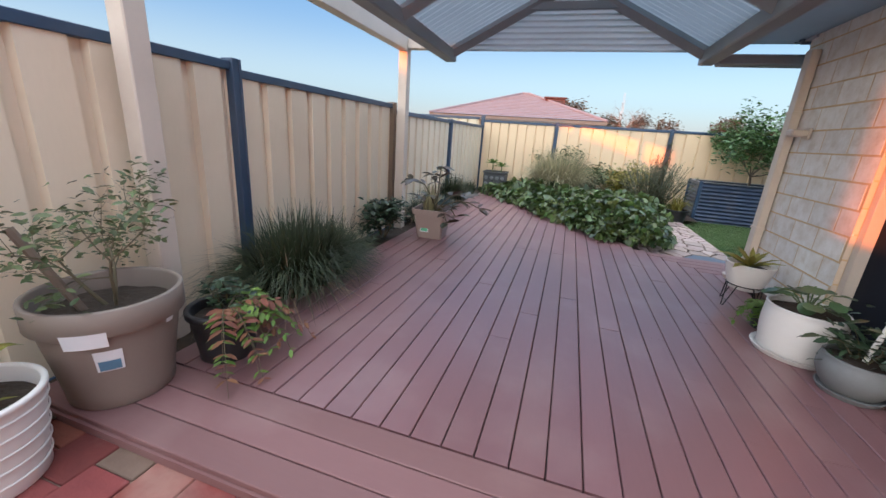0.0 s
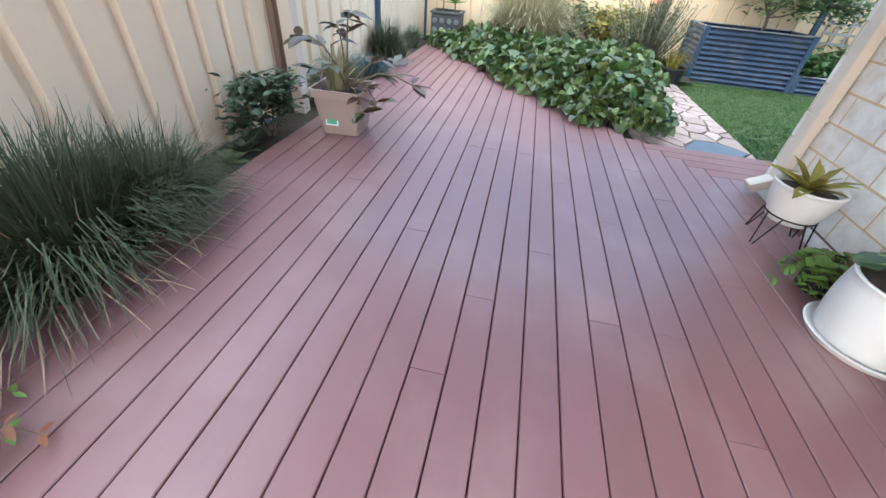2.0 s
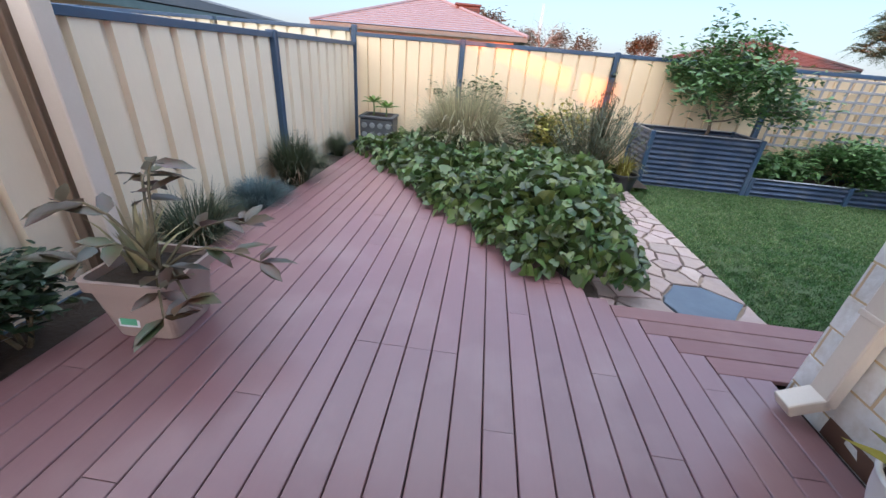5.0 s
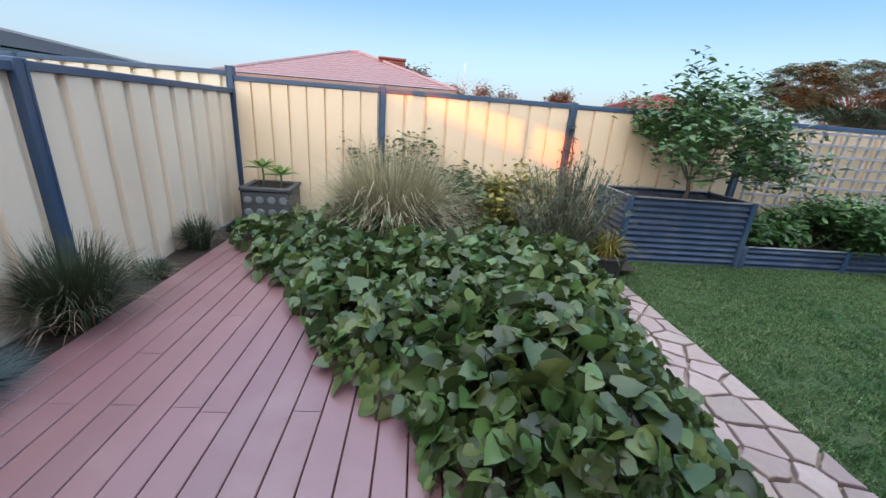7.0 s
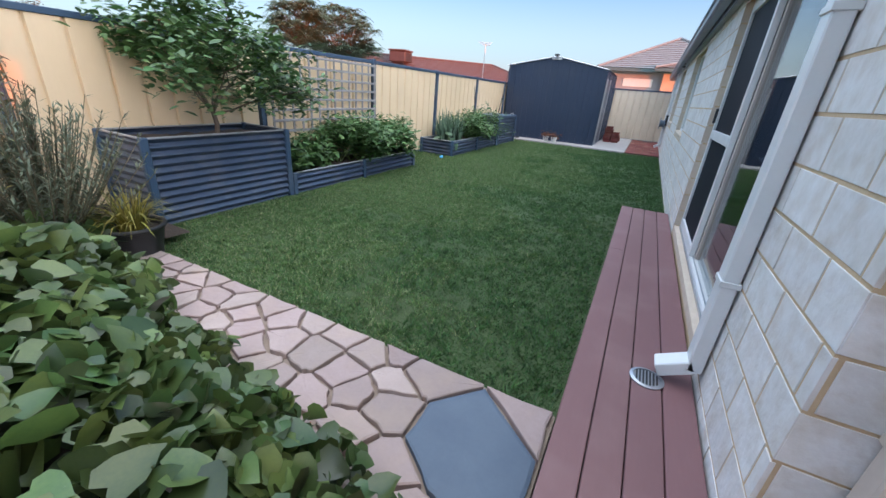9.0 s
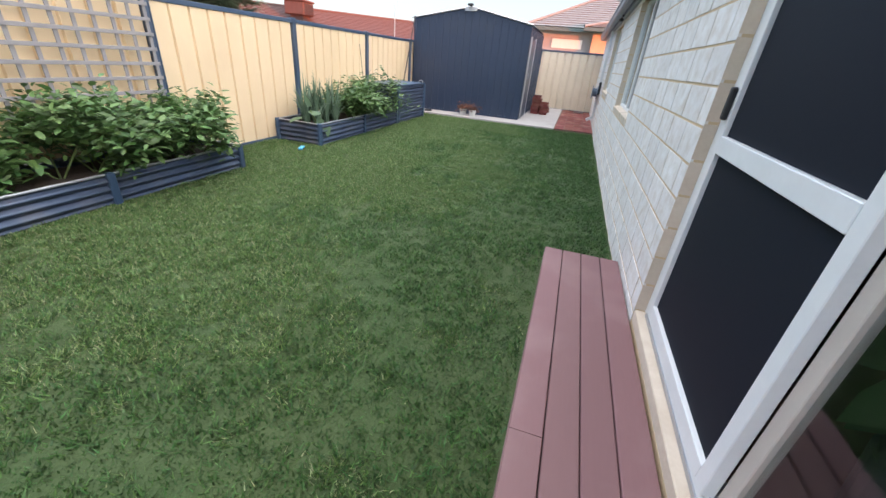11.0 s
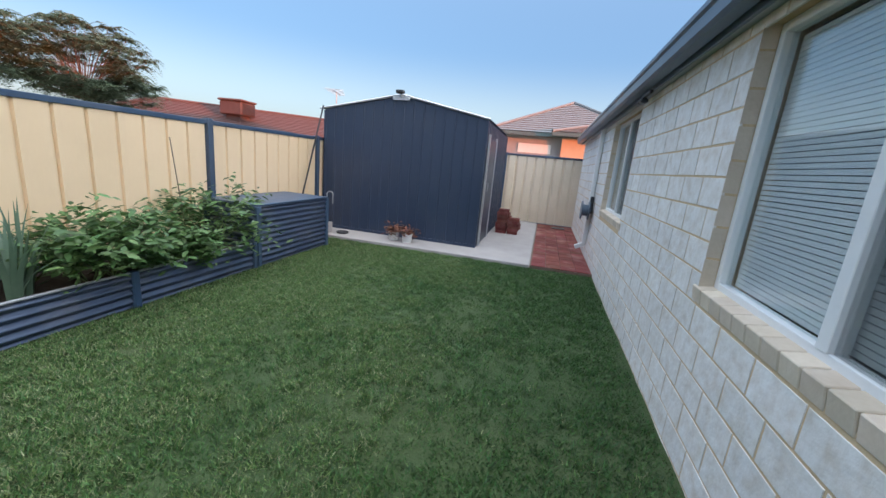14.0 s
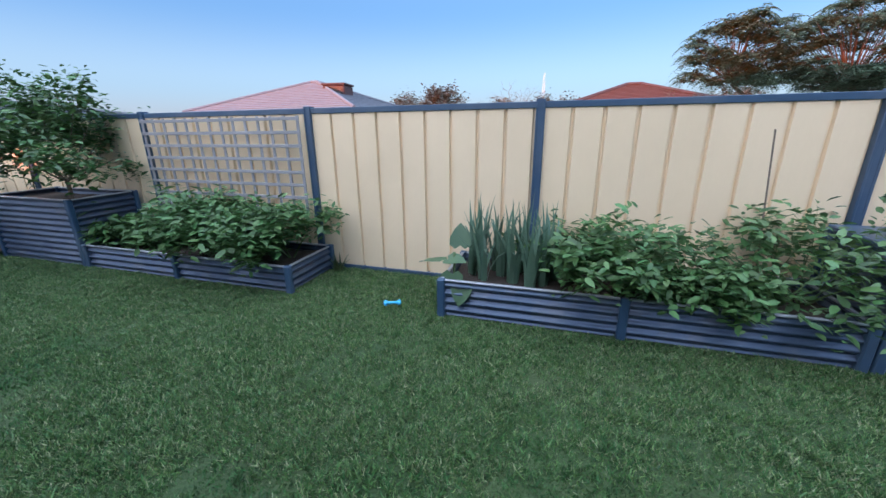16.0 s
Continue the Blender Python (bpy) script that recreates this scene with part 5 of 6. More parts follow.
def leaf_spray(rs, tips, per, reach, size, shape, pitch=(-0.5, 0.6), box_=None):
    pos, yaw, pit, rol, siz = [], [], [], [], []
    for p, d in tips:
        for _ in range(per):
            q = p + Vector((rs.gauss(0, reach), rs.gauss(0, reach), rs.gauss(0, reach)))
            pos.append(tuple(q))
            yaw.append(rs.uniform(0, 2 * math.pi))
            pit.append(rs.uniform(*pitch))
            rol.append(rs.uniform(-0.7, 0.7))
            siz.append(size * rs.uniform(0.6, 1.25))
    return frames(pos, yaw, pit, rol, siz)


def shrub(name, x, y, z, label, category, seed, height, radius, depth, kids, leafmat_, size, per, reach, shape=LEAF, stems=3, spread=0.6, bark=M_TWIG, shrink=0.68):
    rs = random.Random(seed)
    t = thing(name, x, y, z, 0, label, category)
    tips = []
    bm = bmesh.new()
    for s in range(stems):
        a = 2 * math.pi * s / max(1, stems) + rs.uniform(-0.4, 0.4)
        way = Vector((math.cos(a) * spread, math.sin(a) * spread, 1))
        branch_out(rs, bm, (math.cos(a) * 0.02, math.sin(a) * 0.02, 0), way, height * 0.42, radius, depth, tips, kids=kids, shrink=shrink)
    part("branchwork", bm, bark, t)
    leaves("foliage", shape, leaf_spray(rs, tips, per, reach, size, shape), leafmat_, t)
    return t


# ---- pots ----
M_POTTAUPE = mat("pot_taupe", (0.235, 0.195, 0.165), (0.205, 0.17, 0.145), 3, 0.5, stain=(0.30, 0.26, 0.22), stain_amount=0.3)
M_POTTAUPE2 = mat("pot_pinkish", (0.36, 0.275, 0.24), (0.32, 0.245, 0.21), 3, 0.5, stain=(0.42, 0.34, 0.30), stain_amount=0.3)
M_POTWHITE = mat("pot_white", (0.74, 0.73, 0.70), (0.68, 0.66, 0.63), 3, 0.4, stain=(0.55, 0.50, 0.44), stain_amount=0.25)
M_POTGREY = mat("pot_grey", (0.20, 0.21, 0.215), (0.16, 0.17, 0.175), 6, 0.6, bump=0.001)
M_POTDARK = mat("pot_charcoal", (0.075, 0.078, 0.082), (0.055, 0.058, 0.062), 6, 0.6)
M_LABEL = mat("paper_label", (0.72, 0.74, 0.76), (0.66, 0.68, 0.70), 10, 0.5)
M_LABELBLUE = mat("label_blue", (0.08, 0.17, 0.26), (0.10, 0.22, 0.32), 30, 0.5)
M_LABELGREEN = mat("label_green", (0.10, 0.35, 0.20), (0.12, 0.40, 0.24), 30, 0.5)
M_LABELRED = mat("label_red", (0.55, 0.10, 0.10), (0.45, 0.08, 0.08), 30, 0.5)


def pot(name, x, y, z, r_base, r_top, h, material, label, rim=0.02, rim_h=0.04, belly=0.0, saucer=None, fill=0.82, rz=0, wall=0.012):
    p = thing(name, x, y, z, rz, label, "pot")
    zb = 0.022 if saucer else 0.0
    prof = [(0.0, zb), (r_base, zb), (r_base + 0.005, zb + 0.006)]
    for i in range(1, 7):
        t = i / 7
        prof.append((r_base + (r_top - r_base) * t + belly * math.sin(math.pi * t), zb + h * t))
    prof += [(r_top, zb + h - rim_h), (r_top + rim, zb + h - rim_h + 0.004), (r_top + rim, zb + h - 0.004), (r_top + rim - 0.004, zb + h), (r_top - wall, zb + h), (r_top - wall - 0.004, zb + h - 0.01)]
    zi = zb + h * fill
    ri = r_base + (r_top - r_base) * fill + belly * math.sin(math.pi * fill) - wall
    prof += [(ri, zi - 0.01)]
    part("body", lathe(prof, 40), material, p, smooth=True)
    soil = lathe([(0.0, zi + 0.012), (ri * 0.6, zi + 0.006), (ri + 0.002, zi - 0.006)], 24)
    for v in soil.verts:
        v.co.z += 0.008 * noise.noise(v.co * 30)
    part("soil", soil, M_SOIL, p)
    if saucer:
        part("saucer", lathe([(0.0, 0.0), (saucer - 0.02, 0.0), (saucer, 0.03), (saucer - 0.008, 0.032), (saucer - 0.025, 0.012), (0.0, 0.012)], 36), material, p)
    return p, zi


def curved_label(parent, r0, r1, z0, z1, a0, a1, material, off=0.002, name="label"):
    n = 8
    v, f = [], []
    for i in range(n + 1):
        a = a0 + (a1 - a0) * i / n
        v += [((r0 + off) * math.cos(a), (r0 + off) * math.sin(a), z0), ((r1 + off) * math.cos(a), (r1 + off) * math.sin(a), z1)]
    for i in range(n):
        f.append((2 * i, 2 * i + 2, 2 * i + 3, 2 * i + 1))
    part(name, mesh_of(name, v, f, True), material, parent)


# big taupe pot with a sparse shrub, by the fence
p1, zi = pot("plant_pot", -1.97, -3.40, 0.001, 0.185, 0.262, 0.47, M_POTTAUPE, "large taupe plastic pot with torn paper labels", rim=0.005, rim_h=0.11)


def pot_r(h, r0=0.185, r1=0.262, hh=0.47):
    return r0 + (r1 - r0) * h / hh + 0.003


curved_label(p1, pot_r(0.325) + 0.018, pot_r(0.39) + 0.018, 0.325, 0.39, -1.12, -0.60, M_LABEL)
curved_label(p1, pot_r(0.20), pot_r(0.295), 0.20, 0.295, -0.84, -0.46, M_LABEL)
curved_label(p1, pot_r(0.205), pot_r(0.25), 0.205, 0.25, -0.80, -0.50, M_LABELBLUE, 0.004, "label_print")
curved_label(p1, pot_r(0.34) + 0.010, pot_r(0.37) + 0.010, 0.34, 0.37, 0.20, 0.34, M_LABEL)
sh = shrub("sparse_shrub", -1.96, -3.39, zi, "sparse twiggy shrub with small dark leaves", "shrub", 4, 0.60, 0.009, 3, 3, G_SHRUB, 0.045, 2, 0.03, stems=3, spread=0.6)
stake = tagged(part("garden_stake", tube([(-2.0, -3.47, zi - 0.01), (-2.13, -3.58, zi + 0.36)], 0.017, 8), M_BARK), "weathered timber stake leaning in the taupe pot", "stake")

# white ribbed pot at the paving
p2, zi = pot("plant_pot", -1.93, -3.88, -0.061, 0.16, 0.20, 0.34, M_POTWHITE, "white ribbed plastic pot standing on the paving", rim=0.005, rim_h=0.02)
for k in range(5):
    part("rib", lathe([(0.163 + 0.040 * (0.15 + k * 0.17), 0.05 + k * 0.058), (0.168 + 0.040 * (0.15 + k * 0.17), 0.055 + k * 0.058), (0.163 + 0.040 * (0.15 + k * 0.17), 0.060 + k * 0.058)], 36), M_POTWHITE, p2, smooth=True)
shrub("potted_lime_plant", -1.93, -3.88, -0.061 + zi, "young plant with yellowing leaves in a white pot", "plant", 14, 0.36, 0.007, 1, 2, G_YELLOW, 0.10, 2, 0.03, stems=3, spread=0.5, bark=M_GREENSTEM)
big = thing("broad_leaf_plant", -1.93, -3.91, -0.061 + zi, 0, "tall young plant with one broad green leaf", "plant")
part("stem", tube([(0, 0, 0), (-0.03, 0.02, 0.3), (-0.06, 0.02, 0.55)], 0.008, 6), M_GREENSTEM, big)
leaves("leaf", LEAF, frames([(-0.06, 0.02, 0.55), (-0.05, 0.02, 0.5)], [-1.2, 1.5], [0.5, 0.4], [0, 0.2], [0.28, 0.24]), G_FERN, big)


# black pot with fern
p3, zi = pot("plant_pot", -1.77, -3.02, 0.001, 0.125, 0.165, 0.27, M_BLACK, "round black plastic pot standing on the deck", rim=0.010, rim_h=0.035)


def fern(name, x, y, z, n, ln, material, label, seed, dryn=0, up=0.7, bias=None):
    rs = random.Random(seed)
    t = thing(name, x, y, z, 0, label, "fern")
    stems = bmesh.new()
    for k in range(n + dryn):
        pos, yaw, pit, rol, siz = [], [], [], [], []
        a = rs.uniform(0, 2 * math.pi) if bias is None else bias + rs.gauss(0, 0.7)
        l = ln * rs.uniform(0.7, 1.1)
        pts = []
        for i in range(13):
            u = i / 12
            r_, zz = l * (u * 0.9), l * (up * u - (up + 0.45) * u * u * rs.uniform(0.92, 1.05))
            pts.append((math.cos(a) * r_, math.sin(a) * r_, zz))
        tube(pts, [0.0035 * (1 - 0.7 * i / 12) for i in range(13)], 4, stems)
        for i in range(2, 13):
            for s in (-1, 1):
                pos.append(pts[i])
                yaw.append(a - math.pi / 2 + s * 1.15)
                pit.append(rs.uniform(-0.5, 0.0))
                rol.append(rs.uniform(-0.3, 0.3))
                siz.append(0.085 * (1 - 0.65 * abs(i / 12 - 0.35)) * rs.uniform(0.8, 1.15))
        leaves("frond", LEAF, frames(pos, yaw, pit, rol, siz), material if k < n else G_DRYRED, t)
    part("stemwork", stems, M_TWIG, t)
    return t


fern("fern", -1.77, -3.02, zi, 8, 0.43, G_FERN, "bright green fern with rusty withered fronds", 6, 5, 0.95, bias=0.45)
shrub("dark_foliage_plant", -1.82, -2.95, zi, "low plant with dark lobed leaves in a pot", "plant", 17, 0.22, 0.006, 1, 3, G_DARK, 0.06, 3, 0.04, stems=3, spread=0.6)

# grass clumps between deck and fence
tuft("grass_clump", -2.04, -2.12, -0.05, 2600, 0.22, 0.74, 0.52, 0.008, G_DARKTUFT, "dense arching dark green grass clump by the fence", 0.75, 2, 160, G_LEMONDRY, 0.85, 1.35)
tuft("grass_clump", -2.04, -1.72, -0.05, 1300, 0.18, 0.62, 0.46, 0.008, G_DARKTUFT, "arching dark green grass clump by the fence", 0.8, 22, 60, G_LEMONDRY, 0.9, 1.2)
tuft("grass_clump", -2.16, 2.36, -0.05, 1500, 0.14, 0.64, 0.42, 0.006, G_DARKTUFT, "dark upright grass clump against the fence", 0.55, 3, 120, G_LEMONDRY)
tuft("blue_fescue", -2.15, 1.60, -0.05, 1700, 0.13, 0.31, 0.30, 0.004, G_FESCUE, "rounded blue-grey fescue grass tuft", 0.55, 4)
tuft("grass_clump", -2.18, 3.75, -0.05, 600, 0.08, 0.40, 0.26, 0.006, G_DARKTUFT, "small dark grass tuft by the fence corner", 0.6, 5, 40, G_LEMONDRY)
tuft("grass_clump", -2.20, 3.1, -0.05, 350, 0.10, 0.16, 0.16, 0.006, G_DARKTUFT, "low ragged grass tuft in the soil strip", 0.6, 35, 60, G_LEMONDRY)
tuft("grass_clump", -2.14, 0.75, -0.05, 800, 0.14, 0.50, 0.36, 0.006, G_DARKTUFT, "arching dark grass clump beside the planter", 0.7, 7, 120, G_LEMONDRY, 0.9, 1.3)


def rosette(name, x, y, z, n, size, material, label, seed, shape=LEAF, lift=(0.2, 1.2)):
    rs = random.Random(seed)
    t = thing(name, x, y, z, 0, label, "succulent")
    m = frames([(0, 0, 0.01)] * n, [2.4 * i for i in range(n)], [lift[0] + (lift[1] - lift[0]) * i / n for i in range(n)], [0] * n, [size * (1.1 - 0.5 * i / n) * rs.uniform(0.9, 1.1) for i in range(n)])
    leaves("foliage", shape, m, material, t)
    return t


rosette("rosette_succulent", -2.14, -1.00, -0.04, 22, 0.16, G_SHRUB, "low spiky green rosette plant in the soil strip", 1)
rosette("rosette_succulent", -2.16, -0.80, -0.04, 22, 0.15, G_DARKTUFT, "low spiky green rosette plant in the soil strip", 2)
rosette("agave_plant", -2.08, -1.30, -0.04, 9, 0.17, G_KALE, "small pale green broad-leaved rosette", 3, LEAF, (0.3, 1.0))
shrub("euphorbia_shrub", -2.16, -0.44, -0.03, "dark bushy shrub beside the square planter", "shrub", 12, 0.52, 0.012, 2, 3, G_DARK, 0.075, 7, 0.055, stems=4, spread=0.45)

# square planter with succulents
SQX, SQY = -1.65, -0.16
sq = thing("square_planter", SQX, SQY, 0.001, 4, "pinkish taupe square plastic planter with a torn label", "planter")
bm = bmesh.new()
prev = None
for (hw, z) in ((0.145, 0.0), (0.150, 0.01), (0.185, 0.27), (0.187, 0.285), (0.205, 0.288), (0.208, 0.345), (0.190, 0.346), (0.186, 0.30)):
    ring_ = []
    for k in range(4):
        for q in range(5):
            a = math.pi / 2 * k + math.pi / 2 * q / 4
            cx, cy = (hw - 0.04) * (1 if k in (0, 3) else -1), (hw - 0.04) * (1 if k in (0, 1) else -1)
            ring_.append(bm.verts.new((cx + 0.04 * math.cos(a), cy + 0.04 * math.sin(a), z)))
    if prev:
        for i in range(20):
            bm.faces.new((prev[i], prev[(i + 1) % 20], ring_[(i + 1) % 20], ring_[i]))
    else:
        bm.faces.new(ring_[::-1])
    prev = ring_
part("body", bm, M_POTTAUPE2, sq)
part("soil", boxes((-0.180, 0.180, -0.180, 0.180, 0.27, 0.305)), M_SOIL, sq)
lab = part("label", boxes((-0.10, 0.0, -0.0015, 0.0015, 0.08, 0.19)), M_LABEL, sq)
lab.matrix_basis = pose(0.0, -0.178, 0.0, -7, 0, 0)
lab = part("label_print", boxes((-0.09, -0.01, -0.003, -0.0016, 0.09, 0.14)), M_LABELGREEN, sq)
lab.matrix_basis = pose(0.0, -0.178, 0.0, -7, 0, 0)
lab = part("label_print", boxes((-0.085, -0.03, -0.003, -0.0016, 0.15, 0.175)), M_LABELRED, sq)
lab.matrix_basis = pose(0.0, -0.178, 0.0, -7, 0, 0)
tuft("aloe_plant", SQX - 0.06, SQY + 0.02, 0.30, 34, 0.07, 0.36, 0.20, 0.035, G_LEMON, "spiky pale green aloe in the square planter", 0.3, 8)
kal = thing("paddle_plant", SQX + 0.04, SQY, 0.30, 0, "sprawling succulent with broad reddish green leaves", "plant")
rs = random.Random(31)
kb = bmesh.new()
kp, ky, kpi, kr, ks = [], [], [], [], []
for a, ln, top in ((0.1, 0.50, 0.10), (0.9, 0.42, 0.16), (-0.6, 0.36, 0.02), (2.2, 0.25, 0.42), (3.4, 0.30, 0.36), (4.4, 0.28, 0.20), (1.6, 0.12, 0.52), (5.4, 0.34, -0.05)):
    pts = [(math.cos(a) * ln * u, math.sin(a) * ln * u, top * (u ** 0.8) + 0.10 * math.sin(math.pi * u)) for u in (0, 0.25, 0.5, 0.75, 1)]
    tube(pts, [0.009, 0.008, 0.007, 0.006, 0.005], 5, kb)
    for u in (2, 3, 4, 4):
        for s in (-1, 1):
            kp.append(pts[u])
            ky.append(a - math.pi / 2 + s * rs.uniform(0.3, 1.3))
            kpi.append(rs.uniform(-0.5, 0.5))
            kr.append(rs.uniform(-0.5, 0.5))
            ks.append(rs.uniform(0.12, 0.19))
part("stemwork", kb, M_TWIG, kal)
leaves("foliage", LEAF, frames(kp, ky, kpi, kr, ks), G_KALAN, kal)

# white bowl on a wire stand
STX, STY = 1.315, -0.85
stand = thing("wire_stand", STX, STY, 0, 0, "black hairpin wire plant stand on the deck", "plant stand")
part("top_ring", tube([(0.125 * math.cos(a * math.pi / 12), 0.125 * math.sin(a * math.pi / 12), 0.19) for a in range(25)], 0.0045, 6), M_WIRE, stand)
for k in range(4):
    a = math.pi / 2 * k + 0.5
    a0, a1 = a - 0.36, a + 0.36
    part("leg", tube([(0.125 * math.cos(a0), 0.125 * math.sin(a0), 0.19), (0.165 * math.cos(a - 0.05), 0.165 * math.sin(a - 0.05), 0.008),
                      (0.165 * math.cos(a + 0.05), 0.165 * math.sin(a + 0.05), 0.008), (0.125 * math.cos(a1), 0.125 * math.sin(a1), 0.19)], 0.0045, 6), M_WIRE, stand)
pb, zi = pot("plant_pot", STX, STY, 0.155, 0.105, 0.165, 0.215, M_POTWHITE, "glossy white bowl pot held by a wire stand", rim=0.003, rim_h=0.012, belly=0.01)
rosette("bromeliad", STX, STY, 0.155 + zi, 14, 0.26, G_YELLOW, "yellow-green bromeliad with pointed leaves in a bowl", 8, ([(x * 0.55, y, z) for x, y, z in LEAF[0]], LEAF[1]), (0.1, 1.1))

# small black pot
pc, zi = pot("plant_pot", 1.33, -1.27, 0.001, 0.078, 0.105, 0.17, M_BLACK, "small black plastic nursery pot on the deck", rim=0.005, rim_h=0.02)
fern("fern", 1.33, -1.27, zi, 12, 0.20, G_FERN, "small bright green fern in a black pot", 16, 1, 1.5)

# large white pot on a saucer
pd, zi = pot("plant_pot", 1.345, -1.62, 0.001, 0.185, 0.20, 0.295, M_POTWHITE, "large white pot on a white saucer", rim=0.003, rim_h=0.012, saucer=0.225, belly=0.012, fill=0.9)
rl = thing("round_leaf_plant", 1.345, -1.62, zi + 0.01, 0, "plant with glossy round dark green leaves", "plant")
rs = random.Random(41)
sb = bmesh.new()
kp, ky, kpi, ks = [], [], [], []
for k in range(16):
    a, r_ = rs.uniform(0, 2 * math.pi), rs.uniform(0.03, 0.24)
    h_ = rs.uniform(0.04, 0.16) * (1.3 - r_ * 2.5)
    tube([(0, 0, -0.01), (math.cos(a) * r_ * 0.5, math.sin(a) * r_ * 0.5, h_), (math.cos(a) * r_, math.sin(a) * r_, h_)], 0.004, 4, sb)
    kp.append((math.cos(a) * r_ * 0.8, math.sin(a) * r_ * 0.8, h_))
    ky.append(a - math.pi / 2)
    kpi.append(rs.uniform(-0.9, 0.1))
    ks.append(rs.uniform(0.085, 0.12))
part("stemwork", sb, M_GREENSTEM, rl)
leaves("foliage", ROUND, frames(kp, ky, kpi, [0.0] * len(kp), ks), G_ROUND, rl)

# grey bowl with a dark plant
pe, zi = pot("plant_pot", 1.42, -2.02, 0.001, 0.11, 0.155, 0.19, M_POTGREY, "round grey bowl pot on a saucer by the door", rim=0.002, rim_h=0.01, belly=0.03, saucer=0.145, fill=0.88)
shrub("dark_foliage_plant", 1.42, -2.02, zi, "drooping plant with dark glossy leaves in a bowl", "plant", 19, 0.26, 0.006, 1, 3, G_DARK, 0.085, 3, 0.05, stems=4, spread=0.8)
tagged(part("plant_stick", tube([(1.43, -2.02, zi - 0.02), (1.54, -1.99, 0.75)], 0.012, 8), M_POTWHITE), "thin white stick standing in the grey bowl", "stick")
rug = tagged(part("crochet_mat", lathe([(0.0, 0.012), (0.07, 0.014), (0.09, 0.006), (0.10, 0.0)], 20, cx=1.30, cy=-2.92), mat("crochet", (0.62, 0.50, 0.50), (0.45, 0.30, 0.32), 60, 0.9, bump=0.004, bscale=90)), "small round white and pink crochet mat", "mat")
rug.location.z = 0.001

# charcoal pot with young plants in the corner
cp = thing("square_planter", -1.80, 4.66, -0.055, 3, "square charcoal planter with a dotted relief", "planter")
part("body", boxes((-0.26, 0.26, -0.24, 0.24, 0.0, 0.46), bevel=0.02), M_POTDARK, cp)
part("rim", boxes((-0.275, 0.275, -0.255, -0.20, 0.461, 0.50), (-0.275, 0.275, 0.20, 0.255, 0.461, 0.50), (-0.275, -0.21, -0.199, 0.199, 0.461, 0.50), (0.21, 0.275, -0.199, 0.199, 0.461, 0.50), bevel=0.006), M_POTDARK, cp)
for i in range(4):
    for j in range(3):
        k = lathe([(0.0, 0.012), (0.035, 0.010), (0.045, 0.0)], 10)
        bmesh.ops.transform(k, matrix=pose(-0.19 + i * 0.125, -0.2405, 0.08 + j * 0.14, 90, 0, 0), verts=k.verts)
        part("stud", k, M_POTGREY, cp)
part("soil", boxes((-0.209, 0.209, -0.199, 0.199, 0.4605, 0.475)), M_SOIL, cp)
for i, (dx, dy) in enumerate(((-0.10, 0.02), (0.12, -0.04))):
    t = thing("frangipani_plant", -1.80 + dx, 4.66 + dy, 0.42, 0, "young plant with bright green leaves on a stout stem", "plant")
    part("stem", tube([(0, 0, 0), (0.01, 0, 0.10), (0.0, 0.01, 0.2 - 0.06 * i)], 0.012, 6), M_GREENSTEM, t)
    n = 11
    leaves("foliage", LEAF, frames([(0, 0.01, 0.2 - 0.06 * i)] * n, [2.4 * k for k in range(n)], [0.05 + 0.08 * k for k in range(n)], [0] * n, [0.24 - 0.008 * k for k in range(n)]), G_FERN, t)

# lemongrass, vine shrub and rosemary by the rear fence
tuft("lemongrass", -0.38, 4.0, -0.06, 3200, 0.30, 1.30, 0.80, 0.012, G_LEMON, "large arching clump of straw-green lemongrass", 0.62, 9, 1300, G_LEMONDRY, 1.1, 0.8)
shrub("leafy_shrub", 0.55, 4.7, -0.06, "dense shrub with broad green leaves against the fence", "shrub", 25, 0.86, 0.02, 3, 3, G_SHRUB, 0.09, 3, 0.08, stems=5, spread=0.7)
# a dark shrub whose yellow sunlight is put into the leaf colour
shrub("leafy_shrub", 1.15, 4.55, -0.06, "bushy shrub against the fence, yellow light put into its leaf colour", "shrub", 26, 0.95, 0.018, 3, 3, G_YELLOW, 0.085, 3, 0.07, stems=4, spread=0.65)
shrub("fence_vine", -0.35, 4.85, -0.06, "dark leafy vine climbing a fence post", "vine", 29, 1.35, 0.015, 2, 3, G_SHRUB, 0.085, 6, 0.07, stems=4, spread=0.28)
vine = thing("ivy", 1.80, 5.0, -0.06, 0, "dark ivy sprays growing up the blue fence post", "vine")
rs = random.Random(44)
vt = bmesh.new()
tube([(0.02, 0, 0), (-0.03, -0.02, 0.5), (0.03, -0.02, 1.0), (-0.02, -0.01, 1.55)], 0.007, 5, vt)
part("stem", vt, M_TWIG, vine)
kp = [(rs.gauss(-0.05, 0.045), rs.uniform(-0.06, 0.0), z_ + rs.uniform(-0.04, 0.04)) for z_ in (0.75, 0.92, 1.1, 1.25, 1.4) for _ in range(12)]
leaves("foliage", LEAF, frames(kp, [rs.uniform(0, 6.3) for _ in kp], [rs.uniform(-0.8, 0.8) for _ in kp], [rs.uniform(-0.8, 0.8) for _ in kp], [rs.uniform(0.05, 0.085) for _ in kp]), G_DARK, vine)


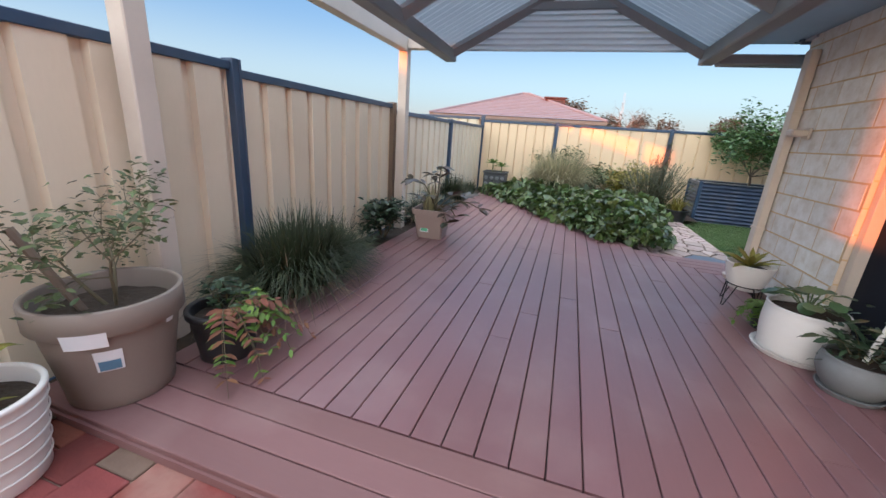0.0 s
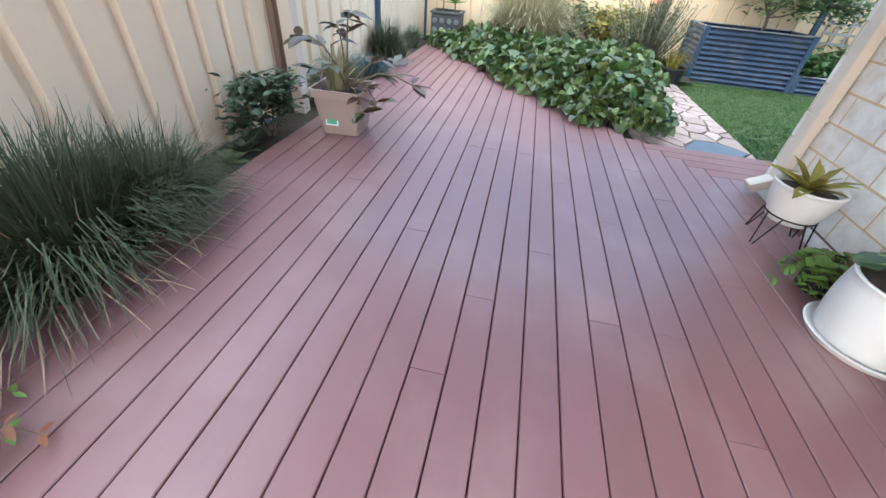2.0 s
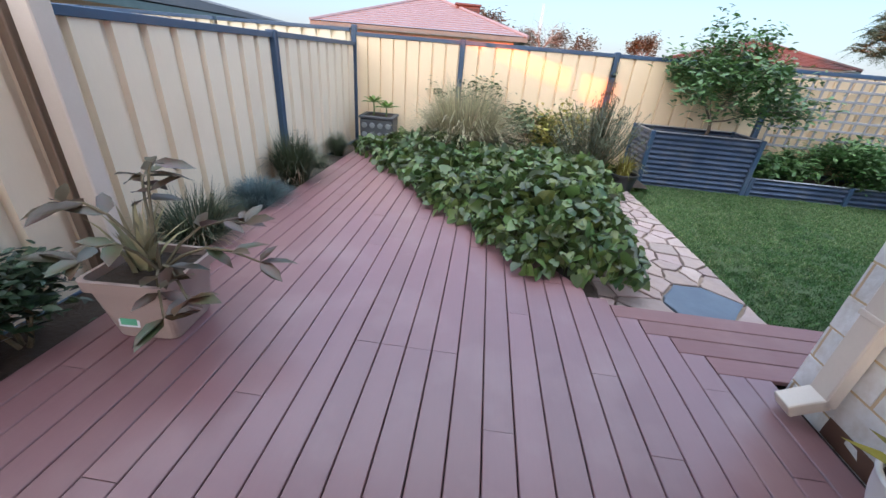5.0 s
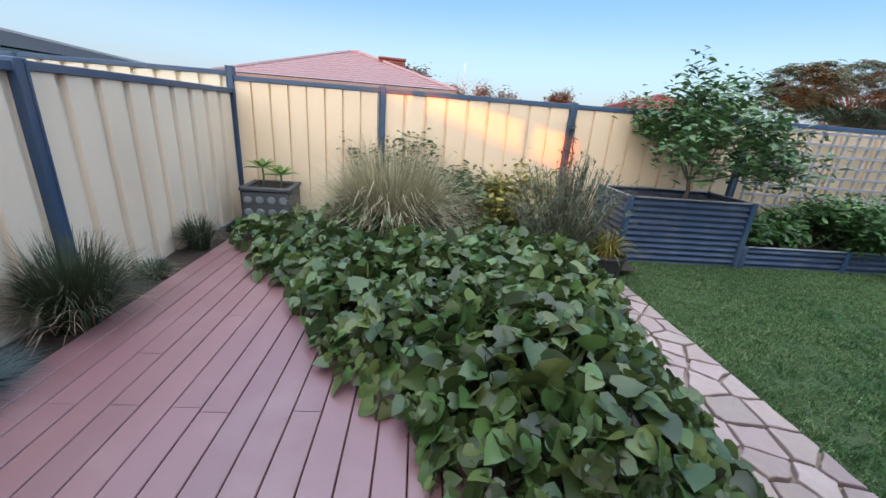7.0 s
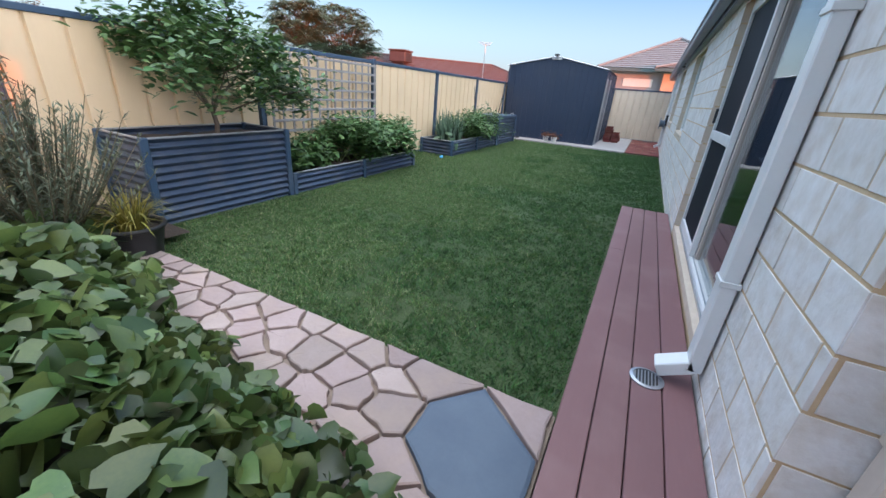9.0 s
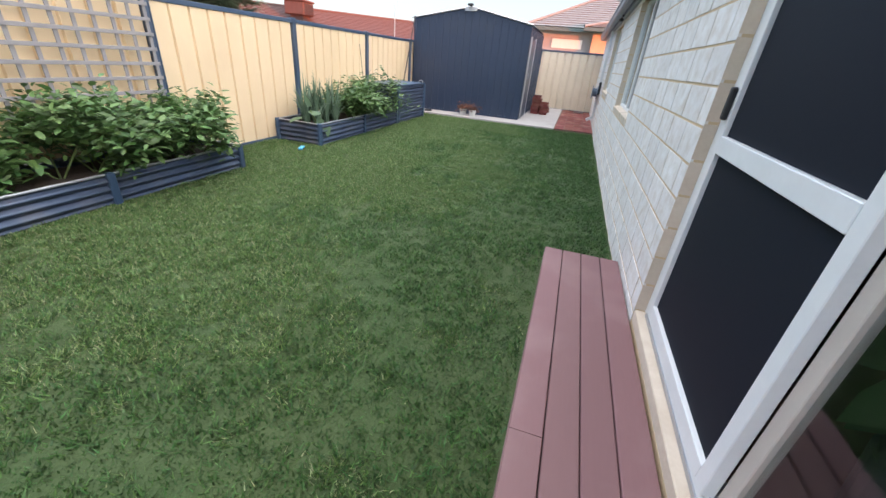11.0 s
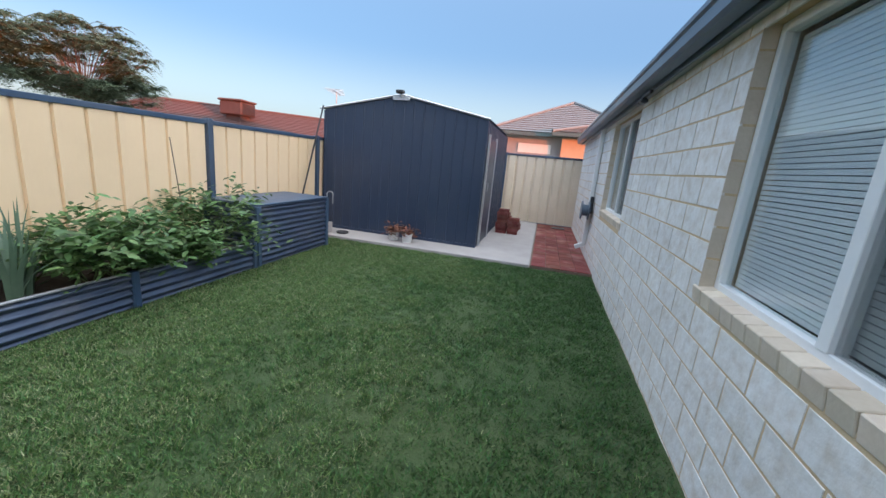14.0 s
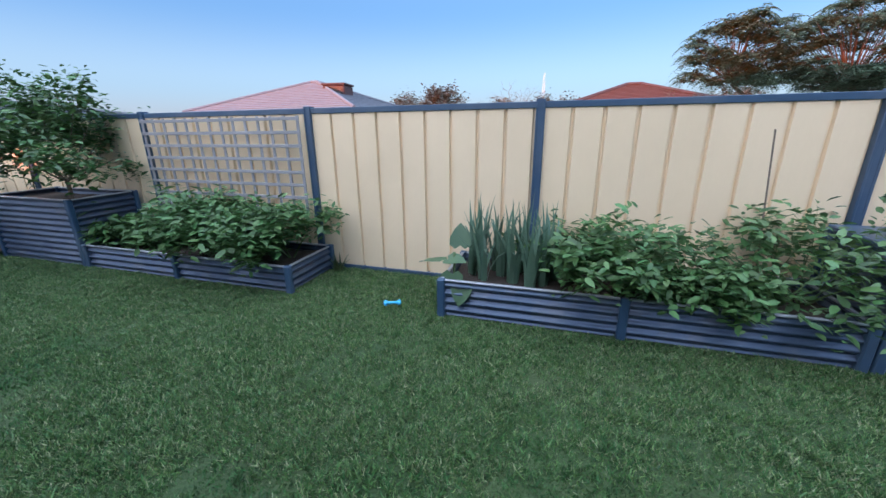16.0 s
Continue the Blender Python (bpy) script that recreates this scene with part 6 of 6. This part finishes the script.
def rosemary(x, y, z, label, seed):
    rs = random.Random(seed)
    t = thing("rosemary_bush", x, y, z, 0, label, "shrub")
    st = bmesh.new()
    pos, yaw, pit, rol, siz = [], [], [], [], []
    for k in range(170):
        a, sp_ = rs.uniform(0, 2 * math.pi), rs.uniform(0.05, 0.72)
        ln = rs.uniform(0.7, 1.2) * (1.0 - 0.25 * sp_)
        pts = [Vector((math.cos(a) * sp_ * (u ** 0.8), math.sin(a) * sp_ * 0.75 * (u ** 0.8), ln * u)) for u in (0, 0.3, 0.6, 0.85, 1.0)]
        tube(pts, [0.006, 0.005, 0.004, 0.003, 0.002], 4, st)
        for i in range(46):
            u = rs.uniform(0.3, 1.0)
            q = pts[0].lerp(pts[-1], u) + Vector((math.cos(a), math.sin(a), 0)) * sp_ * (u ** 0.8 - u) * 0.9
            pos.append(tuple(q))
            yaw.append(rs.uniform(0, 6.3))
            pit.append(rs.uniform(0.2, 1.1))
            rol.append(0.0)
            siz.append(rs.uniform(0.05, 0.085))
    part("stemwork", st, M_TWIG, t)
    leaves("foliage", NARROW, frames(pos, yaw, pit, rol, siz), G_ROSEMARY, t)
    return t


rosemary(1.45, 3.9, -0.06, "upright grey-green rosemary bush", 51)
pf, zi = pot("plant_pot", 1.86, 3.72, L, 0.15, 0.20, 0.27, M_BLACK, "round black plastic pot beside the garden bed", rim=0.012, rim_h=0.03)
tuft("spider_plant", 1.86, 3.72, L + zi, 150, 0.08, 0.42, 0.34, 0.014, G_YELLOW, "arching yellow-green strap-leaved plant in a black pot", 0.8, 12)

# sweet potato groundcover
rs = random.Random(61)


def in_bed(x, y):
    """How deep a place lies inside the leafy bed (negative: outside), with a ragged edge."""
    jag = 0.16 * noise.noise((x * 2.1, y * 2.1, 3.3)) + 0.07 * noise.noise((x * 6.0, y * 6.0, 8.8))
    d1 = (y - (0.65 + (0.75 - x) * 1.40)) / 1.72 + 0.26
    d2 = (1.14 + 0.20 * (y - 0.8) - x)
    d3 = 4.35 - y + 0.25 * (x > 0)
    d4 = y - 0.74
    d5 = x + 2.0
    return min(d1, d2, d3, d4, d5) + jag


cover = thing("groundcover", -0.2, 2.6, -0.06, 0, "dense carpet of heart-shaped sweet potato leaves", "groundcover")
near, far = [], []
tries = 0
while len(far) + len(near) < 6800 and tries < 90000:
    tries += 1
    x, y = rs.uniform(-2.0, 1.75), rs.uniform(0.55, 4.5)
    d = in_bed(x, y)
    if d < 0:
        continue
    hmax = 0.10 + 0.30 * min(1, d / 0.45) * (0.75 + 0.5 * noise.noise((x * 1.7, y * 1.7, 0.4)))
    hz = hmax * (1.08 - 0.62 * rs.random() ** 1.6)
    s = rs.uniform(0.050, 0.128) * (0.8 + 0.3 * (d > 0.1))
    pit = rs.gauss(-0.35, 0.68)
    yaw = rs.uniform(0, 2 * math.pi)
    if d < 0.2 and rs.random() < 0.6:
        yaw, pit = math.atan2(-1.0, -0.7) - math.pi / 2 + rs.gauss(0, 0.8), rs.gauss(-0.7, 0.25)
        hz = min(hz, 0.06 + d * 0.9)
    row = ((x + 0.2, y - 2.6, hz + 0.06), yaw, pit, rs.gauss(0, 0.75), s)
    if y < 1.75 and hz > hmax * 0.8 and len(near) < 290:
        near.append(row)
    else:
        far.append(row)
leaves("foliage", HEART, frames(*zip(*far)), G_VINE, cover)["kind"] = "stuff"
heart_me = [mesh_np("leaf", [(x * (1 + 0.1 * k), y, z * (1 + k)) for x, y, z in HEART[0]], HEART[1], G_VINEBIG, True) for k in range(3)]
for i, m in enumerate(frames(*zip(*near))):
    o = new("leaf", heart_me[i % 3])
    o.parent = cover
    o.matrix_basis = Matrix(m.tolist())
st = bmesh.new()
for (p, yaw, pit, rol, s) in rs.sample(far, 350):
    tube([(p[0], p[1], 0.0), (p[0] + rs.uniform(-0.03, 0.03), p[1] + rs.uniform(-0.03, 0.03), p[2] * 0.6), p], 0.003, 3, st)
part("stemwork", st, M_GREENSTEM, cover)["kind"] = "stuff"

# citrus tree in the tall bed
rs = random.Random(71)
tree = thing("citrus_tree", 3.20, 4.62, 0.56, 0, "small citrus tree with glossy leaves in a raised bed", "tree")
tips = []
tbm = bmesh.new()
tube([(0, 0, -0.02), (0.02, 0, 0.14), (0.0, 0.01, 0.26)], [0.028, 0.024, 0.022], 8, tbm)
for k in range(7):
    a = 2 * math.pi * k / 7 + rs.uniform(-0.3, 0.3)
    branch_out(rs, tbm, (0, 0.01, 0.25), (math.cos(a) * 1.05, math.sin(a) * 0.55, rs.uniform(0.2, 1.2)), 0.56, 0.013, 2, tips, 0.4, 3, 0.68)
for wx, wz in ((-0.55, 1.42), (-0.15, 1.30), (0.40, 1.36), (0.75, 1.30)):
    branch_out(rs, tbm, (wx * 0.4, 0, 0.75), (wx * 0.8, rs.uniform(-0.1, 0.1), 0.9), wz * 0.36, 0.008, 1, tips, 0.15, 1, 0.6)
part("trunk", tbm, M_BARK, tree)
leaves("crown", LEAF, leaf_spray(rs, tips, 20, 0.085, 0.10, LEAF), G_CITRUS, tree)

# vegetables in the beds
def bush_row(name, x0, x1, y0, y1, z, n, h, label, material, size, seed, shape=LEAF, per=3, spill=0.0):
    rs = random.Random(seed)
    for k in range(n):
        x, y = x0 + (x1 - x0) * (k + 0.5) / n + rs.uniform(-0.08, 0.08), rs.uniform(y0, y1)
        shrub(name, x, y, z, label, "vegetable plant", seed * 31 + k, h * rs.uniform(0.8, 1.2), 0.008, 2, 3, material, size, per, 0.06, stems=4, spread=0.85, bark=M_GREENSTEM)


bush_row("pumpkin_plant", 4.05, 4.85, 4.5, 4.7, 0.06, 3, 0.42, "broad-leaved green vegetable plant in a raised bed", G_TOMATO, 0.12, 3, per=5)
bush_row("tomato_plant", 4.95, 6.55, 4.34, 4.70, 0.06, 7, 0.72, "bushy dark green tomato plant in a raised bed", G_TOMATO, 0.10, 5, per=6)
bush_row("tomato_plant", 9.15, 9.75, 4.32, 4.70, 0.12, 4, 0.72, "leggy green tomato plant in a raised bed", G_TOMATO, 0.095, 8, per=4)
bush_row("tomato_plant", 9.8, 10.45, 4.3, 4.65, 0.12, 3, 0.36, "low green vegetable plant in a raised bed", G_TOMATO, 0.09, 9, per=5)
bush_row("tomato_plant", 10.45, 11.1, 4.3, 4.68, 0.12, 2, 0.82, "tall yellow-green tomato plant beside the lidded bed", G_CITRUS, 0.095, 10, per=4)
tagged(part("cane", tube([(10.62, 4.7, 0.1), (10.55, 4.8, 1.35)], 0.006, 6), M_BARK), "thin bamboo cane standing in a raised bed", "cane")
for i, (x, y) in enumerate(((8.42, 4.55), (8.55, 4.45), (8.68, 4.6), (8.80, 4.45), (8.93, 4.62), (9.05, 4.45), (8.60, 4.72), (8.85, 4.74), (8.48, 4.66), (8.95, 4.38), (9.12, 4.58))):
    rs = random.Random(80 + i)
    lk_ = thing("leek", x, y, 0.12, 0, "clump of upright blue-green leeks", "vegetable plant", "leeks in the bed")
    for k in range(15):
        v, f = tuft_mesh(rs, 1, 0.04, 0.78, 0.26, 0.040, 0.4)
        part("leaf", mesh_np("leaf", v, f, G_LEEK, True), None, lk_)
kale = thing("kale_plant", 8.32, 4.35, 0.12, 0, "kale plant with big drooping blue-green leaves", "vegetable plant")
leaves("foliage", HEART, frames([(0, -0.08, 0.10), (0.10, -0.12, 0.04), (-0.16, 0.1, 0.14), (0.02, 0.1, 0.30), (-0.06, 0.0, 0.2)], [3.3, 2.8, 1.3, 0.2, 4.4], [-1.25, -1.15, -0.1, 1.2, 0.1], [0.2, -0.2, 0.1, 0, 0.3], [0.21, 0.20, 0.24, 0.20, 0.18]), G_KALE, kale)
part("stemwork", tube([(0, 0, 0), (0.0, -0.02, 0.1), (-0.02, 0.05, 0.25)], 0.012, 5), M_GREENSTEM, kale)
weeds = tuft("weed", 6.80, 4.92, L - 0.01, 40, 0.05, 0.22, 0.12, 0.02, G_SHRUB, "small weed against the fence foot", 0.3, 77)

# dried plants in small white pots on the slab
for i, (x, y) in enumerate(((13.55, 3.38), (13.48, 3.10))):
    pw, zi = pot("plant_pot", x, y, SZ0 + 0.001, 0.075, 0.095, 0.15, M_POTWHITE, "small white pot on the concrete slab", rim=0.004, rim_h=0.015)
    shrub("dried_plant", x, y, SZ0 + zi, "withered brown plant in a small white pot", "plant", 90 + i, 0.22, 0.005, 1, 3, G_DRYRED, 0.07, 3, 0.04, stems=5, spread=1.4)

# monstera and wind spinner behind the glass door
mon = thing("indoor_plant", 4.12, -0.62, 0.05, 0, "dark broad-leaved house plant inside the glass door", "plant")
rs = random.Random(97)
part("pot", lathe([(0.0, 0.0), (0.15, 0.0), (0.18, 0.30), (0.165, 0.30), (0.15, 0.26), (0.0, 0.26)], 24), M_POTDARK, mon)
kp, ky, kpi, ks = [], [], [], []
mb = bmesh.new()
for k in range(15):
    a, r_, h_ = rs.uniform(0, 6.3), rs.uniform(0.1, 0.36), rs.uniform(0.4, 0.95)
    e_ = (math.cos(a) * r_, math.sin(a) * r_ * 0.6, h_)
    tube([(0, 0, 0.25), (e_[0] * 0.4, e_[1] * 0.4, h_ * 0.8), e_], 0.006, 4, mb)
    kp.append(e_)
    ky.append(a - math.pi / 2)
    kpi.append(rs.uniform(-0.9, -0.1))
    ks.append(rs.uniform(0.22, 0.34))
part("stemwork", mb, M_GREENSTEM, mon)
leaves("foliage", HEART, frames(kp, ky, kpi, [0.0] * 15, ks), G_ROUND, mon)
sp = thing("wind_spinner", 4.15, -0.36, 0.93, 0, "twisted silver ribbon ornament behind the glass", "ornament")
hv, hf = [], []
for i in range(49):
    a = i * 0.55
    x = -0.30 + 0.6 * i / 48
    hv += [(x, 0.022 * math.cos(a), 0.022 * math.sin(a) - 0.10 * x), (x, -0.022 * math.cos(a), -0.022 * math.sin(a) - 0.10 * x)]
for i in range(48):
    hf.append((2 * i, 2 * i + 1, 2 * i + 3, 2 * i + 2))
part("ribbon", mesh_of("ribbon", hv, hf, True), M_STEEL, sp)
part("cord", tube([(0.0, 0, 0.0), (0.0, 0, 1.47)], 0.002, 4), M_STEEL, sp)


# ---- trees beyond the fences ----
def far_tree(x, y, h, crown, seed, label, leafmat_, size, per, reach, depth=3, kids=3, trunk=0.14, z0=-0.24, lift=0.42, spread=0.75, stems=6, shape=LEAF):
    rs = random.Random(seed)
    t = thing("tree", x, y, z0, 0, label, "tree")
    tips = []
    bm = bmesh.new()
    tube([(0, 0, 0), (0.05, 0, h * lift * 0.5), (0, 0.05, h * lift)], [trunk, trunk * 0.85, trunk * 0.75], 8, bm)
    for k in range(stems):
        a = 2 * math.pi * k / stems + rs.uniform(-0.3, 0.3)
        branch_out(rs, bm, (0, 0.05, h * lift), (math.cos(a) * spread, math.sin(a) * spread, rs.uniform(0.5, 1.3)), crown, trunk * 0.45, depth, tips, 0.35, kids, 0.66)
    part("trunk", bm, M_BARK, t)
    if per:
        leaves("crown", shape, leaf_spray(rs, tips, per, reach, size, shape), leafmat_, t)
    return t


def feathery_tree(x, y, z0, lobes, seed, label):
    """A broad tree of flat feathery tiers: limbs to every tier, arching fronds of small leaflets."""
    rs = random.Random(seed)
    t = thing("tree", x, y, z0, 0, label, "tree")
    wood = bmesh.new()
    fork = Vector((0.0, 0.0, 1.6))
    tube([(0, 0, 0), (0.06, 0.03, 0.9), fork], [0.16, 0.13, 0.11], 8, wood)
    rows = {G_JAC: [], G_JACSUNLIT: []}
    for cx, cz, rx, rz_, n in lobes:
        heart = Vector((cx, 0, cz - rz_ * 0.6))
        tube([fork, fork.lerp(heart, 0.5) + Vector((0, 0, -0.1)), heart], [0.09, 0.06, 0.05], 6, wood)
        for _ in range(n):
            a, e_ = rs.uniform(0, 2 * math.pi), math.asin(rs.uniform(-0.8, 1.0))
            k = rs.uniform(0.35, 1.05) ** 0.6
            c = Vector((cx + rx * k * math.cos(e_) * math.cos(a), rx * k * math.cos(e_) * math.sin(a), cz + rz_ * k * math.sin(e_)))
            tube([heart, heart.lerp(c, 0.6) + Vector((0, 0, 0.06)), c], [0.016, 0.010, 0.005], 4, wood)
            # some upper tiers take the leaves with sunlight in their colour
            sunlit = c.z > cz + 0.25 * rz_ and rs.random() < 0.40
            turn = rs.uniform(0, 6.3)
            for f in range(11):
                b_ = turn + 2 * math.pi * f / 11 + rs.uniform(-0.2, 0.2)
                ln, tilt = rs.uniform(0.34, 0.60), rs.uniform(-0.15, 0.3)
                for i in range(1, 13):
                    u = i / 12
                    p = c + Vector((math.cos(b_) * ln * u, math.sin(b_) * ln * u, (0.16 + tilt) * u - 0.42 * u * u))
                    for sd in (-1, 1):
                        rows[G_JACSUNLIT if sunlit else G_JAC].append((tuple(p), b_ - math.pi / 2 + sd * 1.2, rs.uniform(-0.5, 0.1), rs.uniform(-0.4, 0.4), 0.13 * (1.1 - 0.6 * u)))
    part("trunk", wood, M_BARK, t)
    for m, r in rows.items():
        if r:
            leaves("crown", LEAF, frames(*zip(*r)), m, t)
    return t


feathery_tree(14.6, 14.0, -0.24, [(-1.35, 3.35, 1.25, 1.05, 70), (1.15, 3.2, 1.75, 1.35, 135)], 101, "broad feathery jacaranda tree over the neighbours' roofs")
far_tree(-1.0, 34.0, 6.0, 1.2, 102, "dark brown-leaved tree behind the pink roof", G_FARTREE, 0.3, 4, 0.25, spread=1.2)
far_tree(-6.5, 40.0, 7.0, 1.0, 103, "distant thin brownish tree behind the pink roof", G_FARTREE, 0.3, 2, 0.3, spread=0.9)
far_tree(4.4, 40.0, 6.3, 1.5, 104, "bare distant tree with thin grey branches", G_FARTREE, 0.2, 0, 0.2, depth=3, spread=0.7)
far_tree(2.6, 42.0, 5.6, 1.1, 105, "distant low brown-leaved tree", G_FARTREE, 0.3, 3, 0.3, spread=1.2)
far_tree(14.0, 40.0, 6.4, 0.9, 106, "distant small tree with a rounded crown", G_FARTREE, 0.3, 3, 0.25, spread=0.9)
far_tree(8.0, 46.0, 5.6, 1.4, 107, "distant low band of brownish trees", G_FARTREE, 0.35, 3, 0.35, spread=1.4)
far_tree(24.0, 46.0, 6.0, 1.4, 108, "distant low band of brownish trees", G_FARTREE, 0.35, 3, 0.35, spread=1.4)
lattice = thing("radio_mast", 6.0, 60.0, -0.24, 0, "distant thin lattice radio mast", "mast")
for sx in (-0.25, 0.25):
    part("leg", tube([(sx, 0, 0), (sx * 0.3, 0, 9.0)], 0.022, 4), M_STEEL, lattice)
for i in range(8):
    part("brace", tube([(-0.22 + i * 0.015, 0, i), (0.22 - i * 0.015, 0, i + 1)], 0.015, 4), M_STEEL, lattice)

# ==== lawn blades ====
rg = np.random.default_rng(7)


def patchy(x, y, scale, k):
    """Smooth random patches over the lawn, about -1 to 1, looked up on a fine grid."""
    step = 0.025
    g = np.array([[noise.noise((i * step * scale, j * step * scale, k)) for i in range(460)] for j in range(206)])
    return g[np.clip((y / step).astype(int), 0, 205), np.clip(((x - 1.9) / step).astype(int), 0, 459)]


def lawn_blades(n, material, name, hmin, hmax, width, clump=None, lighten_out=0.0):
    x = rg.uniform(1.97, 13.17, n)
    y = rg.uniform(0.02, 5.03, n)
    keep = ~((y < 0.57) & (x < 5.92)) & ~((y > 4.24) & (x > 2.28) & (x < 6.7)) & ~((y > 4.2) & (x > 8.22) & (x < 12.7))
    if clump is not None:
        # worn and dry patches; brighter light away from the house put into pale blades
        value = patchy(x, y, 0.9, 5.0) + 0.8 * patchy(x, y, 4.5, 2.0) + lighten_out * (np.clip(y, 0.3, 3.4) - 1.8)
        keep &= value + rg.normal(0, 0.18, n) > clump
    x, y = x[keep], y[keep]
    n = len(x)
    a = rg.uniform(0, 2 * np.pi, n)
    tall = 1.0 + 1.1 * patchy(x, y, 11.0, 9.0)
    h = rg.uniform(hmin, hmax, n) * np.clip(tall, 0.45, 2.0)
    lean = rg.uniform(0.2, 1.5, n) * h
    la = rg.uniform(0, 2 * np.pi, n)
    w = width * rg.uniform(0.7, 1.3, n)
    z = np.full(n, L - 0.012)
    v = np.empty((n, 3, 3))
    v[:, 0] = np.stack([x - np.cos(a) * w, y - np.sin(a) * w, z], -1)
    v[:, 1] = np.stack([x + np.cos(a) * w, y + np.sin(a) * w, z], -1)
    v[:, 2] = np.stack([x + np.cos(la) * lean, y + np.sin(la) * lean, z + h], -1)
    me = bpy.data.meshes.new(name)
    me.vertices.add(3 * n)
    me.vertices.foreach_set("co", v.reshape(-1))
    me.loops.add(3 * n)
    me.loops.foreach_set("vertex_index", np.arange(3 * n, dtype=np.int32))
    me.polygons.add(n)
    me.polygons.foreach_set("loop_start", np.arange(0, 3 * n, 3, dtype=np.int32))
    me.update(calc_edges=True)
    me.materials.append(material)
    return new(name, me)


tagged(lawn_blades(430000, G_GRASS, "grass", 0.013, 0.032, 0.0042), "short mown green lawn grass", "grass", kind="stuff")
tagged(lawn_blades(430000, G_PALEGRASS, "pale_grass", 0.012, 0.030, 0.0044, 0.10, 0.60), "paler yellow-green blades in worn patches and the lightened outer lawn", "grass", kind="stuff")
tagged(lawn_blades(300000, G_STRAW, "dry_grass", 0.010, 0.027, 0.0034, 0.12, 0.50), "dry straw blades in the lawn", "grass", kind="stuff")
